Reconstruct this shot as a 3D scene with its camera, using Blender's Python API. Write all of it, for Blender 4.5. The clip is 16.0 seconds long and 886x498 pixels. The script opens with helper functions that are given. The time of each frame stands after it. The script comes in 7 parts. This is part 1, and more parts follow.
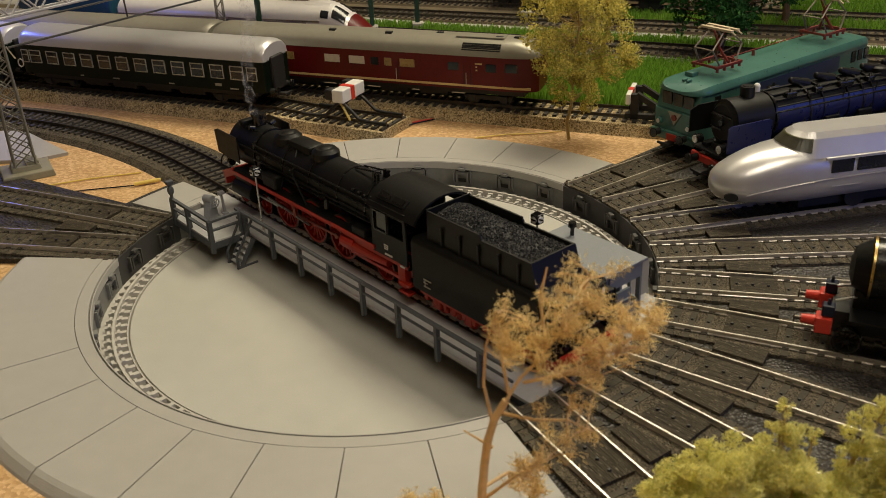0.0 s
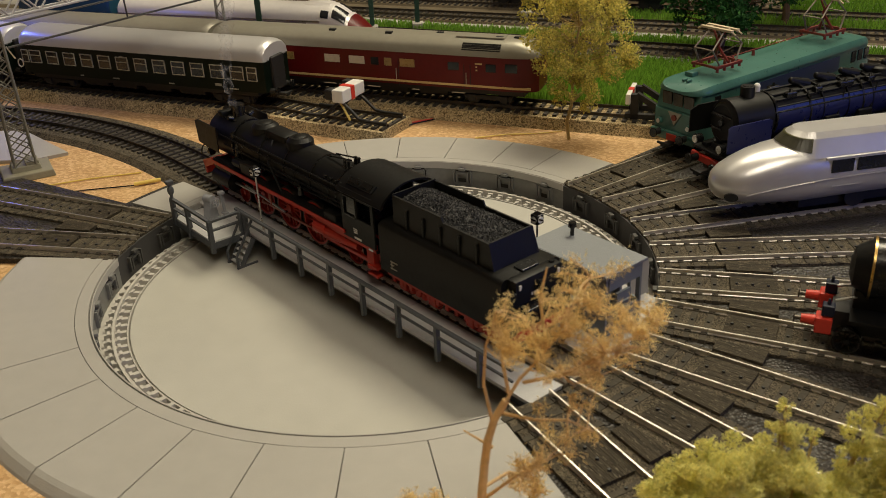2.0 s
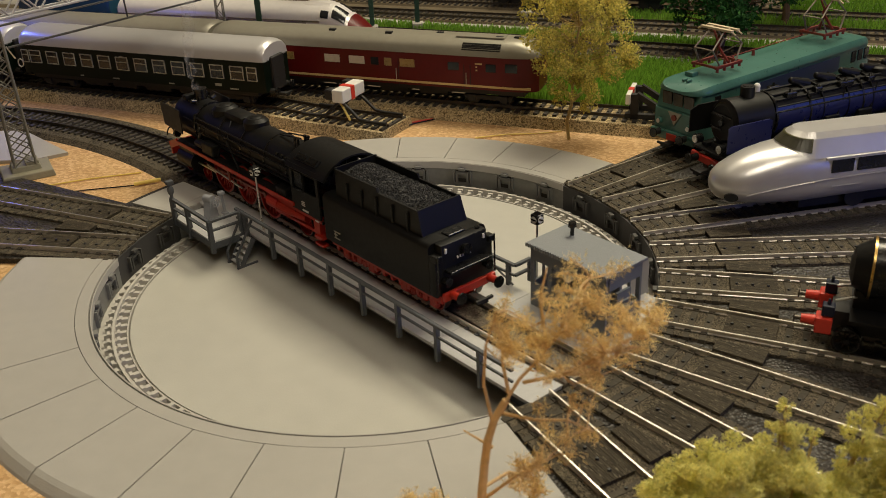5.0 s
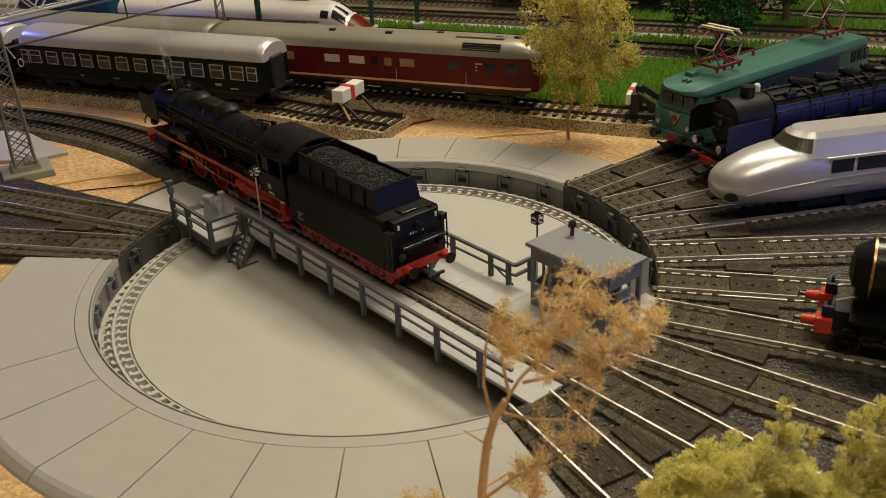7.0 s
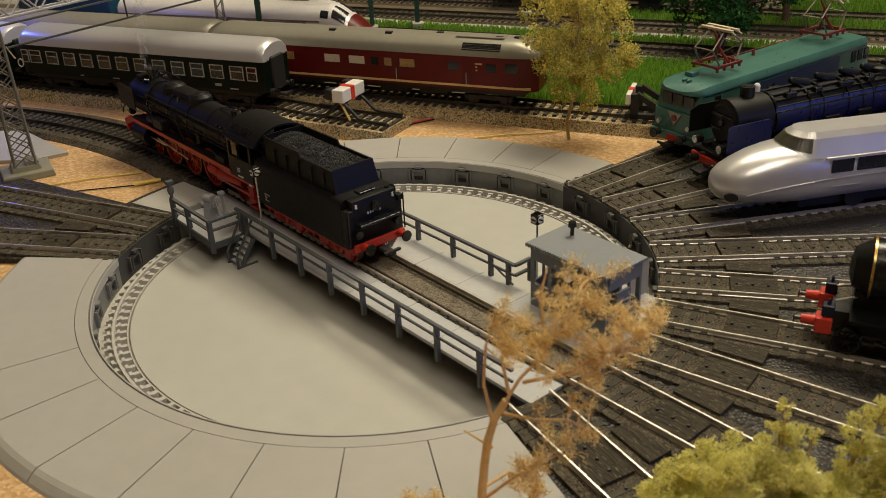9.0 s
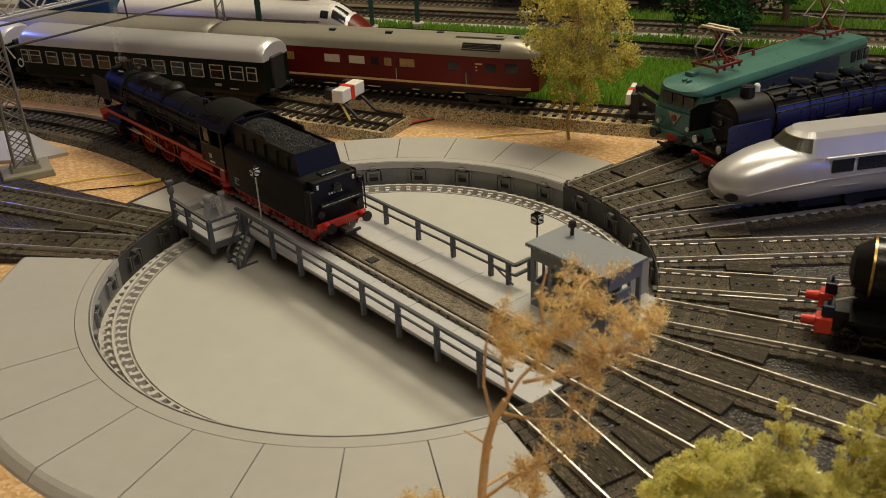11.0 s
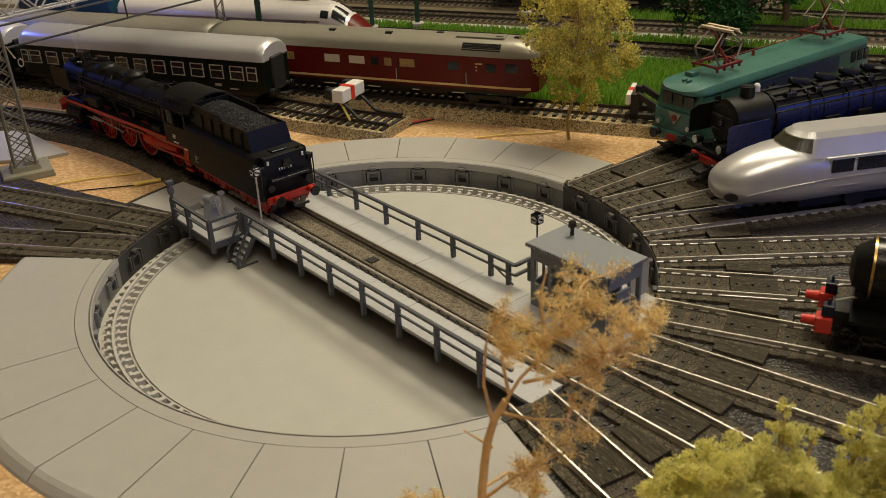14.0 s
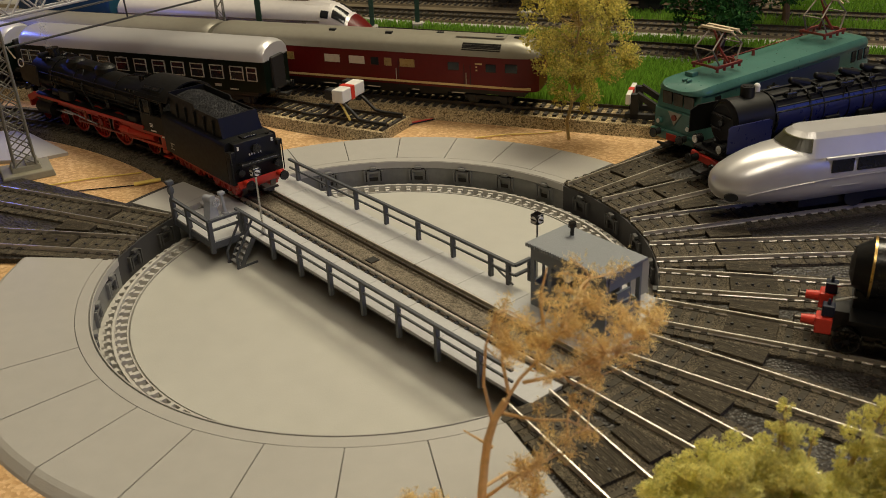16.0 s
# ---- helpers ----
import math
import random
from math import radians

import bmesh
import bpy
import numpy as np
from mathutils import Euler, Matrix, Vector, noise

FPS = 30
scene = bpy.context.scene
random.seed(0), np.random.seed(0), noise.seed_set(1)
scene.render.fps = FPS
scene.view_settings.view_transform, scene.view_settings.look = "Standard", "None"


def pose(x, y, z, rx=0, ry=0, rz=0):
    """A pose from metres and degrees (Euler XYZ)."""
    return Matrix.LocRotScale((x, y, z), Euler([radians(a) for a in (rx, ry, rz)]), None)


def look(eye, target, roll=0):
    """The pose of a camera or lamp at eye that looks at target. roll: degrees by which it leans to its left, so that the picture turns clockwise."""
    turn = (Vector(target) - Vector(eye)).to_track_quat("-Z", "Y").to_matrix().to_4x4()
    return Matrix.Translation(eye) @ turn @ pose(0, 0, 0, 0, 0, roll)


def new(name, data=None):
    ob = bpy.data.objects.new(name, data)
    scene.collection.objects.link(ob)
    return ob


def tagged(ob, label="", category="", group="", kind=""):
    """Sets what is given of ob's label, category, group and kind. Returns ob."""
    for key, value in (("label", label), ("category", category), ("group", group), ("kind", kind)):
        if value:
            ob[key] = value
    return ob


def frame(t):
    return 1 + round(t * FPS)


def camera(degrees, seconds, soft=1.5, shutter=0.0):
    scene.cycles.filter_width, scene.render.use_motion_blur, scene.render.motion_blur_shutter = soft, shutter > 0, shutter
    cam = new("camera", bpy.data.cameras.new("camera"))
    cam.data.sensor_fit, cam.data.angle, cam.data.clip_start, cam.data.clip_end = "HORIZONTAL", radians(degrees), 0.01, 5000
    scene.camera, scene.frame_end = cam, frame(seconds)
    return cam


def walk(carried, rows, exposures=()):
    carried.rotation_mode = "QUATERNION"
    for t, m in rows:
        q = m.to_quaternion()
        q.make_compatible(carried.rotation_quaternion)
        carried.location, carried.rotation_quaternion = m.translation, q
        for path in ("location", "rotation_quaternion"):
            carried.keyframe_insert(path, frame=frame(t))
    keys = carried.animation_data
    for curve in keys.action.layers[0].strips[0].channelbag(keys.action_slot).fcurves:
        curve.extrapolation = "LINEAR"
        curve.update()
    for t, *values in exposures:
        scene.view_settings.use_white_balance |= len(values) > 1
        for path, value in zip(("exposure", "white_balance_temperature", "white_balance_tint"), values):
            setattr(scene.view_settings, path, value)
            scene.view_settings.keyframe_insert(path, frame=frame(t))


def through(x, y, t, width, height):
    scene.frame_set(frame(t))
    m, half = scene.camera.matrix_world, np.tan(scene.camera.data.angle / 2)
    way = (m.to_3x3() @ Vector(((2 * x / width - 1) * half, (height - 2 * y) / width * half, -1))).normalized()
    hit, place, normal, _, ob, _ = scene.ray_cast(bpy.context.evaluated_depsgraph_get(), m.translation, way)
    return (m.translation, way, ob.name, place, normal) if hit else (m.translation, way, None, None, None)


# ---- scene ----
cam = camera(51.06, 16.0, soft=0.9)
EYE = (0.03179, -0.39580, 0.20551)
AIM = (0.03179, 0.05050, -0.01992)
cam.data.dof.use_dof, cam.data.dof.focus_distance, cam.data.dof.aperture_fstop = True, 0.56, 34.0
walk(cam, [(0.0, look(EYE, AIM, -2.68)), (16.0, look(EYE, AIM, -2.68))], exposures=[(0.0, 0.06), (6.5, 0.05), (9.0, 0.03), (12.5, 0.02), (16.0, 0.01)])

# ---- light: warm room lamps behind the layout, cool daylight from one side ----
world = bpy.data.worlds.new("room_air")
scene.world = world
world.use_nodes = True
world.node_tree.nodes["Background"].inputs[0].default_value = (1.0, 0.80, 0.58, 1)
world.node_tree.nodes["Background"].inputs[1].default_value = 0.16


def area_lamp(name, eye, target, size, power, colour):
    data = bpy.data.lights.new(name, "AREA")
    data.shape, data.size, data.size_y = "RECTANGLE", size[0], size[1]
    data.energy, data.color = power, colour
    ob = new(name, data)
    ob.matrix_world = look(eye, target)
    return ob


area_lamp("ceiling_lamp_a", (0.52, 0.58, 1.32), (0, 0, 0), (1.0, 0.45), 21.6, (1.0, 0.89, 0.645))
area_lamp("ceiling_lamp_b", (-0.25, 0.45, 1.45), (0, 0, 0), (1.0, 0.30), 0.8, (1.0, 0.89, 0.645))
area_lamp("ceiling_lamp_c", (0.35, -0.75, 1.40), (0, 0, 0), (0.8, 0.4), 8.0, (1.0, 0.89, 0.69))
area_lamp("window_daylight", (1.5, -0.75, 0.35), (0.1, 0.1, 0.0), (0.8, 0.6), 3.4, (0.14, 0.24, 1.0))
led = bpy.data.lights.new("blue_led", "POINT")
led.energy, led.color, led.shadow_soft_size = 0.08, (0.10, 0.16, 1.0), 0.006
new("blue_led", led).location = (-0.325, 0.330, 0.078)


# ---- materials ----
def mat(name, colour, rough=0.5, metal=0.0, vary=0.12, size=0.004, bump=0.0, grain=0.0, coat=0.0, random_tint=0.0, emit=0.0, alpha=1.0, spec=0.5):
    """Procedural surface: two scales of noise in colour and gloss, fine relief, tint by object."""
    m = bpy.data.materials.new(name)
    m.use_nodes = True
    nt = m.node_tree
    b = nt.nodes["Principled BSDF"]
    tc = nt.nodes.new("ShaderNodeTexCoord")

    def noise_at(scale, detail=3.0):
        n = nt.nodes.new("ShaderNodeTexNoise")
        n.inputs["Scale"].default_value, n.inputs["Detail"].default_value = scale, detail
        nt.links.new(tc.outputs["Object"], n.inputs["Vector"])
        return n
    big, fine = noise_at(0.25 / size), noise_at(2.5 / size, 4.0)
    mix = nt.nodes.new("ShaderNodeMath")
    mix.operation = "ADD"
    nt.links.new(big.outputs["Fac"], mix.inputs[0])
    nt.links.new(fine.outputs["Fac"], mix.inputs[1])
    ramp = nt.nodes.new("ShaderNodeMapRange")
    ramp.inputs["From Min"].default_value, ramp.inputs["From Max"].default_value = 0.65, 1.35
    ramp.inputs["To Min"].default_value, ramp.inputs["To Max"].default_value = 1 - vary, 1 + vary
    nt.links.new(mix.outputs[0], ramp.inputs["Value"])
    hsv = nt.nodes.new("ShaderNodeHueSaturation")
    hsv.inputs["Color"].default_value = (*colour, 1)
    last = ramp.outputs[0]
    if random_tint:
        info = nt.nodes.new("ShaderNodeObjectInfo")
        r = nt.nodes.new("ShaderNodeMapRange")
        r.inputs["To Min"].default_value, r.inputs["To Max"].default_value = 1 - random_tint, 1 + random_tint
        nt.links.new(info.outputs["Random"], r.inputs["Value"])
        mul = nt.nodes.new("ShaderNodeMath")
        mul.operation = "MULTIPLY"
        nt.links.new(last, mul.inputs[0])
        nt.links.new(r.outputs[0], mul.inputs[1])
        last = mul.outputs[0]
    nt.links.new(last, hsv.inputs["Value"])
    nt.links.new(hsv.outputs[0], b.inputs["Base Color"])
    rr = nt.nodes.new("ShaderNodeMapRange")
    rr.inputs["To Min"].default_value, rr.inputs["To Max"].default_value = max(0.03, rough - min(0.12, vary)), min(1, rough + min(0.12, vary))
    nt.links.new(fine.outputs["Fac"], rr.inputs["Value"])
    nt.links.new(rr.outputs[0], b.inputs["Roughness"])
    b.inputs["Metallic"].default_value = metal
    b.inputs["Coat Weight"].default_value = coat
    b.inputs["Specular IOR Level"].default_value = spec
    if bump:
        bp = nt.nodes.new("ShaderNodeBump")
        bp.inputs["Strength"].default_value, bp.inputs["Distance"].default_value = bump, size * 0.3
        src = noise_at(1.0 / (grain or size), 2.0)
        nt.links.new(src.outputs["Fac"], bp.inputs["Height"])
        nt.links.new(bp.outputs[0], b.inputs["Normal"])
    if emit:
        b.inputs["Emission Color"].default_value = (*colour, 1)
        b.inputs["Emission Strength"].default_value = emit
    if alpha < 1:
        b.inputs["Alpha"].default_value = alpha
    return m


def speckled(name, dark, light, size, share=0.5, rough=0.9, bump=0.6, third=None, tint=0.0):
    """Granular ground: ballast, cork or chipboard made of flakes of several colours."""
    m = bpy.data.materials.new(name)
    m.use_nodes = True
    nt = m.node_tree
    b = nt.nodes["Principled BSDF"]
    tc = nt.nodes.new("ShaderNodeTexCoord")
    v = nt.nodes.new("ShaderNodeTexVoronoi")
    v.inputs["Scale"].default_value = 1.0 / size
    n = nt.nodes.new("ShaderNodeTexNoise")
    n.inputs["Scale"].default_value, n.inputs["Detail"].default_value = 0.09 / size, 5.0
    nt.links.new(tc.outputs["Object"], v.inputs["Vector"])
    nt.links.new(tc.outputs["Object"], n.inputs["Vector"])
    sep = nt.nodes.new("ShaderNodeSeparateColor")
    nt.links.new(v.outputs["Color"], sep.inputs[0])
    add = nt.nodes.new("ShaderNodeMath")
    add.operation = "MULTIPLY_ADD"
    nt.links.new(n.outputs["Fac"], add.inputs[0])
    add.inputs[1].default_value = 0.9
    nt.links.new(sep.outputs[0], add.inputs[2])
    ramp = nt.nodes.new("ShaderNodeValToRGB")
    e = ramp.color_ramp.elements
    e[0].position, e[0].color = 0.15 + 0.3 * share, (*dark, 1)
    e[1].position, e[1].color = 0.95, (*light, 1)
    if third:
        x = e.new(0.62)
        x.color = (*third, 1)
    sc = nt.nodes.new("ShaderNodeMath")
    sc.operation = "MULTIPLY"
    sc.inputs[1].default_value = 0.66
    nt.links.new(add.outputs[0], sc.inputs[0])
    nt.links.new(sc.outputs[0], ramp.inputs[0])
    nt.links.new(ramp.outputs[0], b.inputs["Base Color"])
    b.inputs["Roughness"].default_value, b.inputs["Specular IOR Level"].default_value = rough, 0.5 if rough < 0.6 else 0.25
    bp = nt.nodes.new("ShaderNodeBump")
    bp.inputs["Strength"].default_value, bp.inputs["Distance"].default_value = bump, size * 0.6
    nt.links.new(v.outputs["Distance"], bp.inputs["Height"])
    nt.links.new(bp.outputs[0], b.inputs["Normal"])
    return m


def weathered_wood(name, dark, light, scratch):
    """Planks with long grain along x, dark pores and pale scratches."""
    m = bpy.data.materials.new(name)
    m.use_nodes = True
    nt = m.node_tree
    b = nt.nodes["Principled BSDF"]
    tc = nt.nodes.new("ShaderNodeTexCoord")
    info = nt.nodes.new("ShaderNodeObjectInfo")
    shift = nt.nodes.new("ShaderNodeVectorMath")
    shift.operation = "ADD"
    nt.links.new(tc.outputs["Object"], shift.inputs[0])
    nt.links.new(info.outputs["Random"], shift.inputs[1])

    def stretched(along, across, detail):
        mp = nt.nodes.new("ShaderNodeMapping")
        mp.inputs["Scale"].default_value = (along, across, across)
        nt.links.new(shift.outputs[0], mp.inputs["Vector"])
        n = nt.nodes.new("ShaderNodeTexNoise")
        n.inputs["Scale"].default_value, n.inputs["Detail"].default_value = 1.0, detail
        nt.links.new(mp.outputs[0], n.inputs["Vector"])
        return n
    grain, streak = stretched(160, 1900, 4.0), stretched(330, 1500, 2.0)
    ramp = nt.nodes.new("ShaderNodeValToRGB")
    e = ramp.color_ramp.elements
    e[0].position, e[0].color = 0.36, (*dark, 1)
    e[1].position, e[1].color = 0.62, (*light, 1)
    nt.links.new(grain.outputs["Fac"], ramp.inputs[0])
    pick = nt.nodes.new("ShaderNodeMapRange")
    pick.inputs["From Min"].default_value, pick.inputs["From Max"].default_value = 0.62, 0.70
    nt.links.new(streak.outputs["Fac"], pick.inputs["Value"])
    mix = nt.nodes.new("ShaderNodeMix")
    mix.data_type = "RGBA"
    nt.links.new(pick.outputs[0], mix.inputs[0])
    nt.links.new(ramp.outputs[0], mix.inputs[6])
    mix.inputs[7].default_value = (*scratch, 1)
    nt.links.new(mix.outputs[2], b.inputs["Base Color"])
    b.inputs["Roughness"].default_value, b.inputs["Specular IOR Level"].default_value = 0.72, 0.2
    bp = nt.nodes.new("ShaderNodeBump")
    bp.inputs["Strength"].default_value, bp.inputs["Distance"].default_value = 0.8, 0.0004
    nt.links.new(grain.outputs["Fac"], bp.inputs["Height"])
    nt.links.new(bp.outputs[0], b.inputs["Normal"])
    return m


M = {}
M["smokedglass"] = mat("smoked_windscreen", (0.050, 0.048, 0.032), 0.32, vary=0.05)
M["smokedframe"] = mat("olive_window_frame", (0.075, 0.072, 0.03), 0.4, vary=0.05)
M["pit"] = mat("beige_plastic", (0.455, 0.445, 0.402), 0.55, vary=0.05, size=0.03, bump=0.05, grain=0.0006)
M["panel"] = mat("grey_plastic_panel", (0.40, 0.385, 0.355), 0.5, vary=0.05, size=0.02, bump=0.06, grain=0.0005)
M["joint"] = mat("dark_joint", (0.022, 0.020, 0.016), 0.8)
M["wall"] = mat("grey_pit_wall", (0.185, 0.185, 0.172), 0.6, vary=0.15, size=0.006)
# dark wall below the tracks; on the right this colour holds shade
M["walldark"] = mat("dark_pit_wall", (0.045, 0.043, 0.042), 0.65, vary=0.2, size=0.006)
M["ring"] = mat("light_grey_ring", (0.47, 0.45, 0.41), 0.6, vary=0.08, size=0.005)
M["deck"] = mat("light_grey_deck", (0.46, 0.46, 0.46), 0.55, vary=0.07, size=0.006, bump=0.15, grain=0.0006)
M["girder"] = mat("dark_grey_girder", (0.075, 0.08, 0.09), 0.5, vary=0.15, size=0.004)
M["cabin"] = mat("blue_grey_cabin", (0.17, 0.19, 0.22), 0.55, vary=0.08, size=0.005)
M["rail"] = mat("nickel_rail", (0.84, 0.79, 0.70), 0.32, 0.85, vary=0.12, size=0.004)
M["darkrail"] = mat("browned_rail", (0.10, 0.085, 0.07), 0.4, 0.8, vary=0.2, size=0.004)
M["sleeper"] = mat("dark_sleeper", (0.040, 0.034, 0.027), 0.6, vary=0.25, size=0.003, random_tint=0.25)
M["ballast"] = speckled("dark_ballast", (0.026, 0.021, 0.0145), (0.140, 0.117, 0.082), 0.00065, 0.45, bump=1.0)
M["cork"] = speckled("cork_ballast", (0.09, 0.065, 0.030), (0.58, 0.455, 0.26), 0.0008, 0.35, bump=0.9)
M["bitumen"] = speckled("black_granular_plate", (0.010, 0.008, 0.006), (0.045, 0.038, 0.030), 0.0015, 0.5, rough=0.45, bump=0.8)
M["plank"] = weathered_wood("weathered_plank", (0.020, 0.016, 0.010), (0.060, 0.048, 0.031), (0.17, 0.145, 0.105))
M["fansleeper"] = mat("grey_brown_sleeper", (0.062, 0.053, 0.039), 0.75, vary=0.3, size=0.002, bump=0.5, random_tint=0.15, spec=0.2)
M["stud"] = mat("black_stud", (0.010, 0.009, 0.008), 0.45, vary=0.2)
M["board"] = speckled("chipboard", (0.44, 0.26, 0.115), (0.68, 0.46, 0.25), 0.0016, 0.35, rough=0.6, bump=0.15, third=(0.54, 0.335, 0.155))
M["black"] = mat("black_loco_paint", (0.0055, 0.0054, 0.0050), 0.48, vary=0.2, size=0.006, spec=0.28)
M["blackgloss"] = mat("black_gloss", (0.008, 0.008, 0.008), 0.25, vary=0.2, size=0.006)
M["red"] = mat("red_frame_paint", (0.42, 0.023, 0.010), 0.42, vary=0.15, size=0.004)
M["brightred"] = mat("bright_red_paint", (0.62, 0.045, 0.025), 0.4, vary=0.1, size=0.004)
M["coal"] = mat("coal", (0.014, 0.014, 0.015), 0.62, vary=0.4, size=0.001, bump=0.6, grain=0.0008)
M["steel"] = mat("bright_steel", (0.55, 0.54, 0.52), 0.3, 1.0, vary=0.1, size=0.003)
M["white"] = mat("white_paint", (0.72, 0.70, 0.66), 0.5, vary=0.06, size=0.004)
M["silverroof"] = mat("silver_coach_roof", (0.63, 0.62, 0.61), 0.32, 0.45, vary=0.008, size=0.01)
M["greyroof"] = mat("warm_grey_roof", (0.33, 0.31, 0.25), 0.34, 0.3, vary=0.07, size=0.01)
M["greencoach"] = mat("dark_green_coach", (0.0022, 0.0062, 0.0030), 0.4, vary=0.12, size=0.008, spec=0.22)
M["crimson"] = mat("crimson_railcar", (0.105, 0.006, 0.005), 0.35, vary=0.1, size=0.008, spec=0.3)
M["cream"] = mat("cream_line", (0.62, 0.45, 0.20), 0.5, vary=0.05)
M["glass"] = mat("dark_window_glass", (0.015, 0.016, 0.018), 0.12, vary=0.1)
M["cabglass"] = mat("clear_cab_glass", (0.075, 0.065, 0.045), 0.15, vary=0.25, size=0.004)
M["litglass"] = mat("pale_window_blind", (0.55, 0.48, 0.38), 0.4, vary=0.1)
M["underframe"] = mat("black_underframe", (0.012, 0.011, 0.010), 0.6, vary=0.3, size=0.004)
M["teal"] = mat("teal_green_paint", (0.060, 0.165, 0.138), 0.32, vary=0.14, size=0.006, coat=0.3)
M["tealdark"] = mat("blue_band", (0.030, 0.045, 0.11), 0.4, vary=0.08, size=0.008)
M["pantored"] = mat("brown_red_insulator", (0.20, 0.03, 0.018), 0.5, vary=0.2)
M["blueloco"] = mat("deep_blue_paint", (0.006, 0.010, 0.085), 0.3, vary=0.1, size=0.008)
M["bluetank"] = mat("petrol_blue_paint", (0.012, 0.055, 0.10), 0.35, vary=0.1, size=0.008)
M["silver"] = mat("silver_zeppelin", (0.66, 0.65, 0.65), 0.31, 0.55, vary=0.04, size=0.02)
M["navy"] = mat("dark_navy_lamp", (0.006, 0.010, 0.028), 0.35, vary=0.1)
M["brass"] = mat("brass", (0.75, 0.50, 0.18), 0.3, 1.0, vary=0.1)
M["mast"] = mat("grey_green_mast", (0.18, 0.175, 0.14), 0.5, vary=0.12, size=0.004)
M["rodgrey"] = mat("dark_overhead_rod", (0.075, 0.075, 0.075), 0.4, 0.3, vary=0.15)
M["gantry"] = mat("silver_gantry", (0.48, 0.48, 0.48), 0.45, 0.3, vary=0.12, size=0.004)
M["greenpost"] = mat("dark_green_post", (0.015, 0.055, 0.035), 0.5, vary=0.15)
M["yellow"] = mat("yellow_wire", (0.70, 0.52, 0.12), 0.45, vary=0.08)
M["redwire"] = mat("red_wire", (0.6, 0.05, 0.03), 0.45)
M["concrete"] = mat("pale_concrete", (0.42, 0.40, 0.36), 0.7, vary=0.1, size=0.004, bump=0.1)
M["grass"] = mat("grass_fibre", (0.075, 0.17, 0.025), 0.7, vary=0.35, size=0.006)
M["soil"] = mat("brown_soil", (0.11, 0.085, 0.05), 0.9, vary=0.25, size=0.005, bump=0.4)
M["drytwig"] = mat("dry_straw_twig", (0.66, 0.45, 0.21), 0.7, vary=0.2, size=0.004)
M["tanbark"] = mat("tan_bark", (0.48, 0.35, 0.14), 0.8, vary=0.25, size=0.002, bump=0.3)
M["bark"] = mat("brown_bark", (0.14, 0.085, 0.04), 0.85, vary=0.3, size=0.002, bump=0.4)
M["roomwall"] = mat("room_plaster", (0.35, 0.28, 0.2), 0.9, vary=0.1, size=0.1)


# ---- mesh helpers ----
def part(name, bm, material, parent=None, label="", smooth=False):
    me = bpy.data.meshes.new(name)
    bmesh.ops.recalc_face_normals(bm, faces=bm.faces[:])
    bm.to_mesh(me)
    bm.free()
    me.materials.append(M[material])
    if smooth:
        me.polygons.foreach_set("use_smooth", [True] * len(me.polygons))
        me.set_sharp_from_angle(angle=radians(38))
    ob = new(name, me)
    if parent:
        ob.parent = parent
    if label:
        tagged(ob, label)
    return ob


def again(ob, m, parent=None):
    """Another object on the same mesh."""
    o = new(ob.name.split(".")[0], ob.data)
    o.parent = parent or ob.parent
    o.matrix_basis = m
    return o


def thing(name, m, label, category, group=""):
    e = new(name)
    e.empty_display_size = 0.01
    e.matrix_basis = m
    return tagged(e, label, category, group)


def box(bm, c, s, m=None, bevel=0.0, taper=None):
    """Box with centre c and size s; taper scales the top in x and y."""
    r = bmesh.ops.create_cube(bm, size=1.0)
    vs = r["verts"]
    for v in vs:
        k = taper if taper and v.co.z > 0 else (1, 1)
        v.co = Vector((v.co.x * s[0] * k[0] + c[0], v.co.y * s[1] * k[1] + c[1], v.co.z * s[2] + c[2]))
    if bevel:
        es = list({e for v in vs for e in v.link_edges})
        r = bmesh.ops.bevel(bm, geom=es, offset=bevel, segments=2, affect="EDGES", profile=0.5)
        vs = list({v for f in r["faces"] for v in f.verts} | {v for v in vs if v.is_valid})
    if m:
        bmesh.ops.transform(bm, matrix=m, verts=vs)
    return vs


def rod(bm, a, b, r, r2=None, seg=10):
    a, b = Vector(a), Vector(b)
    d = b - a
    m = Matrix.Translation((a + b) / 2) @ d.to_track_quat("Z", "Y").to_matrix().to_4x4()
    bmesh.ops.create_cone(bm, cap_ends=True, segments=seg, radius1=r, radius2=r if r2 is None else r2, depth=d.length, matrix=m)


def ball(bm, c, r, s=(1, 1, 1), u=14, v=9):
    m = Matrix.Translation(c) @ Matrix.Diagonal((r * s[0], r * s[1], r * s[2], 1))
    bmesh.ops.create_uvsphere(bm, u_segments=u, v_segments=v, radius=1.0, matrix=m)


def sweep(bm, pts, profile, close_profile=True, caps=True):
    """Profile (sideways, up) carried along a line of points; sideways is level, to the left of the way."""
    rings = []
    n = len(pts)
    for i, p in enumerate(pts):
        d = Vector(pts[min(i + 1, n - 1)]) - Vector(pts[max(i - 1, 0)])
        d.z = 0
        d.normalize()
        side = Vector((-d.y, d.x, 0))
        rings.append([bm.verts.new(Vector(p) + side * a + Vector((0, 0, b))) for a, b in profile])
    k = len(profile)
    for r0, r1 in zip(rings, rings[1:]):
        for j in range(k if close_profile else k - 1):
            bm.faces.new((r0[j], r0[(j + 1) % k], r1[(j + 1) % k], r1[j]))
    if caps and close_profile:
        bm.faces.new(rings[0])
        bm.faces.new(rings[-1][::-1])


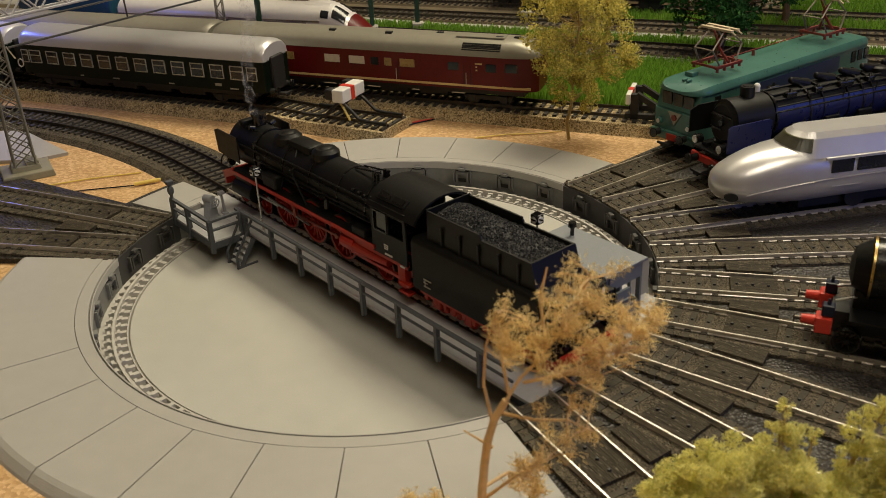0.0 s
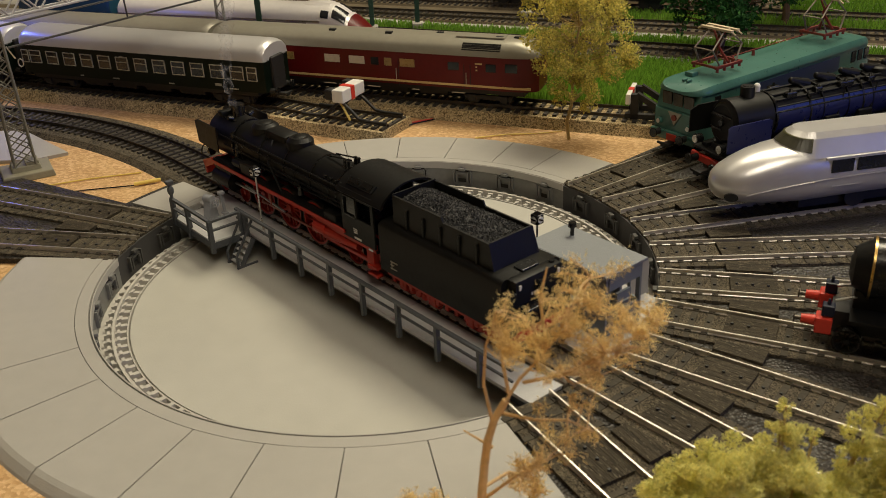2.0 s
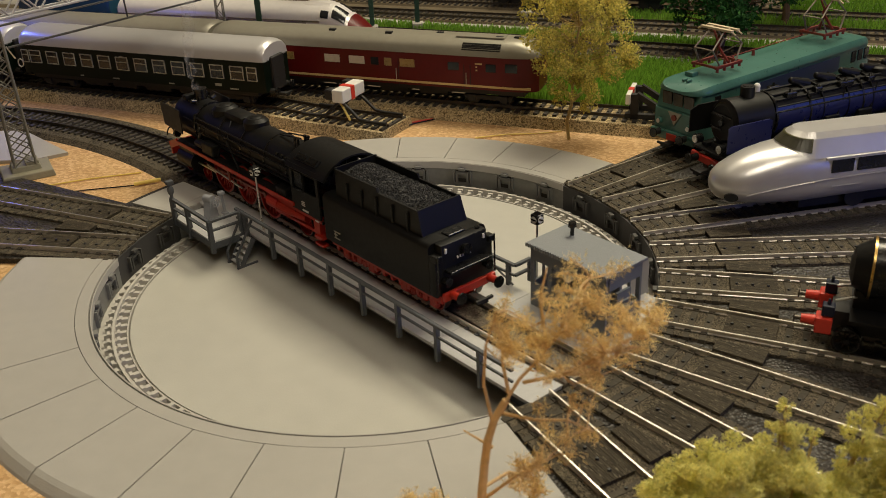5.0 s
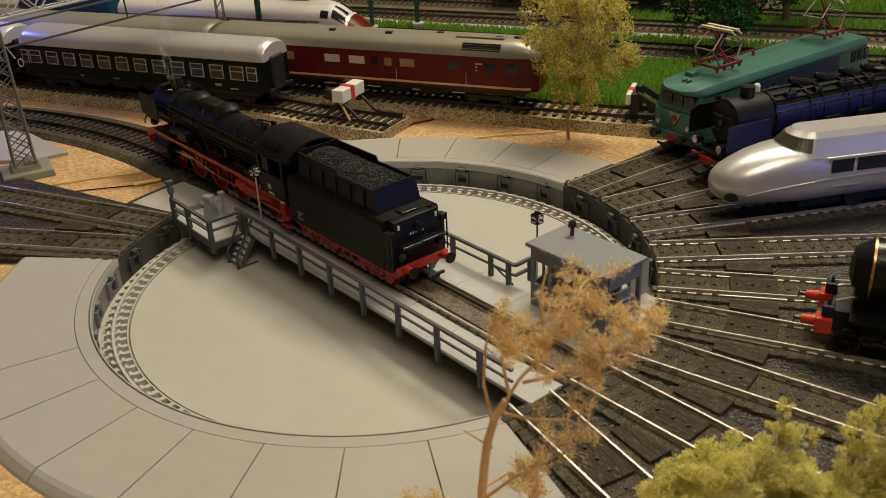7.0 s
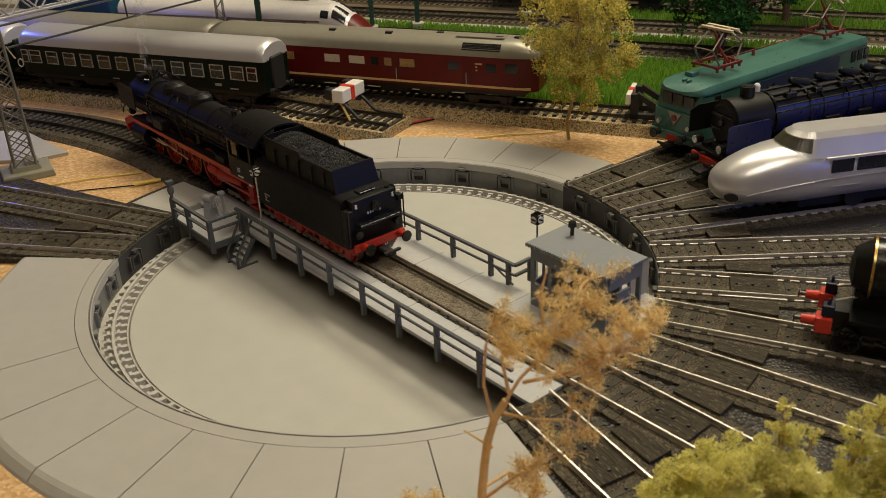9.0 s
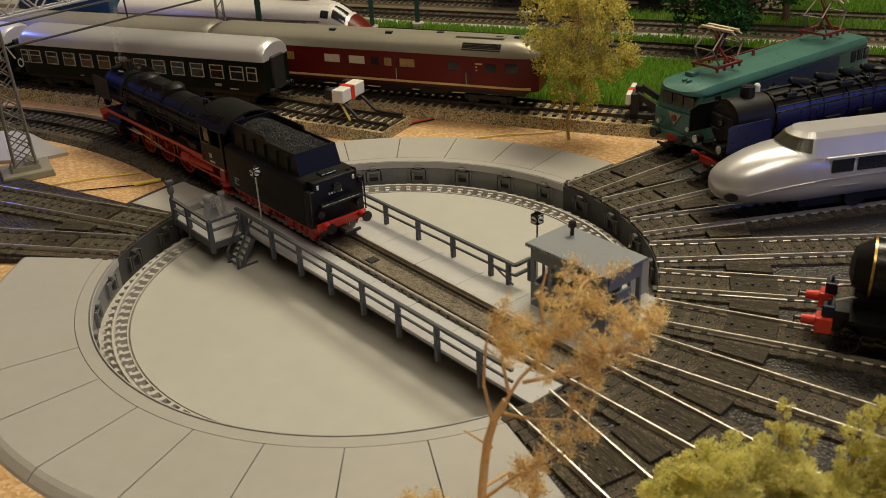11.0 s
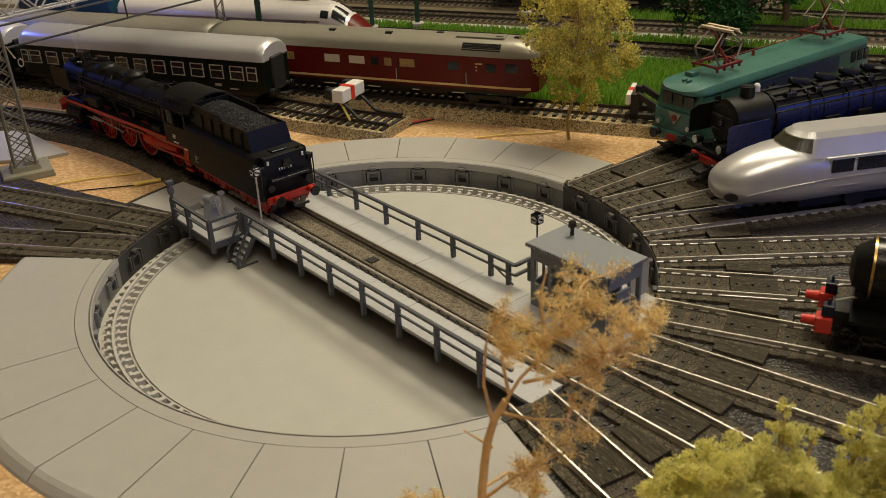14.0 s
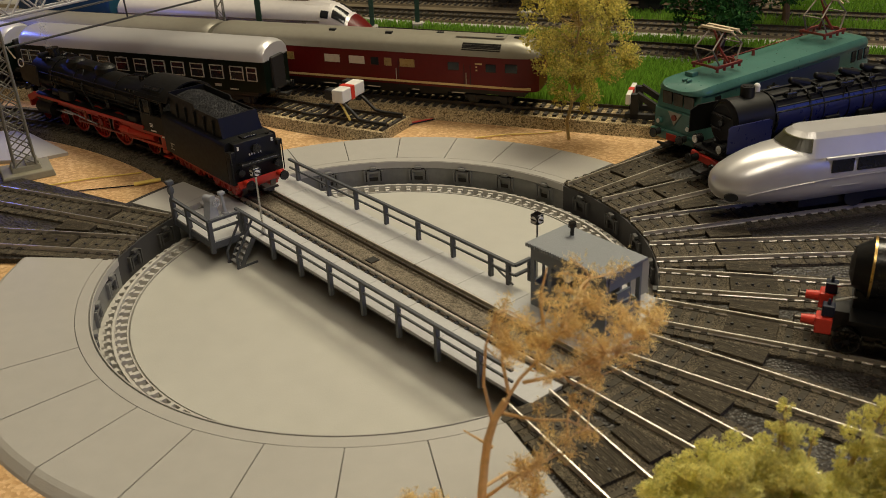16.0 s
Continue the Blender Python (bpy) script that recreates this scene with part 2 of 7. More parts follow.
def loft(bm, sections, caps=True):
    """Skin through closed sections of equal length, each a list of points."""
    rings = [[bm.verts.new(q) for q in s] for s in sections]
    k = len(rings[0])
    for r0, r1 in zip(rings, rings[1:]):
        for j in range(k):
            bm.faces.new((r0[j], r0[(j + 1) % k], r1[(j + 1) % k], r1[j]))
    if caps:
        bm.faces.new(rings[0])
        bm.faces.new(rings[-1][::-1])


def annulus(bm, r0, r1, z0, z1, a0, a1, steps):
    """Ring sector with thickness, angles in degrees."""
    full = abs(a1 - a0) >= 360
    secs = []
    for i in range(steps + (0 if full else 1)):
        a = radians(a0 + (a1 - a0) * i / steps)
        c, s = math.cos(a), math.sin(a)
        secs.append([bm.verts.new((r * c, r * s, z)) for r, z in ((r0, z0), (r1, z0), (r1, z1), (r0, z1))])
    pairs = list(zip(secs, secs[1:])) + ([(secs[-1], secs[0])] if full else [])
    for q0, q1 in pairs:
        for j in range(4):
            bm.faces.new((q0[j], q0[(j + 1) % 4], q1[(j + 1) % 4], q1[j]))
    if not full:
        bm.faces.new(secs[0])
        bm.faces.new(secs[-1][::-1])


def rz(deg):
    return Matrix.Rotation(radians(deg), 4, "Z")


NEW = bmesh.new
RAIL = 0.0025
BRIDGE = 129.3
U = Vector((math.cos(radians(BRIDGE)), math.sin(radians(BRIDGE)), 0))
SIDE = Vector((-U.y, U.x, 0))
CURVE_FROM, CURVE_R = 0.183, 0.40


def on_line(s):
    """Point and heading of the running line at s metres from the turntable's centre."""
    if s <= CURVE_FROM:
        return U * s, BRIDGE
    a = (s - CURVE_FROM) / CURVE_R
    p = U * (CURVE_FROM + CURVE_R * math.sin(a)) + SIDE * CURVE_R * (1 - math.cos(a))
    return p, BRIDGE + math.degrees(a)


RAIL_PROFILE = [(-0.00036, 0), (-0.00036, -0.0006), (-0.00015, -0.0008), (-0.00015, -0.0018), (-0.0004, -0.0021),
                (-0.0004, -0.0024), (0.0004, -0.0024), (0.0004, -0.0021), (0.00015, -0.0018), (0.00015, -0.0008), (0.00036, -0.0006), (0.00036, 0)]


def rails(pts, parent, material="rail"):
    for g in (-0.0087, 0.0087):
        bm = NEW()
        line = []
        for i, p in enumerate(pts):
            d = Vector(pts[min(i + 1, len(pts) - 1)]) - Vector(pts[max(i - 1, 0)])
            d.z = 0
            d.normalize()
            line.append(Vector(p) + Vector((-d.y, d.x, 0)) * g)
        sweep(bm, line, RAIL_PROFILE)
        part("rail", bm, material, parent)


SLEEPER = {}


def sleepers(pts, parent, drop, step=0.0066, limit=300, material="sleeper"):
    """Sleepers with a centre stud along a line, each an object on one shared mesh."""
    if material not in SLEEPER:
        bm = NEW()
        box(bm, (0, 0, 0), (0.0030, 0.030, 0.0016), taper=(0.85, 0.97))
        for y in (-0.0087, 0.0087):
            box(bm, (0, y, 0.0009), (0.0026, 0.0034, 0.0006))
        plain = len(bm.faces)
        rod(bm, (0, 0, 0.0006), (0, 0, 0.0014), 0.0008, 0.0006, 6)
        bm.faces.ensure_lookup_table()
        for fc in bm.faces[plain:]:
            fc.material_index = 1
        ob = part("sleeper", bm, material)
        SLEEPER[material] = ob.data
        SLEEPER[material].materials.append(M["stud"])
        bpy.data.objects.remove(ob)
    left, count = step * 0.5, 0
    for a, b in zip(pts, pts[1:]):
        a, b = Vector(a), Vector(b)
        ln = (b - a).length
        h = math.atan2(b.y - a.y, b.x - a.x)
        while left < ln and count < limit:
            o = new("sleeper", SLEEPER[material])
            o.parent = parent
            p = a.lerp(b, left / ln)
            o.matrix_basis = Matrix.Translation((p.x, p.y, p.z - drop)) @ Matrix.Rotation(h, 4, "Z")
            left += step
            count += 1
        left -= ln


def track(name, pts, label, bed=None, bed_material="cork", bed_height=0.006, bed_width=0.021, railmat="rail", group="", step=0.0066):
    """A length of track on its ballast bed, rails at the height of pts."""
    t = tagged(new(name), label, "track", group)
    rails(pts, t, railmat)
    sleepers(pts, t, 0.0030, step)
    if bed:
        bm = NEW()
        w, h = bed_width, bed_height
        low = [Vector(p) + Vector((0, 0, -0.0034)) for p in pts]
        sweep(bm, low, [(-w, -h), (w, -h), (w * 0.84, 0), (-w * 0.84, 0)])
        part("ballast_bed", bm, bed_material, t)
    return t


def line_points(a, b, z, n=2):
    return [(a[0] + (b[0] - a[0]) * i / (n - 1), a[1] + (b[1] - a[1]) * i / (n - 1), z) for i in range(n)]


# ---- room and table ----
def room():
    for name, c, s in (("wall_north", (0, 2.6, 0.35), (5.2, 0.1, 2.7)), ("wall_south", (0, -2.4, 0.35), (5.2, 0.1, 2.7)),
                       ("wall_east", (2.6, 0.1, 0.35), (0.1, 5.1, 2.7)), ("wall_west", (-2.6, 0.1, 0.35), (0.1, 5.1, 2.7)),
                       ("floor", (0, 0.1, -1.05), (5.3, 5.3, 0.1)), ("ceiling", (0, 0.1, 1.75), (5.3, 5.3, 0.1))):
        bm = NEW()
        box(bm, c, s)
        tagged(part(name, bm, "roomwall"), "plain warm plaster room surface", name.split("_")[0], kind="structure")
    bm = NEW()
    annulus(bm, 0.145, 0.60, -0.022, -0.004, 0, 360, 96)
    b = part("ground", bm, "board")
    tagged(b, "bare orange-brown chipboard baseboard of the layout", "baseboard", kind="structure")
    bm = NEW()
    annulus(bm, 0.60, 1.5, -0.022, -0.004, 0, 360, 64)
    tagged(part("ground", bm, "board"), "bare orange-brown chipboard baseboard of the layout", "baseboard", kind="structure")


room()


# ---- turntable pit ----
UPPER = [123.5, 111.6, 99.6, 87.5, 75.3, 62.9, 52.0, 40.0]
LOWER = [172.3, 207.7, 219.7, 231.7, 243.7, 255.7, 267.7, 279.7, 291.8]
RIM = 0.132


M["framewall"] = mat("locking_frame_grey", (0.17, 0.17, 0.16), 0.55, vary=0.15, size=0.004)
# darker frames to go with the dark and shaded wall stretches
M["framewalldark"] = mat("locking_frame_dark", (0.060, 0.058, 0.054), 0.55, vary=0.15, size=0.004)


def turntable():
    t = thing("turntable", Matrix(), "model turntable pit with beige floor, grey wall and grey surround panels", "turntable")
    bm = NEW()
    annulus(bm, 0.0, 0.1172, -0.022, -0.0140, 0, 360, 120)
    part("pit_floor", bm, "pit", t, "smooth beige plastic pit floor")
    bm = NEW()
    annulus(bm, 0.1172, 0.1335, -0.022, -0.0160, 0, 360, 120)
    part("ring_bed", bm, "ring", t)
    bm = NEW()
    annulus(bm, 0.1238, 0.1250, -0.0160, -0.0120, 0, 360, 160)
    part("ring_rail", bm, "ring", t, "pale grey circular pit rail")
    bm = NEW()
    annulus(bm, 0.1180, 0.1186, -0.0160, -0.0138, 0, 360, 160)
    part("ring_curb", bm, "ring", t)
    bm = NEW()
    box(bm, (0.1238, 0, -0.0147), (0.0100, 0.0022, 0.0026))
    box(bm, (0.1222, 0, -0.0132), (0.0014, 0.0030, 0.0010))
    box(bm, (0.1266, 0, -0.0132), (0.0014, 0.0030, 0.0010))
    first = part("ring_sleeper", bm, "ring", t)
    for i in range(1, 120):
        again(first, rz(i * 3.0))
    # walldark: dark track sections at left, wall shade painted in from 291.8 on
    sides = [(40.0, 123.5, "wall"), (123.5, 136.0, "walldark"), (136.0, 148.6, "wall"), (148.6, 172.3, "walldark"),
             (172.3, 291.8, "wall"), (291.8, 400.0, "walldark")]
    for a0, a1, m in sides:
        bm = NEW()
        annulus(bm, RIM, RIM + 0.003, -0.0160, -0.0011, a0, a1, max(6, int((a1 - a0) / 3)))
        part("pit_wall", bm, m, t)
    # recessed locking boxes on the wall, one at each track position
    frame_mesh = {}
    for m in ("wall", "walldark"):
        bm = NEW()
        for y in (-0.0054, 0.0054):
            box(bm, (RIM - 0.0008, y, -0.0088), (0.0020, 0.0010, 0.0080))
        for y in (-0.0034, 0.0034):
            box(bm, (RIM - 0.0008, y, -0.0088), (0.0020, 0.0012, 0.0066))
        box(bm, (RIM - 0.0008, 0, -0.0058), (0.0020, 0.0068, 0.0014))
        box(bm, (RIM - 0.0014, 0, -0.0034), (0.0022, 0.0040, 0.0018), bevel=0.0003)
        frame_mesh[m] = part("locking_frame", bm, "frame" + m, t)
    bm = NEW()
    for y in (-0.0044, 0.0044):
        box(bm, (RIM - 0.00015, y, -0.0090), (0.0006, 0.0010, 0.0064))
    box(bm, (RIM - 0.00015, 0, -0.0048), (0.0006, 0.0076, 0.0010))
    box(bm, (RIM - 0.00015, 0, -0.0108), (0.0006, 0.0054, 0.0022))
    slot = part("locking_slot", bm, "joint", t)
    firsts = {"wall": True, "walldark": True}
    for i in range(30):
        a = (-2.3 + 12 * i) % 360
        m = next(w for a0, a1, w in sides if a0 <= a < a1 or a0 <= a + 360 < a1)
        for o in (frame_mesh[m], slot):
            if i == 0 and o is slot or firsts.get(m) and o is not slot:
                o.matrix_basis = rz(a)
                if o is not slot:
                    firsts[m] = False
            else:
                again(o, rz(a))
    # surround
    for a0, a1 in ((40.0, 123.5), (136.0, 148.6), (172.3, 291.8)):
        bm = NEW()
        annulus(bm, RIM + 0.0007, RIM + 0.0062, -0.004, 0.0, a0, a1, int((a1 - a0) / 2))
        part("rim", bm, "panel", t)
        bm = NEW()
        annulus(bm, RIM - 0.0006, RIM - 0.0001, -0.004, 0.0, a0, a1, int((a1 - a0) / 2))
        part("rim_lip", bm, "panel", t)
        bm = NEW()
        annulus(bm, RIM + 0.0030, 0.172, -0.006, -0.0012, a0, a1, int((a1 - a0) / 3))
        part("panel_backing", bm, "joint", t)
    for joints, r1 in ((UPPER[::-1], 0.1745), (LOWER, 0.1800), ([136.0, 148.6], 0.1665)):
        for a0, a1 in zip(joints, joints[1:]):
            bm = NEW()
            g = 0.09
            n = max(4, int((a1 - a0) / 1.5))
            secs = []
            for i in range(n + 1):
                a = radians(a0 + g + (a1 - a0 - 2 * g) * i / n)
                c, s = math.cos(a), math.sin(a)
                outline = [(RIM + 0.0065, -0.0035), (r1 + 0.0065, -0.0055), (r1 + 0.0045, -0.0030), (r1 + 0.0020, -0.0009), (r1, 0.0), (RIM + 0.0065, 0.0)]
                secs.append([(r * c, r * s, z) for r, z in outline])
            loft(bm, secs)
            part("panel", bm, "panel", t)
    return t


turntable()


# ---- turntable bridge: local x along the bridge, local y towards the near side ----
def railing(b, y, xs, top, foot, x0, x1):
    """Hand rail, middle rail and separate posts."""
    bm = NEW()
    box(bm, ((x0 + x1) / 2, y, top), (abs(x1 - x0), 0.0018, 0.0013), bevel=0.0002)
    part("hand_rail", bm, "girder", b)
    bm = NEW()
    box(bm, ((x0 + x1) / 2, y, top * 0.5 + 0.0005), (abs(x1 - x0), 0.0008, 0.0010))
    part("middle_rail", bm, "girder", b)
    first = None
    for x in xs:
        if first is None:
            bm = NEW()
            box(bm, (0, y, (top + foot) / 2), (0.0018, 0.0022, top - foot), bevel=0.0002)
            first = part("post", bm, "girder", b)
            first.matrix_basis = Matrix.Translation((x, 0, 0))
        else:
            again(first, Matrix.Translation((x, 0, 0)))


def bridge():
    b = thing("turntable_bridge", rz(BRIDGE), "grey turntable bridge with railings, walkways and one running track", "turntable bridge")
    L = 0.1305
    bm = NEW()
    for y in (-0.018, 0.018):
        box(bm, (0, y, -0.0055), (2 * L - 0.004, 0.002, 0.0080))
        box(bm, (0, y, -0.0092), (2 * L - 0.004, 0.004, 0.0010))
    box(bm, (0, 0, -0.0070), (2 * L - 0.01, 0.030, 0.003))
    for sx in (-1, 1):
        box(bm, (sx * 0.118, 0, -0.0095), (0.014, 0.040, 0.006), bevel=0.001)
    part("girder", bm, "girder", b)
    # walkways, slab by slab
    for y0, y1 in ((0.0105, 0.0275), (-0.0300, -0.0105)):
        w = 2 * L / 9
        first = None
        for i in range(9):
            x = -L + w * (i + 0.5)
            if first is None:
                bm = NEW()
                box(bm, (0, (y0 + y1) / 2, -0.0006), (w - 0.00025, y1 - y0, 0.0016), bevel=0.00012)
                first = part("walkway_slab", bm, "deck", b)
                first.matrix_basis = Matrix.Translation((x, 0, 0))
            else:
                again(first, Matrix.Translation((x, 0, 0)))
    bm = NEW()
    box(bm, (0, 0, -0.0012), (2 * L, 0.0208, 0.0016))
    part("track_bed", bm, "soilbed", b, "brown-grey worn bed between the rails")
    for g in (-0.0087, 0.0087):
        bm = NEW()
        sweep(bm, [(-L, g, RAIL), (L, g, RAIL)], RAIL_PROFILE)
        part("rail", bm, "rail", b)
        bm = NEW()
        sg = 1 if g > 0 else -1
        sweep(bm, [(-L, g - sg * 0.0022, RAIL - 0.0006), (L, g - sg * 0.0022, RAIL - 0.0006)], [(-0.0003, 0), (-0.0003, -0.0014), (0.0003, -0.0014), (0.0003, 0)])
        part("guard_rail", bm, "darkrail", b)
        bm = NEW()
        box(bm, (0, g + sg * 0.0010, 0.00035), (0.0016, 0.0018, 0.0007))
        clip = part("rail_clip", bm, "girder", b)
        clip.matrix_basis = Matrix.Translation((-L + 0.004, 0, 0))
        for i in range(1, 40):
            again(clip, Matrix.Translation((-L + 0.004 + i * 0.0064, 0, 0)))
    bm = NEW()
    box(bm, (0.004, 0.0, -0.0002), (0.0050, 0.0050, 0.0008))
    part("pivot_plate", bm, "joint", b)
    # railings: near side, far side
    railing(b, 0.0285, [0.0745 - 0.0255 * i for i in range(8)], 0.0112, -0.0055, 0.084, -0.122)
    railing(b, -0.0295, [0.1160] + [0.0842 - 0.0265 * i for i in range(6)] + [-0.0600], 0.0112, 0.0, 0.1245, -0.064)
    bm = NEW()
    for z, th in ((0.0112, 0.0013), (0.0061, 0.0010)):
        box(bm, (-0.0640, -0.0345, z), (0.0016, 0.0100, th))
    box(bm, (-0.0640, -0.0392, 0.0056), (0.0018, 0.0018, 0.0112))
    part("corner_rail", bm, "girder", b)
    bm = NEW()
    rod(bm, (-0.0490, -0.0295, 0.0068), (-0.0630, -0.0295, 0.0010), 0.0005, seg=6)
    part("strut", bm, "girder", b)
    # platform with winch, stairs and its own railing
    bm = NEW()
    box(bm, (0.1000, 0.0370, -0.0010), (0.0435, 0.0190, 0.0020), bevel=0.0002)
    part("platform", bm, "deck", b)
    bm = NEW()
    box(bm, (0.1000, 0.0464, -0.0026), (0.0435, 0.0012, 0.0036))
    box(bm, (0.0785, 0.0370, -0.0026), (0.0012, 0.0190, 0.0036))
    part("platform_skirt", bm, "girder", b)
    for x, y, z in ((0.0788, 0.0466, -0.0065), (0.1030, 0.0466, -0.0060), (0.1205, 0.0466, -0.004), (0.0785, 0.0290, 0.0)):
        bm = NEW()
        box(bm, (x, y, (0.0115 + z) / 2), (0.0024, 0.0024, 0.0115 - z), bevel=0.0002)
        part("post", bm, "girder", b)
    for z, th in ((0.0112, 0.0013), (0.0060, 0.0008)):
        bm = NEW()
        box(bm, (0.1000, 0.0466, z), (0.0435, 0.0018, th))
        box(bm, (0.0786, 0.0378, z), (0.0018, 0.0176, th))
        part("hand_rail", bm, "girder", b)
    # steep stair from the walkway's edge down to the pit floor
    lean = Matrix.Rotation(radians(33), 4, "X")
    for x in (0.0672, 0.0772):
        bm = NEW()
        box(bm, (0, 0, 0), (0.0009, 0.0024, 0.0172), Matrix.Translation((x, 0.0338, -0.0072)) @ lean)
        part("stair_stringer", bm, "girder", b)
        bm = NEW()
        box(bm, (0, 0, 0), (0.0009, 0.0009, 0.0215), Matrix.Translation((x, 0.0345, 0.0012)) @ lean)
        part("stair_rail", bm, "girder", b)
        bm = NEW()
        box(bm, (x, 0.0398, -0.0108), (0.0010, 0.0010, 0.0066))
        part("stair_post", bm, "girder", b)
        bm = NEW()
        box(bm, (x, 0.0345, -0.0136), (0.0010, 0.0120, 0.0009))
        part("stair_foot", bm, "girder", b)
    st = None
    for i in range(5):
        m = Matrix.Translation((0.0722, 0.0302 + i * 0.0018, -0.0016 - i * 0.0027))
        if st is None:
            bm = NEW()
            box(bm, (0, 0, 0), (0.0100, 0.0030, 0.0006))
            st = part("stair_tread", bm, "deck", b)
            st.matrix_basis = m
        else:
            again(st, m)
    bm = NEW()
    loft(bm, [[(x, y, 0.0), (x, -y, 0.0), (x, -y * 0.45, 0.0135), (x, y * 0.45, 0.0135)] for x, y in ((-0.0026, 0.0042), (0.0026, 0.0042))])
    rod(bm, (-0.0032, 0, 0.0130), (0.0032, 0, 0.0130), 0.0026, seg=16)
    rod(bm, (-0.0060, 0.0, 0.0112), (-0.0032, 0.0, 0.0112), 0.0010)
    w = part("winch", bm, "winch", b, "grey hand winch", smooth=True)
    w.matrix_basis = Matrix.Translation((0.1062, 0.0322, 0.0)) @ rz(20) @ Matrix.Scale(0.85, 4)
    bm = NEW()
    for k in range(14):
        a0, a1 = math.tau * k / 14, math.tau * (k + 1) / 14
        rod(bm, (0, 0.0026 * math.cos(a0), 0.0026 * math.sin(a0)), (0, 0.0026 * math.cos(a1), 0.0026 * math.sin(a1)), 0.0005, seg=6)
    for k in range(3):
        a0 = math.tau * k / 3
        rod(bm, (0, 0, 0), (0, 0.0026 * math.cos(a0), 0.0026 * math.sin(a0)), 0.0004, seg=5)
    h = part("hand_wheel", bm, "winch", w)
    h.matrix_basis = Matrix.Translation((-0.0058, 0, 0.0112))
    bm = NEW()
    box(bm, (0.1050, 0.0246, 0.0006), (0.0036, 0.0030, 0.0012), bevel=0.0003)
    rod(bm, (0.1050, 0.0246, 0.0010), (0.1056, 0.0250, 0.0120), 0.0009, 0.0007)
    box(bm, (0.1056, 0.0250, 0.0124), (0.0030, 0.0036, 0.0018), bevel=0.0005)
    part("lever", bm, "winch", b)
    # lamp at the platform's corner
    bm = NEW()
    rod(bm, (0.1195, 0.0468, 0.0), (0.1195, 0.0468, 0.0205), 0.0009)
    ball(bm, (0.1195, 0.0468, 0.0165), 0.0026, (0.7, 0.7, 1.1))
    box(bm, (0.1195, 0.0468, 0.0210), (0.0030, 0.0040, 0.0022), bevel=0.0004)
    part("corner_lamp", bm, "girder", b)
    # lattice of the two position signals
    for x, y, h in ((0.0668, 0.0232, 0.0350), (-0.0690, -0.0385, 0.0330)):
        bm = NEW()
        rod(bm, (x, y, 0), (x, y, h - 0.002), 0.00050)
        rod(bm, (x, y, 0), (x, y, 0.0035), 0.0013, 0.0009)
        part("signal_post", bm, "steel", b, "thin pale signal post")
        bm = NEW()
        box(bm, (x, y, h), (0.0042, 0.0042, 0.0045), bevel=0.0004)
        box(bm, (x, y, h + 0.0028), (0.0030, 0.0030, 0.0012), taper=(0.4, 0.4))
        head = part("signal_head", bm, "blackgloss", b)
        for sgn in (-1, 1):
            bm = NEW()
            rod(bm, (x + sgn * 0.0021, y, h), (x + sgn * 0.0023, y, h), 0.0016, seg=16)
            d = part("disc", bm, "white", b, "white signal disc with dark bar")
            bm = NEW()
            box(bm, (x + sgn * 0.00235, y, h), (0.0003, 0.0030, 0.0007), Matrix.Translation((x, y, h)) @ Matrix.Rotation(radians(25), 4, "X") @ Matrix.Translation((-x, -y, -h)))
            part("bar", bm, "blackgloss", d)
            bm = NEW()
            rod(bm, (x, y + sgn * 0.0021, h), (x, y + sgn * 0.0023, h), 0.0016, seg=16)
            d = part("disc", bm, "white", b)
            bm = NEW()
            box(bm, (x, y + sgn * 0.00235, h), (0.0030, 0.0003, 0.0007))
            part("bar", bm, "blackgloss", d)
    return b


M["soilbed"] = speckled("worn_bed", (0.078, 0.064, 0.046), (0.26, 0.22, 0.165), 0.0006, 0.4, bump=0.7)
M["winch"] = mat("mid_grey_winch", (0.30, 0.31, 0.34), 0.5, vary=0.1)
bridge()


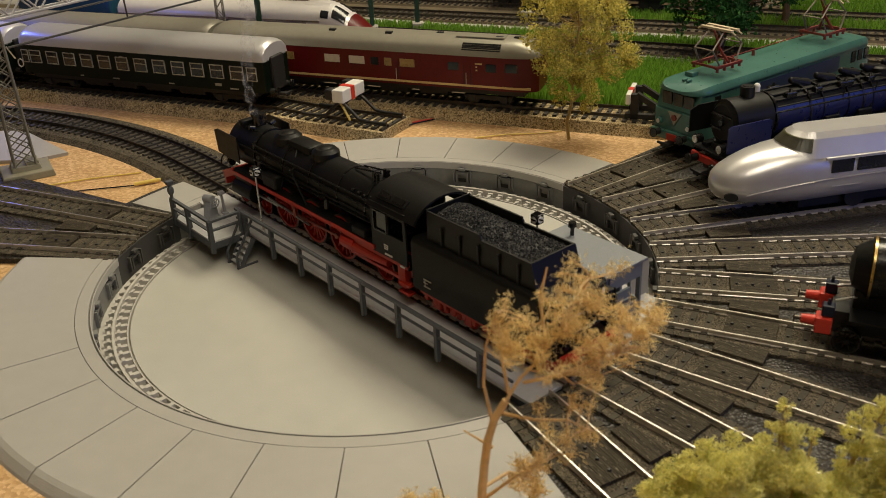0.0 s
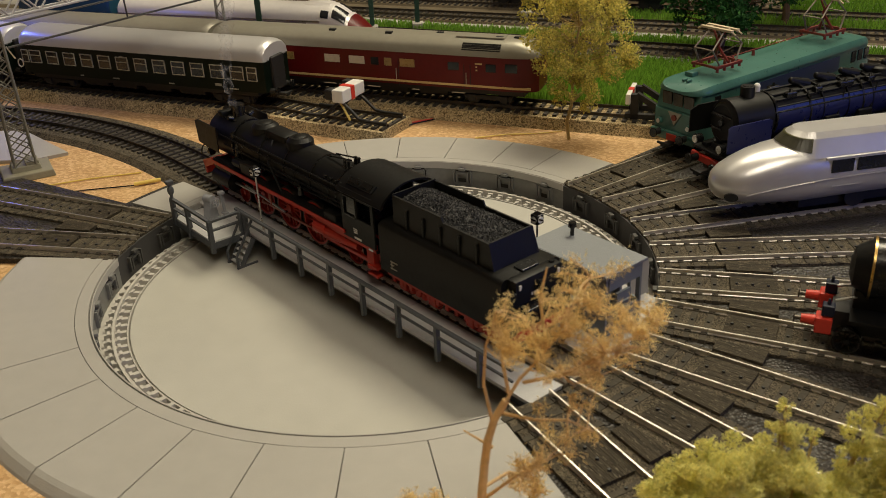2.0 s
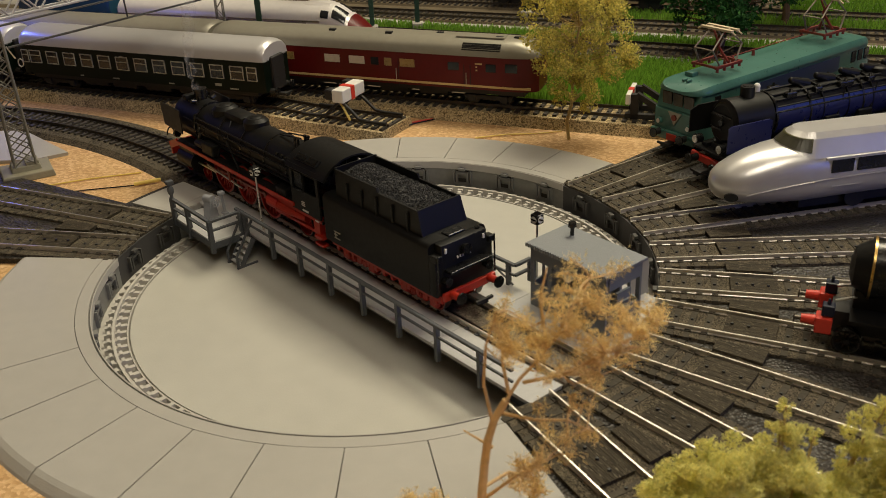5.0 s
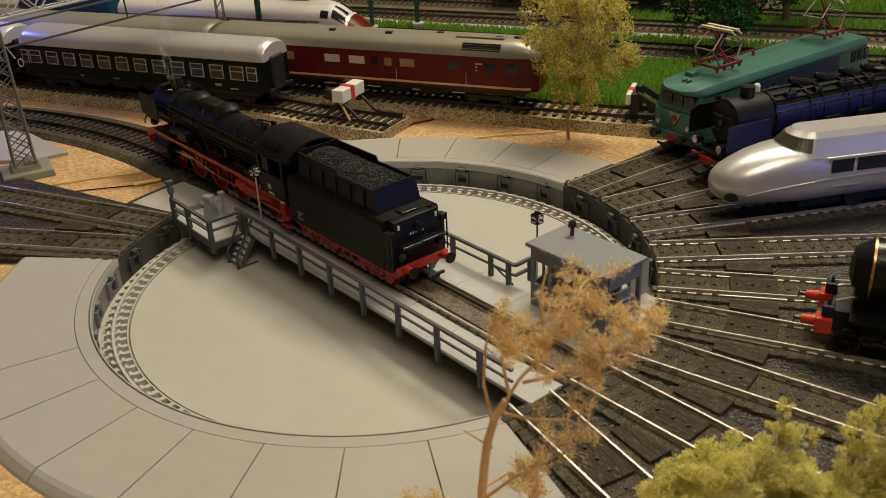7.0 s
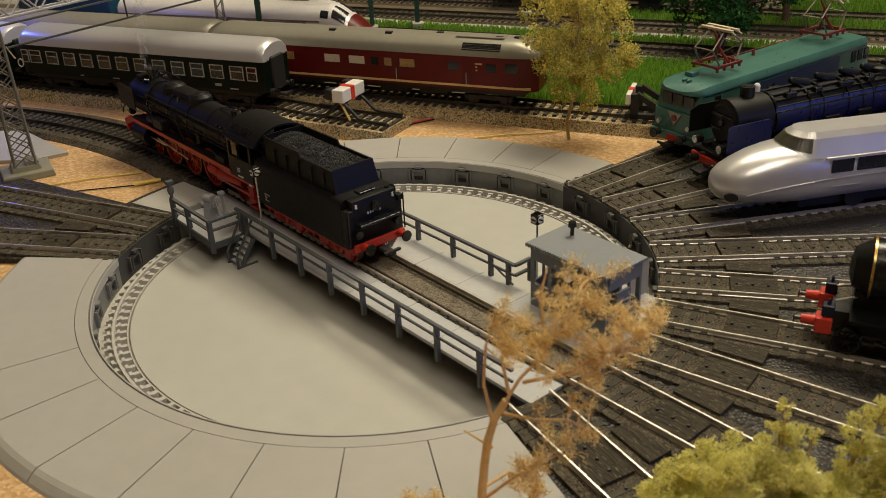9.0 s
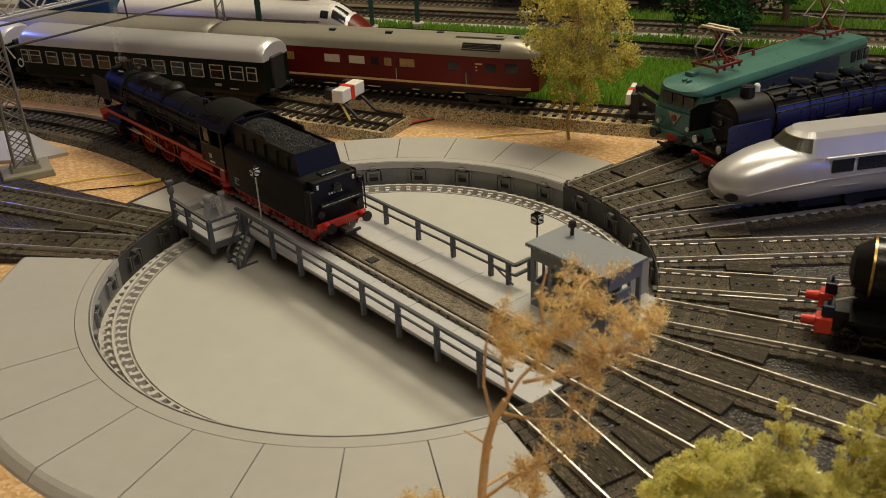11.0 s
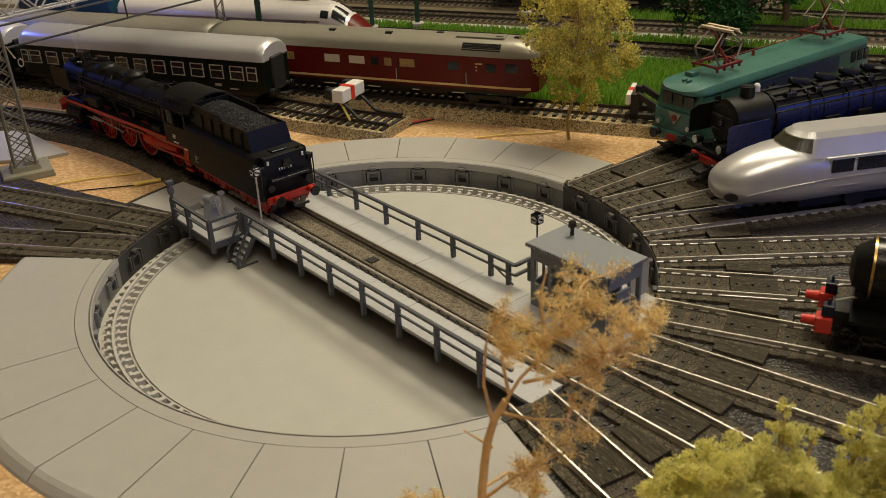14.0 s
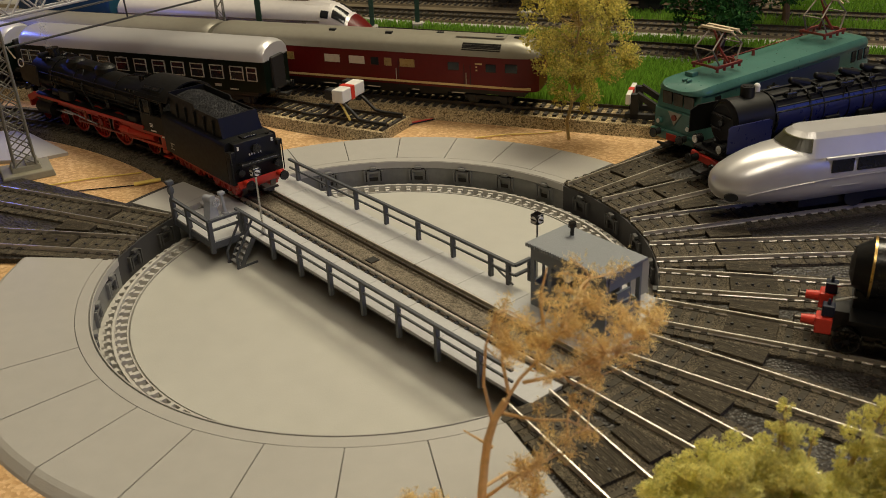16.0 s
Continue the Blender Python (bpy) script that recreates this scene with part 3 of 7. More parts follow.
def control_cabin():
    c = thing("control_cabin", rz(BRIDGE) @ Matrix.Translation((-0.1003, -0.0350, 0.0)), "blue-grey turntable control cabin with ribbed roof and windows", "cabin")
    hx, hy, h = 0.0208, 0.0105, 0.0285
    # walls with window openings built from posts, sill bands and lintels
    for name, sgn, axis in (("side_wall", 1, "x"), ("side_wall", -1, "x"), ("end_wall", 1, "y"), ("end_wall", -1, "y")):
        bm = NEW()
        ln = hx if axis == "x" else hy
        n = 4 if axis == "x" else 3

        def put(u0, u1, z0, z1):
            if axis == "x":
                box(bm, ((u0 + u1) / 2, sgn * hy, (z0 + z1) / 2), (u1 - u0, 0.0012, z1 - z0))
            else:
                box(bm, (sgn * hx, (u0 + u1) / 2, (z0 + z1) / 2), (0.0012, u1 - u0 - 0.0013, z1 - z0))
        put(-ln, ln, 0, 0.0115)
        put(-ln, ln, 0.0225, h)
        for i in range(n + 1):
            u = -ln + 0.001 + (2 * ln - 0.002) * i / n
            put(u - 0.001, u + 0.001, 0.0115, 0.0225)
        part(name, bm, "cabin", c)
    bm = NEW()
    box(bm, (0, 0, h + 0.0012), (2 * hx + 0.003, 2 * hy + 0.004, 0.0014), bevel=0.0003)
    roof = part("roof", bm, "cabinroof", c, "flat grey roof with ribbed edge")
    bm = NEW()
    box(bm, (0, hy + 0.0021, h + 0.0010), (0.0008, 0.0008, 0.0016))
    rib = part("rib", bm, "cabinroof", roof)
    for i in range(-15, 16):
        if i:
            again(rib, Matrix.Translation((i * 0.00145, 0, 0)))
    bm = NEW()
    rod(bm, (0.013, -0.006, h), (0.013, -0.006, h + 0.006), 0.0009)
    rod(bm, (0.013, -0.006, h + 0.006), (0.013, -0.006, h + 0.0080), 0.0019, 0.0016, 14)
    part("chimney", bm, "blackgloss", c)
    bm = NEW()
    box(bm, (0, 0, 0.0006), (2 * hx, 2 * hy, 0.0012))
    part("cabin_floor", bm, "deck", c)
    bm = NEW()
    rod(bm, (-0.004, hy + 0.0006, 0.0245), (-0.004, hy + 0.0050, 0.0250), 0.0016, 0.0026, 14)
    part("wall_lamp", bm, "steel", c, "bright metal wall lamp", smooth=True)
    bm = NEW()
    box(bm, (-hx - 0.0012, 0.002, 0.0105), (0.0012, 0.0085, 0.0205))
    for z in (0.013, 0.0165):
        box(bm, (-hx - 0.0022, 0.002, z), (0.0012, 0.006, 0.0006))
    part("door", bm, "cabin", c)
    bm = NEW()
    box(bm, (-0.004, -0.0100, -0.0010), (0.052, 0.0440, 0.0016))
    part("base_plate", bm, "deck", c)
    # pale curved shield at the outer corner
    bm = NEW()
    pts = []
    for i in range(9):
        a = radians(i * 22.5)
        pts.append((0.006 * math.cos(a), 0.0135 + 0.006 * math.sin(a)))
    prof = [(-0.006, 0.0), (0.006, 0.0)] + pts
    loft(bm, [[(-0.0075, -0.0275 + px, pz) for px, pz in prof], [(-0.0061, -0.0275 + px, pz) for px, pz in prof]])
    part("shield", bm, "panel", c, "pale rounded shield plate")


M["cabinroof"] = mat("cabin_roof", (0.21, 0.225, 0.24), 0.6, vary=0.06, size=0.006, bump=0.1, grain=0.0008)
control_cabin()


# ---- track fan of the turntable ----
def spoke(angle, r1, wedge=True):
    t = tagged(new("stub_track"), "dark turntable approach track with studded sleepers and plank crossing", "track", "tracks round the turntable")
    t.matrix_basis = rz(angle)
    rails([(RIM - 0.0003, 0, RAIL), (r1, 0, RAIL)], t)
    sleepers([(RIM + 0.001, 0, RAIL), (0.1620, 0, RAIL)], t, 0.0029, material="fansleeper")
    sleepers([(0.1842, 0, RAIL), (r1, 0, RAIL)], t, 0.0029, material="fansleeper")
    bm = NEW()
    loft(bm, [[(RIM + 0.0004, y * 0.0136, z) for y, z in ((-1, -0.009), (1, -0.009), (1, 0.0001), (-1, 0.0001))],
              [(0.198, y * 0.0150, z) for y, z in ((-1, -0.004), (1, -0.004), (1, 0.0001), (-1, 0.0001))],
              [(r1, y * 0.0150, z) for y, z in ((-1, -0.004), (1, -0.004), (1, -0.0006), (-1, -0.0006))]])
    part("ballast_plate", bm, "ballast", t)
    # plank crossing: inner boards between the rails, one board outside
    for y, w, x0, x1 in [(-0.0058 + 0.0029 * i, 0.00284, 0.1628, 0.1832) for i in range(5)]:
        bm = NEW()
        box(bm, ((x0 + x1) / 2, y, 0.0007), (x1 - x0, w, 0.0018), bevel=0.00008)
        part("plank", bm, "plank", t)
    if wedge:
        bm = NEW()
        loft(bm, [[(r, y, z) for y, z in ((-w, -0.0006), (w, -0.0006), (w * 0.96, 0.0013), (-w * 0.96, 0.0013))] for r, w in ((0.1626, 0.0036), (0.1826, 0.0054))])
        bmesh.ops.transform(bm, matrix=rz(6.05), verts=bm.verts[:])
        part("plank", bm, "plank", t)
    bm = NEW()
    rod(bm, (0, 0, 0.0016), (0, 0, 0.0023), 0.0008, 0.0006, 6)
    stud = part("stud", bm, "stud", t)
    stud.matrix_basis = Matrix.Translation((0.1655, 0, 0))
    for x in (0.1722, 0.1788):
        again(stud, Matrix.Translation((x, 0, 0)))
    return t


for angle in (34.6, 22.4, 10.2, -1.9, -13.9, -26.0, -38.1, -50.3, -62.4):
    spoke(angle, 0.47, angle < 30)
for angle in (154.9, 167.0):
    spoke(angle, 0.47, angle < 160)

for name, a0, a1 in (("embossed_plate", -68.2, 40.0), ("embossed_plate", 148.6, 172.3)):
    bm = NEW()
    annulus(bm, RIM + 0.0032, 0.60, -0.0060, -0.0012, a0, a1, 40)
    tagged(part(name, bm, "bitumen"), "black granular embossed plate under the tracks", "plate", kind="structure")

# running line leaving the turntable in a curve
pts = []
s = 0.1325
while s < 0.52:
    q, h = on_line(s)
    pts.append((q.x, q.y, RAIL))
    s += 0.008
track("curved_track", pts, "dark curved track on a dark ballast bed leaving the turntable", True, "ballast", 0.0032, 0.0250, "darkrail")


# ---- rolling stock ----
def wheel(parent, x, y, r, material="red", spokes=12, rim_material="steel", name="wheel"):
    """Spoked wheel standing on the rail, its hub at (x, y, r); an object that can turn about its axle."""
    bm = NEW()
    w = 0.0016
    for i in range(28):
        a0, a1 = 2 * math.pi * i / 28, 2 * math.pi * (i + 1) / 28
        c0, s0, c1, s1 = math.cos(a0), math.sin(a0), math.cos(a1), math.sin(a1)
        for ra, rb in ((r * 0.86, r * 0.97),):
            v = [bm.verts.new(q) for q in ((ra * c0, -w, ra * s0), (rb * c0, -w, rb * s0), (rb * c1, -w, rb * s1), (ra * c1, -w, ra * s1),
                                           (ra * c0, w, ra * s0), (rb * c0, w, rb * s0), (rb * c1, w, rb * s1), (ra * c1, w, ra * s1))]
            for f in ((0, 1, 2, 3), (7, 6, 5, 4), (1, 5, 6, 2), (0, 3, 7, 4)):
                bm.faces.new([v[j] for j in f])
    bmesh.ops.remove_doubles(bm, verts=bm.verts[:], dist=1e-6)
    o = part(name, bm, material, parent)
    o.matrix_basis = Matrix.Translation((x, y, r))
    bm = NEW()
    rod(bm, (0, -w * 1.2, 0), (0, w * 1.2, 0), r * 0.2, seg=12)
    part("hub", bm, material, o)
    bm = NEW()
    rod(bm, (r * 0.15, 0, 0), (r * 0.88, 0, 0), r * 0.07, r * 0.05, 5)
    spoke_one = part("spoke", bm, material, o)
    for i in range(1, spokes):
        again(spoke_one, Matrix.Rotation(2 * math.pi * i / spokes, 4, "Y"))
    bm = NEW()
    sg = 1 if y > 0 else -1
    for i in range(28):
        a0, a1 = 2 * math.pi * i / 28, 2 * math.pi * (i + 1) / 28
        c0, s0, c1, s1 = math.cos(a0), math.sin(a0), math.cos(a1), math.sin(a1)
        ra, rb = r * 0.95, r * 1.0
        v = [bm.verts.new(q) for q in ((ra * c0, -w * 1.05, ra * s0), (rb * c0, -w * 1.05, rb * s0), (rb * c1, -w * 1.05, rb * s1), (ra * c1, -w * 1.05, ra * s1),
                                       (ra * c0, w * 1.05, ra * s0), (rb * c0, w * 1.05, rb * s0), (rb * c1, w * 1.05, rb * s1), (ra * c1, w * 1.05, ra * s1))]
        for f in ((0, 1, 2, 3), (7, 6, 5, 4), (1, 5, 6, 2), (0, 3, 7, 4)):
            bm.faces.new([v[j] for j in f])
    bmesh.ops.remove_doubles(bm, verts=bm.verts[:], dist=1e-6)
    part("tyre", bm, rim_material, o)
    return o


def buffers(parent, x, way, material="red", head="blackgloss", z=0.0115, y=0.0098, length=0.0062):
    for sy in (-1, 1):
        bm = NEW()
        rod(bm, (x, sy * y, z), (x + way * length * 0.65, sy * y, z), 0.0019, 0.0016, 12)
        bf = part("buffer", bm, material, parent, smooth=True)
        bm = NEW()
        rod(bm, (x + way * length * 0.65, sy * y, z), (x + way * length * 0.9, sy * y, z), 0.0009)
        rod(bm, (x + way * length * 0.9, sy * y, z), (x + way * length, sy * y, z), 0.0028, 0.0027, 16)
        part("buffer_head", bm, head, bf, smooth=True)
    bm = NEW()
    box(bm, (x + way * 0.004, 0, z - 0.0045), (0.009, 0.004, 0.002), bevel=0.0004)
    box(bm, (x + way * 0.008, 0, z - 0.0035), (0.0012, 0.009, 0.0012))
    part("coupler", bm, "underframe", parent)


def tube(bm, x0, x1, z, r, r2=None, y=0.0, seg=28):
    rod(bm, (x0, y, z), (x1, y, z), r, r2, seg)


def locomotive():
    e = thing("steam_locomotive", Matrix(), "black express steam locomotive with red frame and smoke deflectors", "locomotive")
    # boiler and smokebox
    bm = NEW()
    tube(bm, -0.063, 0.047, 0.0318, 0.0116)
    part("boiler", bm, "black", e, smooth=True)
    bm = NEW()
    tube(bm, 0.047, 0.0735, 0.0318, 0.0122)
    part("smokebox", bm, "black", e, smooth=True)
    bm = NEW()
    tube(bm, 0.0735, 0.0752, 0.0318, 0.0105, 0.0090)
    tube(bm, 0.0752, 0.0768, 0.0318, 0.0060, 0.0018)
    part("smokebox_door", bm, "blackgloss", e, smooth=True)
    for x in (-0.050, -0.028, -0.004, 0.020, 0.047):
        bm = NEW()
        tube(bm, x - 0.0005, x + 0.0005, 0.0318, 0.01185 if x < 0.047 else 0.01245)
        part("boiler_band", bm, "blackgloss", e, smooth=True)
    # chimney, domes, feedwater box
    bm = NEW()
    rod(bm, (0.0590, 0, 0.0430), (0.0590, 0, 0.0490), 0.0036, 0.0034, 20)
    rod(bm, (0.0590, 0, 0.0488), (0.0590, 0, 0.0500), 0.0041, 0.0041, 20)
    part("chimney", bm, "blackgloss", e, smooth=True)
    bm = NEW()
    box(bm, (0.0660, 0, 0.0445), (0.0048, 0.0150, 0.0032), bevel=0.0010)
    part("preheater", bm, "black", e, smooth=True)
    for x, rr, h in ((0.0300, 0.0072, 0.0465), (-0.0040, 0.0068, 0.0470)):
        bm = NEW()
        rod(bm, (x, 0, 0.0380), (x, 0, h - 0.0018), rr * 1.05, rr, 24)
        rod(bm, (x, 0, h - 0.0018), (x, 0, h), rr, rr * 0.72, 24)
        rod(bm, (x, 0, h), (x, 0, h + 0.0005), rr * 0.5, rr * 0.35, 18)
        part("dome", bm, "black", e, smooth=True)
    bm = NEW()
    box(bm, (0.0130, 0, 0.0430), (0.0200, 0.0105, 0.0060), bevel=0.0020)
    part("sand_box", bm, "black", e, smooth=True)
    bm = NEW()
    for x in (-0.050, -0.0475):
        rod(bm, (x, 0.0030, 0.0420), (x, 0.0030, 0.0470), 0.0009)
        rod(bm, (x, -0.0030, 0.0420), (x, -0.0030, 0.0470), 0.0009)
    rod(bm, (-0.0300, 0.0010, 0.0440), (-0.0500, 0.0010, 0.0468), 0.0004)
    rod(bm, (-0.0300, -0.0040, 0.0435), (-0.0500, -0.0040, 0.0462), 0.0004)
    part("safety_valve", bm, "blackgloss", e)
    # piping along the boiler side
    for sy in (-1, 1):
        for k, (z, y, x0, x1) in enumerate(((0.0370, 0.0112, -0.060, 0.046), (0.0345, 0.0122, -0.060, 0.060), (0.0300, 0.0123, -0.060, 0.056), (0.0275, 0.0120, -0.058, 0.030))):
            bm = NEW()
            rod(bm, (x0, sy * y, z), (x1, sy * y, z + 0.001), 0.00045, seg=6)
            part("pipe", bm, "black", e)
        bm = NEW()
        rod(bm, (0.0130, sy * 0.0060, 0.0425), (0.0090, sy * 0.0125, 0.0330), 0.0005, seg=6)
        rod(bm, (0.0090, sy * 0.0125, 0.0330), (-0.0060, sy * 0.0150, 0.0215), 0.0005, seg=6)
        rod(bm, (0.0180, sy * 0.0060, 0.0425), (0.0200, sy * 0.0140, 0.0215), 0.0005, seg=6)
        part("pipe", bm, "black", e)
        bm = NEW()
        for i in range(4):
            box(bm, (-0.040 - i * 0.0045, sy * 0.0098, 0.0385), (0.0018, 0.0012, 0.0012))
        part("washout_plug", bm, "blackgloss", e)
        bm = NEW()
        box(bm, (0.0270, sy * 0.0140, 0.0250), (0.0130, 0.0050, 0.0070), bevel=0.0010)
        rod(bm, (0.034, sy * 0.014, 0.0250), (0.042, sy * 0.014, 0.0250), 0.0024)
        part("pump", bm, "black", e)
        # running board with red edge
        bm = NEW()
        box(bm, (0.0008, sy * 0.0125, 0.0205), (0.1276, 0.0085, 0.0010))
        part("running_board", bm, "black", e)
        bm = NEW()
        box(bm, (0.0008, sy * 0.0169, 0.0201), (0.1276, 0.0008, 0.0018))
        part("valance", bm, "red", e)
        bm = NEW()
        box(bm, (0, 0, 0), (0.0120, 0.0008, 0.0042), Matrix.Translation((0.0700, sy * 0.0165, 0.0180)) @ Matrix.Rotation(radians(22), 4, "Y"))
        part("front_step", bm, "red", e)
        # smoke deflector
        bm = NEW()
        vs = [(0.0560, 0.0268), (0.0785, 0.0280), (0.0800, 0.0400), (0.0765, 0.0414), (0.0560, 0.0410)]
        loft(bm, [[(x, sy * 0.0163, z) for x, z in vs], [(x, sy * 0.0157, z) for x, z in vs]])
        part("smoke_deflector", bm, "black", e)
        # cylinder and valve chest
        bm = NEW()
        tube(bm, 0.0455, 0.0640, 0.0118, 0.0050, y=sy * 0.0138, seg=20)
        tube(bm, 0.0440, 0.0660, 0.0185, 0.0030, y=sy * 0.0130, seg=16)
        box(bm, (0.0548, sy * 0.0125, 0.0150), (0.0170, 0.0070, 0.0070))
        part("cylinder", bm, "black", e, smooth=True)
        bm = NEW()
        box(bm, (0.0350, sy * 0.0140, 0.0118), (0.0220, 0.0010, 0.0010))
        part("piston_rod", bm, "steel", e)
    for sy in (-1, 1):
        for x, y, z, r, h in ((0.0480, 0.0100, 0.0345, 0.0020, 0.0080), (0.0435, 0.0108, 0.0300, 0.0017, 0.0070), (-0.0200, 0.0126, 0.0262, 0.0014, 0.0046)):
            bm = NEW()
            rod(bm, (x, sy * y, z - h / 2), (x, sy * y, z + h / 2), r, r * 0.9, 12)
            rod(bm, (x, sy * y, z + h / 2), (x, sy * y, z + h / 2 + 0.001), r * 0.6, r * 0.4, 10)
            part("air_pump", bm, "blackgloss", e, smooth=True)
        for x in (-0.045, -0.015, 0.012, 0.036):
            bm = NEW()
            rod(bm, (x, sy * 0.0116, 0.0340), (x, sy * 0.0128, 0.0340), 0.0004, seg=6)
            rod(bm, (x - 0.0015, sy * 0.0105, 0.0372), (x + 0.0025, sy * 0.0122, 0.0270), 0.0004, seg=6)
            part("bracket", bm, "black", e)
        bm = NEW()
        box(bm, (-0.0500, sy * 0.0138, 0.0228), (0.0100, 0.0048, 0.0040), bevel=0.0006)
        part("tool_box", bm, "black", e)
        bm = NEW()
        rod(bm, (0.0560, sy * 0.0050, 0.0435), (0.0560, sy * 0.0078, 0.0445), 0.0015, 0.0012, 10)
        rod(bm, (0.0520, sy * 0.0050, 0.0425), (0.0640, sy * 0.0062, 0.0432), 0.0006, seg=6)
        part("turbo_generator", bm, "blackgloss", e, smooth=True)
        bm = NEW()
        rod(bm, (0.0330, sy * 0.0145, 0.0140), (-0.0050, sy * 0.0142, 0.0105), 0.0006, seg=6)
        part("connecting_rod", bm, "steel", e)
        bm = NEW()
        rod(bm, (0.0300, sy * 0.0148, 0.0185), (0.0080, sy * 0.0146, 0.0170), 0.0005, seg=6)
        rod(bm, (0.0080, sy * 0.0146, 0.0188), (0.0072, sy * 0.0146, 0.0110), 0.0008, seg=6)
        part("valve_gear", bm, "redrod", e)
    # red main frame
    bm = NEW()
    for y in (-0.0062, 0.0062):
        box(bm, (-0.002, y, 0.0135), (0.150, 0.0018, 0.0075))
        box(bm, (-0.055, y, 0.0100), (0.046, 0.0018, 0.0085))
    box(bm, (-0.002, 0, 0.0150), (0.144, 0.0112, 0.0030))
    part("main_frame", bm, "red", e)
    bm = NEW()
    box(bm, (-0.045, 0, 0.0190), (0.034, 0.0200, 0.0060), bevel=0.001)
    part("ash_pan", bm, "black", e)
    for sy in (-1, 1):
        bm = NEW()
        tube(bm, -0.0460, -0.0360, 0.0140, 0.0038, 0.0038, y=sy * 0.0140, seg=16)
        tube(bm, -0.0700, -0.0460, 0.0136, 0.0020, 0.0036, y=sy * 0.0140, seg=16)
        box(bm, (-0.061, sy * 0.0152, 0.0172), (0.048, 0.0014, 0.0022))
        box(bm, (-0.061, sy * 0.0146, 0.0098), (0.040, 0.0014, 0.0016))
        box(bm, (-0.080, sy * 0.0140, 0.0120), (0.0050, 0.0030, 0.0120))
        box(bm, (-0.0825, sy * 0.0150, 0.0085), (0.0070, 0.0034, 0.0012))
        box(bm, (-0.0825, sy * 0.0150, 0.0045), (0.0070, 0.0034, 0.0012))
        part("trailing_frame", bm, "red", e)
        bm = NEW()
        box(bm, (0.0300, sy * 0.0118, 0.0160), (0.0320, 0.0016, 0.0022))
        box(bm, (0.0050, sy * 0.0118, 0.0165), (0.0220, 0.0016, 0.0030), taper=(0.7, 1))
        part("slide_bar", bm, "red", e)
    # cab with openings
    for sy in (-1, 1):
        bm = NEW()
        y = sy * 0.0160
        box(bm, (-0.0735, y, 0.0238), (0.0245, 0.0009, 0.0114))
        for x0, x1 in ((-0.0635, -0.0612), (-0.0735, -0.0722), (-0.0858, -0.0838)):
            box(bm, ((x0 + x1) / 2, y, 0.0340), (x1 - x0, 0.0009, 0.0092))
        box(bm, (-0.0735, y, 0.0405), (0.0245, 0.0009, 0.0040))
        part("cab_side", bm, "black", e)
        bm = NEW()
        box(bm, (-0.0682, sy * 0.0158, 0.0340), (0.0086, 0.0003, 0.0092))
        g = part("cab_window", bm, "glass", e)
        bm = NEW()
        for x in (-0.0635, -0.0725):
            box(bm, (x, sy * 0.0166, 0.0340), (0.0006, 0.0004, 0.0094))
        for z in (0.0294, 0.0386):
            box(bm, (-0.0680, sy * 0.0166, z), (0.0096, 0.0004, 0.0006))
        part("window_frame", bm, "blackgloss", g)
        bm = NEW()
        for i in range(3):
            box(bm, (-0.0715, sy * 0.0166, 0.0238 - i * 0.0009), (0.0028, 0.0003, 0.0004))
        for i in range(2):
            box(bm, (-0.0730, sy * 0.0166, 0.0195), (0.0052, 0.0003, 0.0008)) if i == 0 else box(bm, (-0.0825, sy * 0.0166, 0.0172), (0.0030, 0.0003, 0.0008))
        part("lettering_bar", bm, "white", e)
    bm = NEW()
    box(bm, (-0.0615, 0, 0.0290), (0.0010, 0.0316, 0.0290))
    part("cab_front", bm, "black", e)
    bm = NEW()
    box(bm, (-0.0735, 0, 0.0165), (0.0245, 0.0310, 0.0014))
    part("cab_floor", bm, "black", e)
    bm = NEW()
    prof = []
    for i in range(13):
        a = radians(20 + 140 * i / 12)
        prof.append((0.0176 * math.cos(a) / math.cos(radians(20)), 0.0405 + (math.sin(a) - math.sin(radians(20))) * 0.0132))
    inner = [(y * 0.95, z - 0.0009) for y, z in prof[::-1]]
    loft(bm, [[(x, y, z) for y, z in prof + inner] for x in (-0.0600, -0.0930)])
    roof = part("cab_roof", bm, "black", e, smooth=True)
    bm = NEW()
    at = Matrix.Translation((-0.0745, 0.0133, 0.0455)) @ Matrix.Rotation(radians(-35), 4, "X")
    box(bm, (0, 0, 0), (0.0190, 0.0042, 0.0010), at, bevel=0.0002)
    part("roof_vent", bm, "black", roof)
    bm = NEW()
    for x in (-0.0045, 0.0045):
        box(bm, (x, 0, 0.0003), (0.0072, 0.0024, 0.0010), at)
    part("roof_slot", bm, "blackgloss", roof)
    bm = NEW()
    box(bm, (-0.0640, 0, 0.0300), (0.0030, 0.0240, 0.0200), bevel=0.001)
    for y in (-0.006, 0.0, 0.006):
        rod(bm, (-0.0660, y, 0.0300), (-0.0672, y, 0.0300), 0.0016, seg=10)
    part("backhead", bm, "blackgloss", e)
    # front beam
    bm = NEW()
    box(bm, (0.0750, 0, 0.0140), (0.0022, 0.0330, 0.0078), bevel=0.0004)
    part("buffer_beam", bm, "red", e)
    buffers(e, 0.0760, 1, "red", z=0.0130)
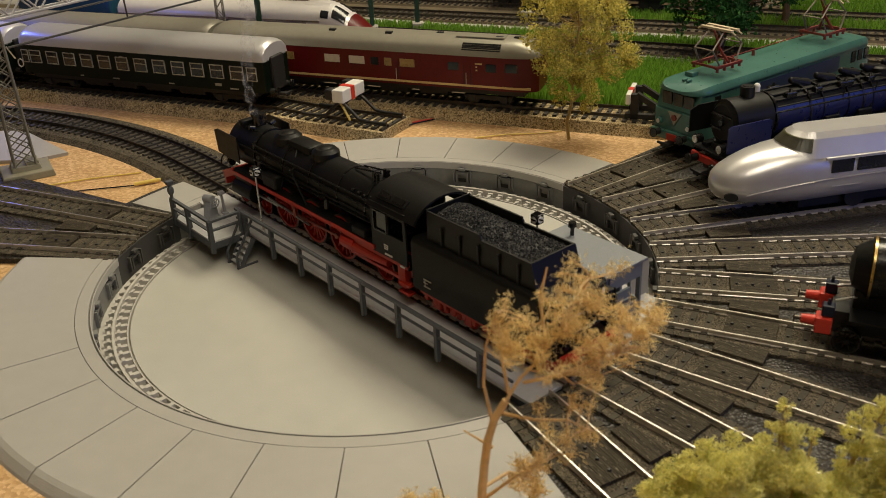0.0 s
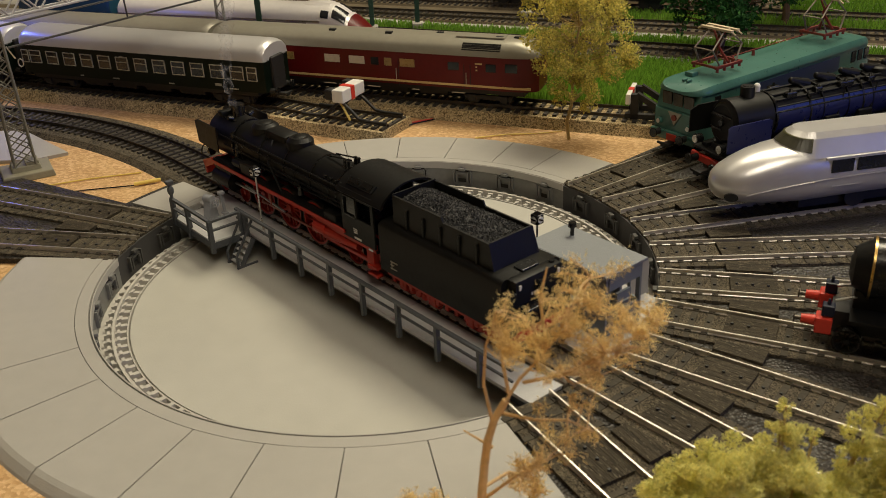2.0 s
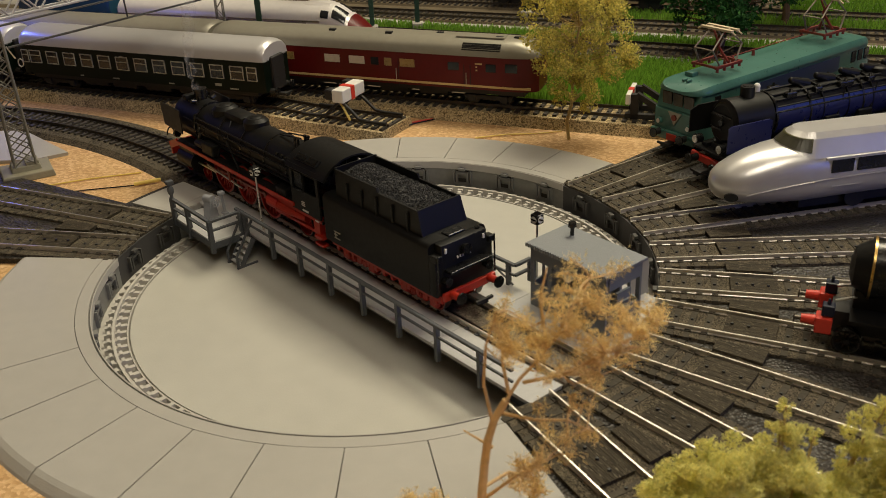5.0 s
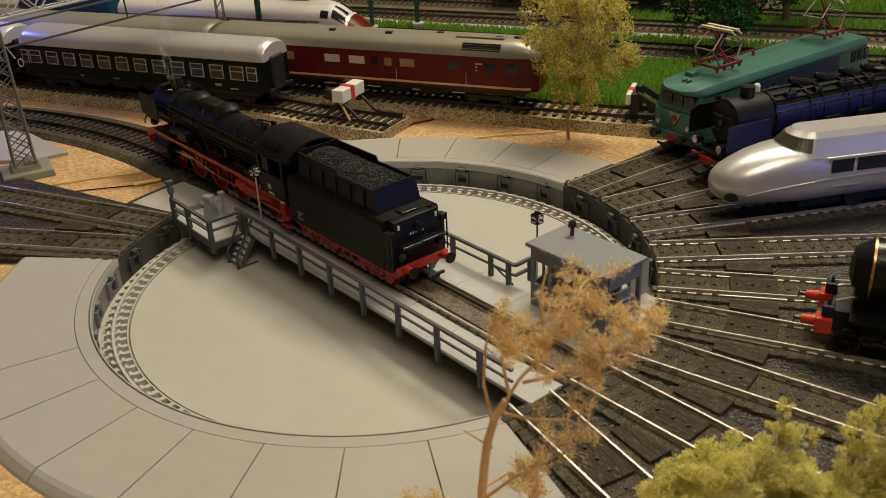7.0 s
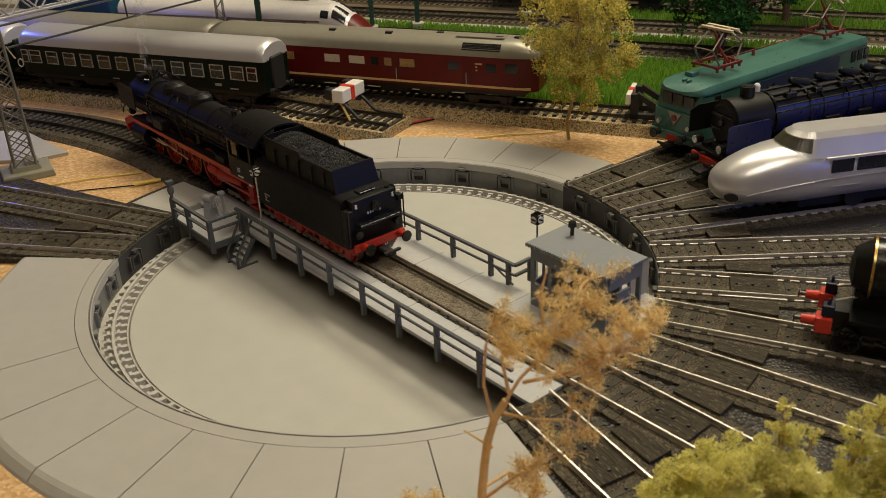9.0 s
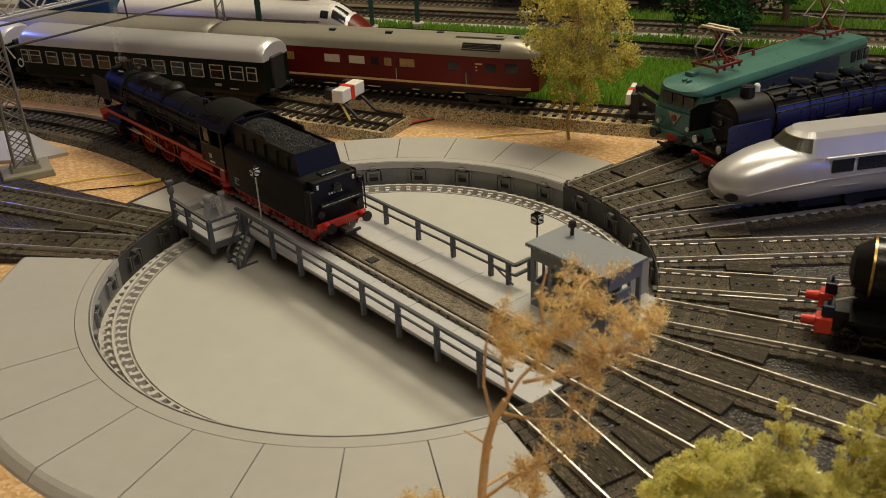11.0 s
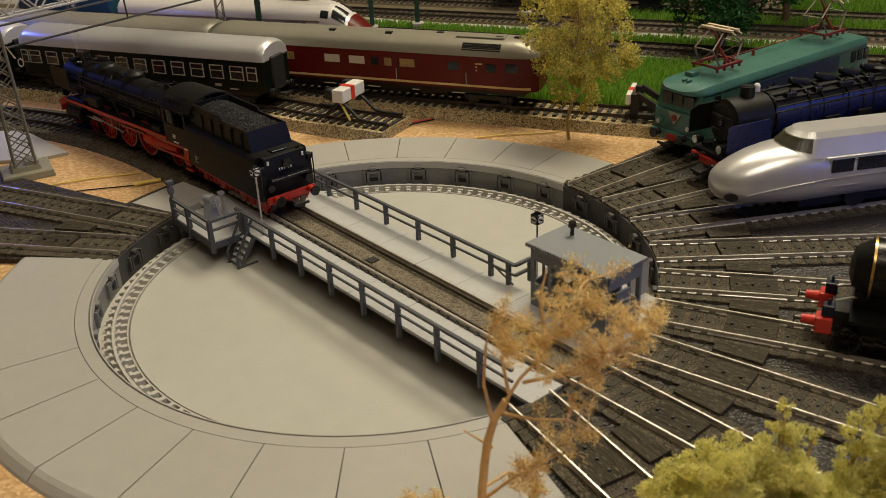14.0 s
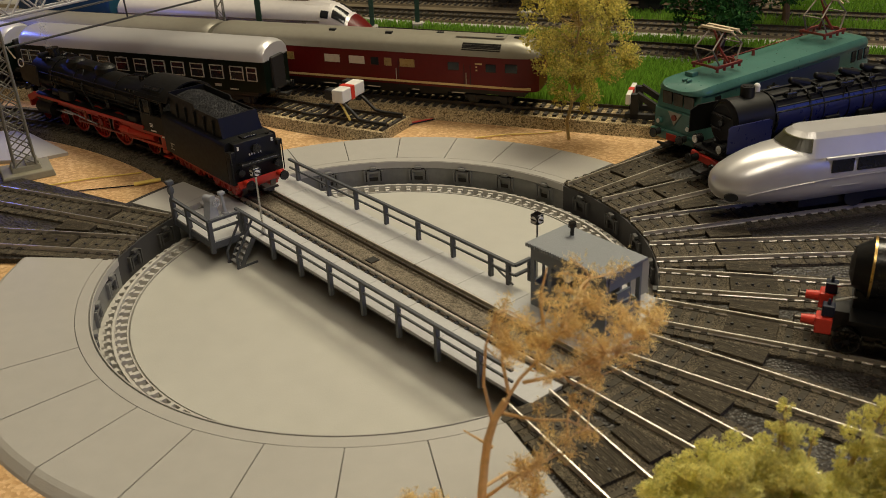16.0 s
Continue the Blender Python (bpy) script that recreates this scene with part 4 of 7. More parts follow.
    for sy in (-1, 1):
        bm = NEW()
        rod(bm, (0.0755, sy * 0.0105, 0.0210), (0.0775, sy * 0.0105, 0.0210), 0.0021, 0.0024, 14)
        part("headlamp", bm, "blackgloss", e, smooth=True)
        bm = NEW()
        arc = [radians(180 * i / 10) for i in range(11)]
        loft(bm, [[(0.0765 + dx, sy * 0.0145 + (0.0022 + dr) * math.cos(a), 0.0215 + (0.0044 + dr) * math.sin(a)) for dx, dr in ((-0.0003, -0.0003), (0.0003, -0.0003), (0.0003, 0.0003), (-0.0003, 0.0003))] for a in arc])
        part("hand_hoop", bm, "blackgloss", e)
    wheels = []
    for sy in (-1, 1):
        for x in (-0.0300, -0.0050, 0.0200):
            wheels.append((wheel(e, x, sy * 0.0100, 0.0115, "red", 16, "darkrail", "driving_wheel"), x, sy * 0.0100, 0.0115))
        for x in (0.0430, 0.0665):
            wheels.append((wheel(e, x, sy * 0.0090, 0.0058, "red", 10, "darkrail", "leading_wheel"), x, sy * 0.0090, 0.0058))
        wheels.append((wheel(e, -0.0610, sy * 0.0090, 0.0072, "red", 10, "darkrail", "trailing_wheel"), -0.0610, sy * 0.0090, 0.0072))
    bars = []
    for sy in (-1, 1):
        bm = NEW()
        box(bm, (-0.0050, sy * 0.0126, 0), (0.0520, 0.0008, 0.0013), bevel=0.0002)
        for x in (-0.030, -0.005, 0.020):
            rod(bm, (x, sy * 0.0121, 0), (x, sy * 0.0132, 0), 0.0014, seg=10)
        bars.append((part("coupling_rod", bm, "redrod", e), sy))
    return e, wheels, bars


M["redrod"] = mat("red_steel_rod", (0.34, 0.10, 0.07), 0.35, 0.5, vary=0.1)


def tender():
    e = thing("tender", Matrix(), "black coal tender with red frame, full of coal", "tender")
    x0, x1 = -0.0335, 0.0440
    bm = NEW()
    prof = [(-0.0160, 0.0100), (0.0160, 0.0100), (0.0160, 0.0312), (0.0154, 0.0324), (0.0140, 0.0333), (-0.0140, 0.0333), (-0.0154, 0.0324), (-0.0160, 0.0312)]
    loft(bm, [[(x, y, z) for y, z in prof] for x in (x0, x1)])
    box(bm, (-0.0356, 0, 0.0216), (0.0048, 0.0250, 0.0232), bevel=0.0003)
    box(bm, (-0.0356, 0, 0.0195), (0.0044, 0.0319, 0.0190), bevel=0.0003)
    part("tank", bm, "black", e, smooth=True)
    # bunker walls in two steps
    hw = 0.0104
    bm = NEW()
    bx0, bx1 = -0.0262, 0.0372
    for sy in (-1, 1):
        vs = [(bx0, 0.0325), (bx1, 0.0325), (bx1, 0.0462), (0.0056, 0.0462), (0.0044, 0.0440), (bx0 + 0.0034, 0.0440)]
        loft(bm, [[(x, sy * (hw + (0.0015 if z > 0.035 else 0.002)), z) for x, z in vs], [(x, sy * (hw + 0.0007), z) for x, z in vs]])
    loft(bm, [[(bx0, -hw - 0.001, 0.0318), (bx0, hw + 0.001, 0.0318), (bx0 + 0.0034, hw + 0.001, 0.0442), (bx0 + 0.0034, -hw - 0.001, 0.0442)],
              [(bx0 + 0.0008, -hw - 0.001, 0.0318), (bx0 + 0.0008, hw + 0.001, 0.0318), (bx0 + 0.0042, hw + 0.001, 0.0442), (bx0 + 0.0042, -hw - 0.001, 0.0442)]])
    box(bm, (bx1, 0, 0.0393), (0.0008, 2 * hw + 0.003, 0.0150))
    part("bunker", bm, "black", e)
    for sy in (-1, 1):
        for x in (-0.0165, -0.0060, 0.0055, 0.0165, 0.0275):
            bm = NEW()
            box(bm, (x, sy * (hw + 0.0022), 0.0368), (0.0012, 0.0010, 0.0108), bevel=0.0003)
            part("stiffener", bm, "black", e)
    # coal heap of many lumps
    random.seed(4)
    bm = NEW()
    n = 40
    grid = [[bm.verts.new((bx0 + 0.003 + (bx1 - bx0 - 0.004) * i / n, -hw - 0.0003 + (2 * hw + 0.0006) * j / 18,
                           0.0424 + 0.0030 * (i / n) * math.sin(math.pi * j / 18) + random.uniform(-0.0005, 0.0005))) for j in range(19)] for i in range(n + 1)]
    for i in range(n):
        for j in range(18):
            bm.faces.new((grid[i][j], grid[i + 1][j], grid[i + 1][j + 1], grid[i][j + 1]))
    heap = part("coal_bed", bm, "coal", e, "heap of black coal")
    verts, faces = [], []
    for k in range(4200):
        i, j = random.uniform(0, n), random.uniform(0, 18)
        c = Vector((bx0 + 0.0035 + (bx1 - bx0 - 0.005) * i / n, -hw + 2 * hw * j / 18, 0.0426 + 0.0030 * (i / n) * math.sin(math.pi * j / 18)))
        r = random.uniform(0.00025, 0.0006)
        base = len(verts)
        for d in ((1, 0, 0), (-1, 0, 0), (0, 1, 0), (0, -1, 0), (0, 0, 1), (0, 0, -1)):
            verts.append(c + Vector(d) * r * random.uniform(0.6, 1.3) + Vector((random.uniform(-r, r), random.uniform(-r, r), random.uniform(-r, r))) * 0.5)
        for f in ((0, 2, 4), (2, 1, 4), (1, 3, 4), (3, 0, 4), (2, 0, 5), (1, 2, 5), (3, 1, 5), (0, 3, 5)):
            faces.append([base + q for q in f])
    me = bpy.data.meshes.new("loose_coal")
    me.from_pydata(verts, [], faces)
    me.materials.append(M["coal"])
    lumps = new("loose_coal", me)
    lumps.parent = e
    tagged(lumps, "small lumps of coal", kind="stuff")
    # rear deck with hatches
    bm = NEW()
    box(bm, (-0.0310, 0.0, 0.0336), (0.0050, 0.0090, 0.0010), bevel=0.0003)
    rod(bm, (-0.0350, -0.0100, 0.0325), (-0.0350, -0.0100, 0.0338), 0.0012, seg=14)
    part("water_hatch", bm, "blackgloss", e)
    for sy in (-1, 1):
        bm = NEW()
        box(bm, (-0.0372, sy * 0.0146, 0.0280), (0.0040, 0.0034, 0.0030), bevel=0.0005)
        part("corner_step", bm, "black", e)
        bm = NEW()
        rod(bm, (-0.0394, sy * 0.0158, 0.0120), (-0.0394, sy * 0.0158, 0.0300), 0.0004, seg=6)
        part("grab_rail", bm, "blackgloss", e)
        bm = NEW()
        rod(bm, (-0.0372, sy * 0.0115, 0.0172), (-0.0410, sy * 0.0115, 0.0172), 0.0018, 0.0021, 14)
        part("tail_lamp", bm, "blackgloss", e, smooth=True)
        bm = NEW()
        box(bm, (-0.0383, sy * 0.0105, 0.0305), (0.0006, 0.0010, 0.0020))
        part("white_marker", bm, "white", e)
    bm = NEW()
    box(bm, (-0.0402, 0, 0.0218), (0.0048, 0.0230, 0.0012), bevel=0.0002)
    rod(bm, (-0.0378, 0, 0.0285), (-0.0400, 0, 0.0285), 0.0022, 0.0025, 14)
    part("rear_shelf", bm, "blackgloss", e)
    bm = NEW()
    for y in (-0.003, -0.0015, 0.001, 0.0025, 0.0040):
        box(bm, (-0.0381, y, 0.0256), (0.0004, 0.0007, 0.0011))
    part("number_bar", bm, "white", e)
    bm = NEW()
    for z, w in ((0.0165, 0.0050), (0.0150, 0.0026), (0.0132, 0.0044)):
        for sy in (-1, 1):
            box(bm, (0.0365 - w / 2, sy * 0.0161, z), (w, 0.0003, 0.0005))
    for sy in (-1, 1):
        box(bm, (0.0355, sy * 0.0161, 0.0148), (0.0004, 0.0003, 0.0030))
    part("lettering_bar", bm, "trim", e)
    # red frame and trucks
    bm = NEW()
    box(bm, (0.0015, 0, 0.0086), (0.0800, 0.0286, 0.0024))
    for x in np.linspace(-0.034, 0.038, 13):
        box(bm, (float(x), 0, 0.0066), (0.0022, 0.0280, 0.0034), bevel=0.0003)
    part("frame", bm, "red", e)
    bm = NEW()
    box(bm, (-0.0405, 0, 0.0108), (0.0018, 0.0290, 0.0038), bevel=0.0004)
    part("buffer_beam", bm, "red", e)
    buffers(e, -0.0418, -1, "red", z=0.0118, y=0.0105)
    wheels = []
    for sy in (-1, 1):
        for x in (-0.0310, -0.0130, 0.0130, 0.0310):
            wheels.append((wheel(e, x, sy * 0.0090, 0.0058, "red", 10, "darkrail"), x, sy * 0.0090, 0.0058))
        for xm in (-0.0220, 0.0220):
            bm = NEW()
            box(bm, (xm, sy * 0.0118, 0.0068), (0.0300, 0.0014, 0.0030), bevel=0.0004)
            for x in (-0.010, 0.010):
                box(bm, (xm + x, sy * 0.0124, 0.0056), (0.0048, 0.0026, 0.0058), bevel=0.0006)
            for x in (-0.004, 0.0, 0.004):
                box(bm, (xm + x, sy * 0.0124, 0.0048), (0.0030, 0.0020, 0.0030), bevel=0.0004)
            part("truck_frame", bm, "red", e)
    return e, wheels


def carriage(name, label, m, length, side, roof, windows, category, w=0.0165, z0=0.0105, z1=0.0335, top=0.0455, nose=0.0, stripe=None, win_z=(0.0205, 0.0290), framed=True):
    """Coach body on two trucks; windows: (x, width, material) on both sides."""
    e = thing(name, m, label, category)
    hl = length / 2
    def prof(k, kz=1.0):
        sides = [(-w * k, z0), (w * k, z0), (w * k, z1 * kz)]
        return sides
    def roofline(k, kz):
        pts = []
        for i in range(11):
            a = math.pi * i / 10
            pts.append((w * k * 1.02 * math.cos(a), z1 + (top - z1) * kz * math.sin(a) ** 0.75))
        return pts
    ends = [(-hl, 0.94, 0.80), (-hl + 0.002, 0.985, 0.93), (-hl + 0.006, 1.0, 1.0)]
    if nose:
        ahead = [(hl - nose, 1.0, 1.0), (hl - nose * 0.6, 0.985, 0.97), (hl - nose * 0.3, 0.92, 0.86), (hl - nose * 0.1, 0.80, 0.62), (hl, 0.62, 0.35)]
    else:
        ahead = [(hl - 0.006, 1.0, 1.0), (hl - 0.002, 0.985, 0.93), (hl, 0.94, 0.80)]
    secs = ends + ahead
    bm = NEW()
    loft(bm, [[(x, y * k, z) for y, z in ((-w, z0), (w, z0), (w, z1), (-w, z1))] for x, k, kz in secs])
    part("body", bm, side, e, smooth=True)
    bm = NEW()
    loft(bm, [[(x, y, z) for y, z in roofline(k, kz) + [(-w * k * 0.9, z1 - 0.0006), (w * k * 0.9, z1 - 0.0006)]] for x, k, kz in secs])
    part("roof", bm, roof, e, smooth=True)
    for sy in (-1, 1):
        for x, ww, mm in windows:
            zc, zh = sum(win_z) / 2, win_z[1] - win_z[0]
            bm = NEW()
            box(bm, (x, sy * (w + 0.0001), zc), (ww, 0.0006, zh), bevel=0.0002)
            g = part("window", bm, mm, e)
            if framed:
                bm = NEW()
                for dx in (-1, 1):
                    box(bm, (x + dx * ww / 2, sy * (w + 0.0004), zc), (0.0006, 0.0006, zh + 0.0006))
                for z in (win_z[0], win_z[1], zc + 0.001):
                    box(bm, (x, sy * (w + 0.0004), z), (ww, 0.0006, 0.0006))
                part("window_frame", bm, "trim", g)
        if stripe:
            bm = NEW()
            box(bm, (-nose * 0.3, sy * (w + 0.0002), stripe[0]), (length - nose * 0.6 - 0.004, 0.0004, stripe[1]))
            part("stripe", bm, stripe[2], e)
    bm = NEW()
    box(bm, (0, 0, z0 - 0.0016), (length * 0.93, w * 1.8, 0.0032))
    for x in (-0.2, -0.06, 0.08, 0.2):
        box(bm, (x * length, 0, z0 - 0.004), (0.022, w * 1.5, 0.006), bevel=0.0008)
    part("underframe", bm, "underframe", e)
    for x in (-hl * 0.72, hl * 0.72):
        bm = NEW()
        for sy in (-1, 1):
            box(bm, (x, sy * 0.0120, 0.0055), (0.034, 0.0016, 0.0034), bevel=0.0004)
            for dx in (-0.0115, 0.0115):
                box(bm, (x + dx, sy * 0.0128, 0.0050), (0.0055, 0.0022, 0.0050), bevel=0.0006)
        part("truck", bm, "underframe", e)
        for dx in (-0.0115, 0.0115):
            for sy in (-1, 1):
                bm = NEW()
                rod(bm, (x + dx, sy * 0.0078, 0.0055), (x + dx, sy * 0.0102, 0.0055), 0.0055, seg=20)
                part("wheel", bm, "underframe", e)
    return e


M["trim"] = mat("pale_window_trim", (0.36, 0.34, 0.27), 0.4, vary=0.05)


def railcar_details(e):
    """Roof grille, cab windows, door lines and exhausts of the railcar."""
    for i in range(6):
        bm = NEW()
        y = -0.0161 + 0.00066 * i
        z = 0.0343 + 0.0107 * math.sin(math.acos(y / -0.01683)) ** 0.75
        box(bm, (0.0865, y, z), (0.0270, 0.00026, 0.0008))
        part("grille_slat", bm, "underframe", e)
    bm = NEW()
    box(bm, (0.0830, -0.003, 0.0448), (0.034, 0.009, 0.0010), bevel=0.0004)
    part("roof_hatch", bm, "greyroof", e)
    for x, y in ((-0.028, -0.006), (0.016, -0.006), (0.052, 0.0), (0.096, -0.004), (0.108, -0.002)):
        bm = NEW()
        box(bm, (x, y, 0.0447), (0.0050, 0.0032, 0.0016), bevel=0.0004)
        part("roof_vent", bm, "underframe", e)
    for sy in (-1, 1):
        bm = NEW()
        box(bm, (0.1075, sy * 0.0158, 0.0275), (0.0085, 0.0016, 0.0062), Matrix.Rotation(0, 4, "Z"), bevel=0.0004)
        part("cab_window", bm, "glass", e)
        for x in (0.0262, 0.0745, 0.0790):
            bm = NEW()
            box(bm, (x, sy * 0.0166, 0.0195), (0.0003, 0.0004, 0.0180))
            part("door_joint", bm, "underframe", e)
        for x in (0.0245, 0.0760):
            bm = NEW()
            box(bm, (x, sy * 0.0168, 0.0190), (0.0004, 0.0006, 0.0080))
            part("door_handle", bm, "trim", e)
        bm = NEW()
        for i in range(3):
            box(bm, (0.0835 + 0.0015 * (i == 0), sy * 0.0167, 0.0295 - 0.0022 * i), (0.0050 if i == 0 else 0.0012, 0.0003, 0.0009))
        part("lettering_bar", bm, "cream", e)
    bm = NEW()
    for y in (-0.0058, 0.0058):
        box(bm, (0.1220, y, 0.0285), (0.0020, 0.0090, 0.0070), bevel=0.0004)
    part("windscreen", bm, "glass", e)


DEG_COACH, DEG_CAR = 156.3, -22.6
wins = [(-0.0995, 0.0075, "glass")] + [(-0.0872 + 0.0165 * i, 0.0104, "glass") for i in range(12)] + [(0.1045, 0.0060, "glass")]
carriage("passenger_coach", "dark green passenger coach with silver roof and pale window frames", Matrix.Translation((-0.1780, 0.2841, 0.0065)) @ rz(DEG_COACH),
         0.2180, "greencoach", "silverroof", wins, "coach", z0=0.0113, z1=0.0330, win_z=(0.0198, 0.0290))
carriage("passenger_coach", "dark green passenger coach with silver roof lit blue at its end", Matrix.Translation((-0.1780, 0.2841, 0.0065)) @ rz(DEG_COACH) @ Matrix.Translation((0.229, 0.012, 0)) @ rz(4),
         0.2180, "greencoach", "silverroof", wins, "coach", z0=0.0113, z1=0.0330, win_z=(0.0198, 0.0290))
for coach in [o for o in scene.objects if o.name.startswith("passenger_coach")]:
    for sx in (-1, 1):
        bm = NEW()
        box(bm, (sx * 0.1095, 0, 0.0225), (0.0035, 0.0150, 0.0240), bevel=0.0008)
        part("gangway", bm, "underframe", coach, "black rubber gangway")
        buffers(coach, sx * 0.1085, sx, "underframe", z=0.0115)
    for x, z, w in ((-0.0705, 0.0150, 0.0052), (-0.0835, 0.0128, 0.0070), (-0.030, 0.0128, 0.0045), (0.020, 0.0128, 0.0060), (0.052, 0.0128, 0.0030), (0.012, 0.0290, 0.0030)):
        bm = NEW()
        box(bm, (x, 0.0167, z), (w, 0.0003, 0.0018 if z > 0.014 else 0.0008))
        part("lettering_bar", bm, "trim", coach)
RC = Matrix.Translation((-0.0110, 0.2580, 0.0065)) @ rz(DEG_CAR)
car_wins = [(x, w, m) for x, w, m in ((-0.061, 0.0110, "amber"), (-0.0248, 0.0120, "litglass"), (-0.0055, 0.0120, "litglass"), (0.0085, 0.0060, "glass"), (0.0185, 0.0055, "amber"), (0.0330, 0.0110, "amber"), (0.0670, 0.0080, "glass"), (0.0935, 0.0070, "glass"))]
M["greyband"] = mat("grey_brown_band", (0.16, 0.14, 0.13), 0.4, vary=0.1, size=0.01)
M["amber"] = mat("amber_lit_window", (0.30, 0.19, 0.06), 0.3, vary=0.2)
RAILCAR = carriage("diesel_railcar", "crimson diesel railcar with grey roof and cream line", RC, 0.250, "crimson", "greyroof", car_wins, "railcar", nose=0.026, stripe=(0.0142, 0.0014, "cream"), framed=False, top=0.0450, z0=0.0118, z1=0.0343, win_z=(0.0243, 0.0297))
carriage("railcar_trailer", "crimson railcar trailer with grey roof coupled to the railcar", RC @ Matrix.Translation((-0.252, 0, 0)), 0.246, "crimson", "greyroof", [(-0.1 + 0.02 * i, 0.0115, "glass") for i in range(11)], "railcar", stripe=(0.0142, 0.0014, "cream"), framed=False, top=0.0450, z0=0.0118, z1=0.0343, win_z=(0.0243, 0.0297))

railcar_details(RAILCAR)
for sy in (-1, 1):
    bm = NEW()
    box(bm, (0.1120, sy * 0.0160, 0.0142), (0.0140, 0.0016, 0.0014), Matrix.Translation((0.112, 0, 0)) @ rz(-6 * sy) @ Matrix.Translation((-0.112, 0, 0)))
    part("stripe", bm, "cream", RAILCAR)


# ---- tracks at the back ----
def straight(a, deg, s0, s1, z, n=9):
    d = Vector((math.cos(radians(deg)), math.sin(radians(deg)), 0))
    return [tuple(Vector((a[0], a[1], z)) + d * (s0 + (s1 - s0) * i / (n - 1))) for i in range(n)]


SIDING = straight((-0.1755, 0.2830), DEG_COACH, 0.45, -0.105, 0.0065) + [(-0.0500, 0.2215, 0.0065), (-0.0268, 0.2085, 0.0065), (-0.0050, 0.1965, 0.0065), (0.0045, 0.1910, 0.0065)]
track("siding", SIDING, "siding on cork ballast bed ending at a buffer stop", True, "cork", 0.0071, 0.0215, "darkrail")
track("main_track", straight((-0.0110, 0.2580), DEG_CAR, -0.52, 0.28, 0.0065), "track on cork ballast bed behind the turntable", True, "cork", 0.0071, 0.0215, "darkrail")


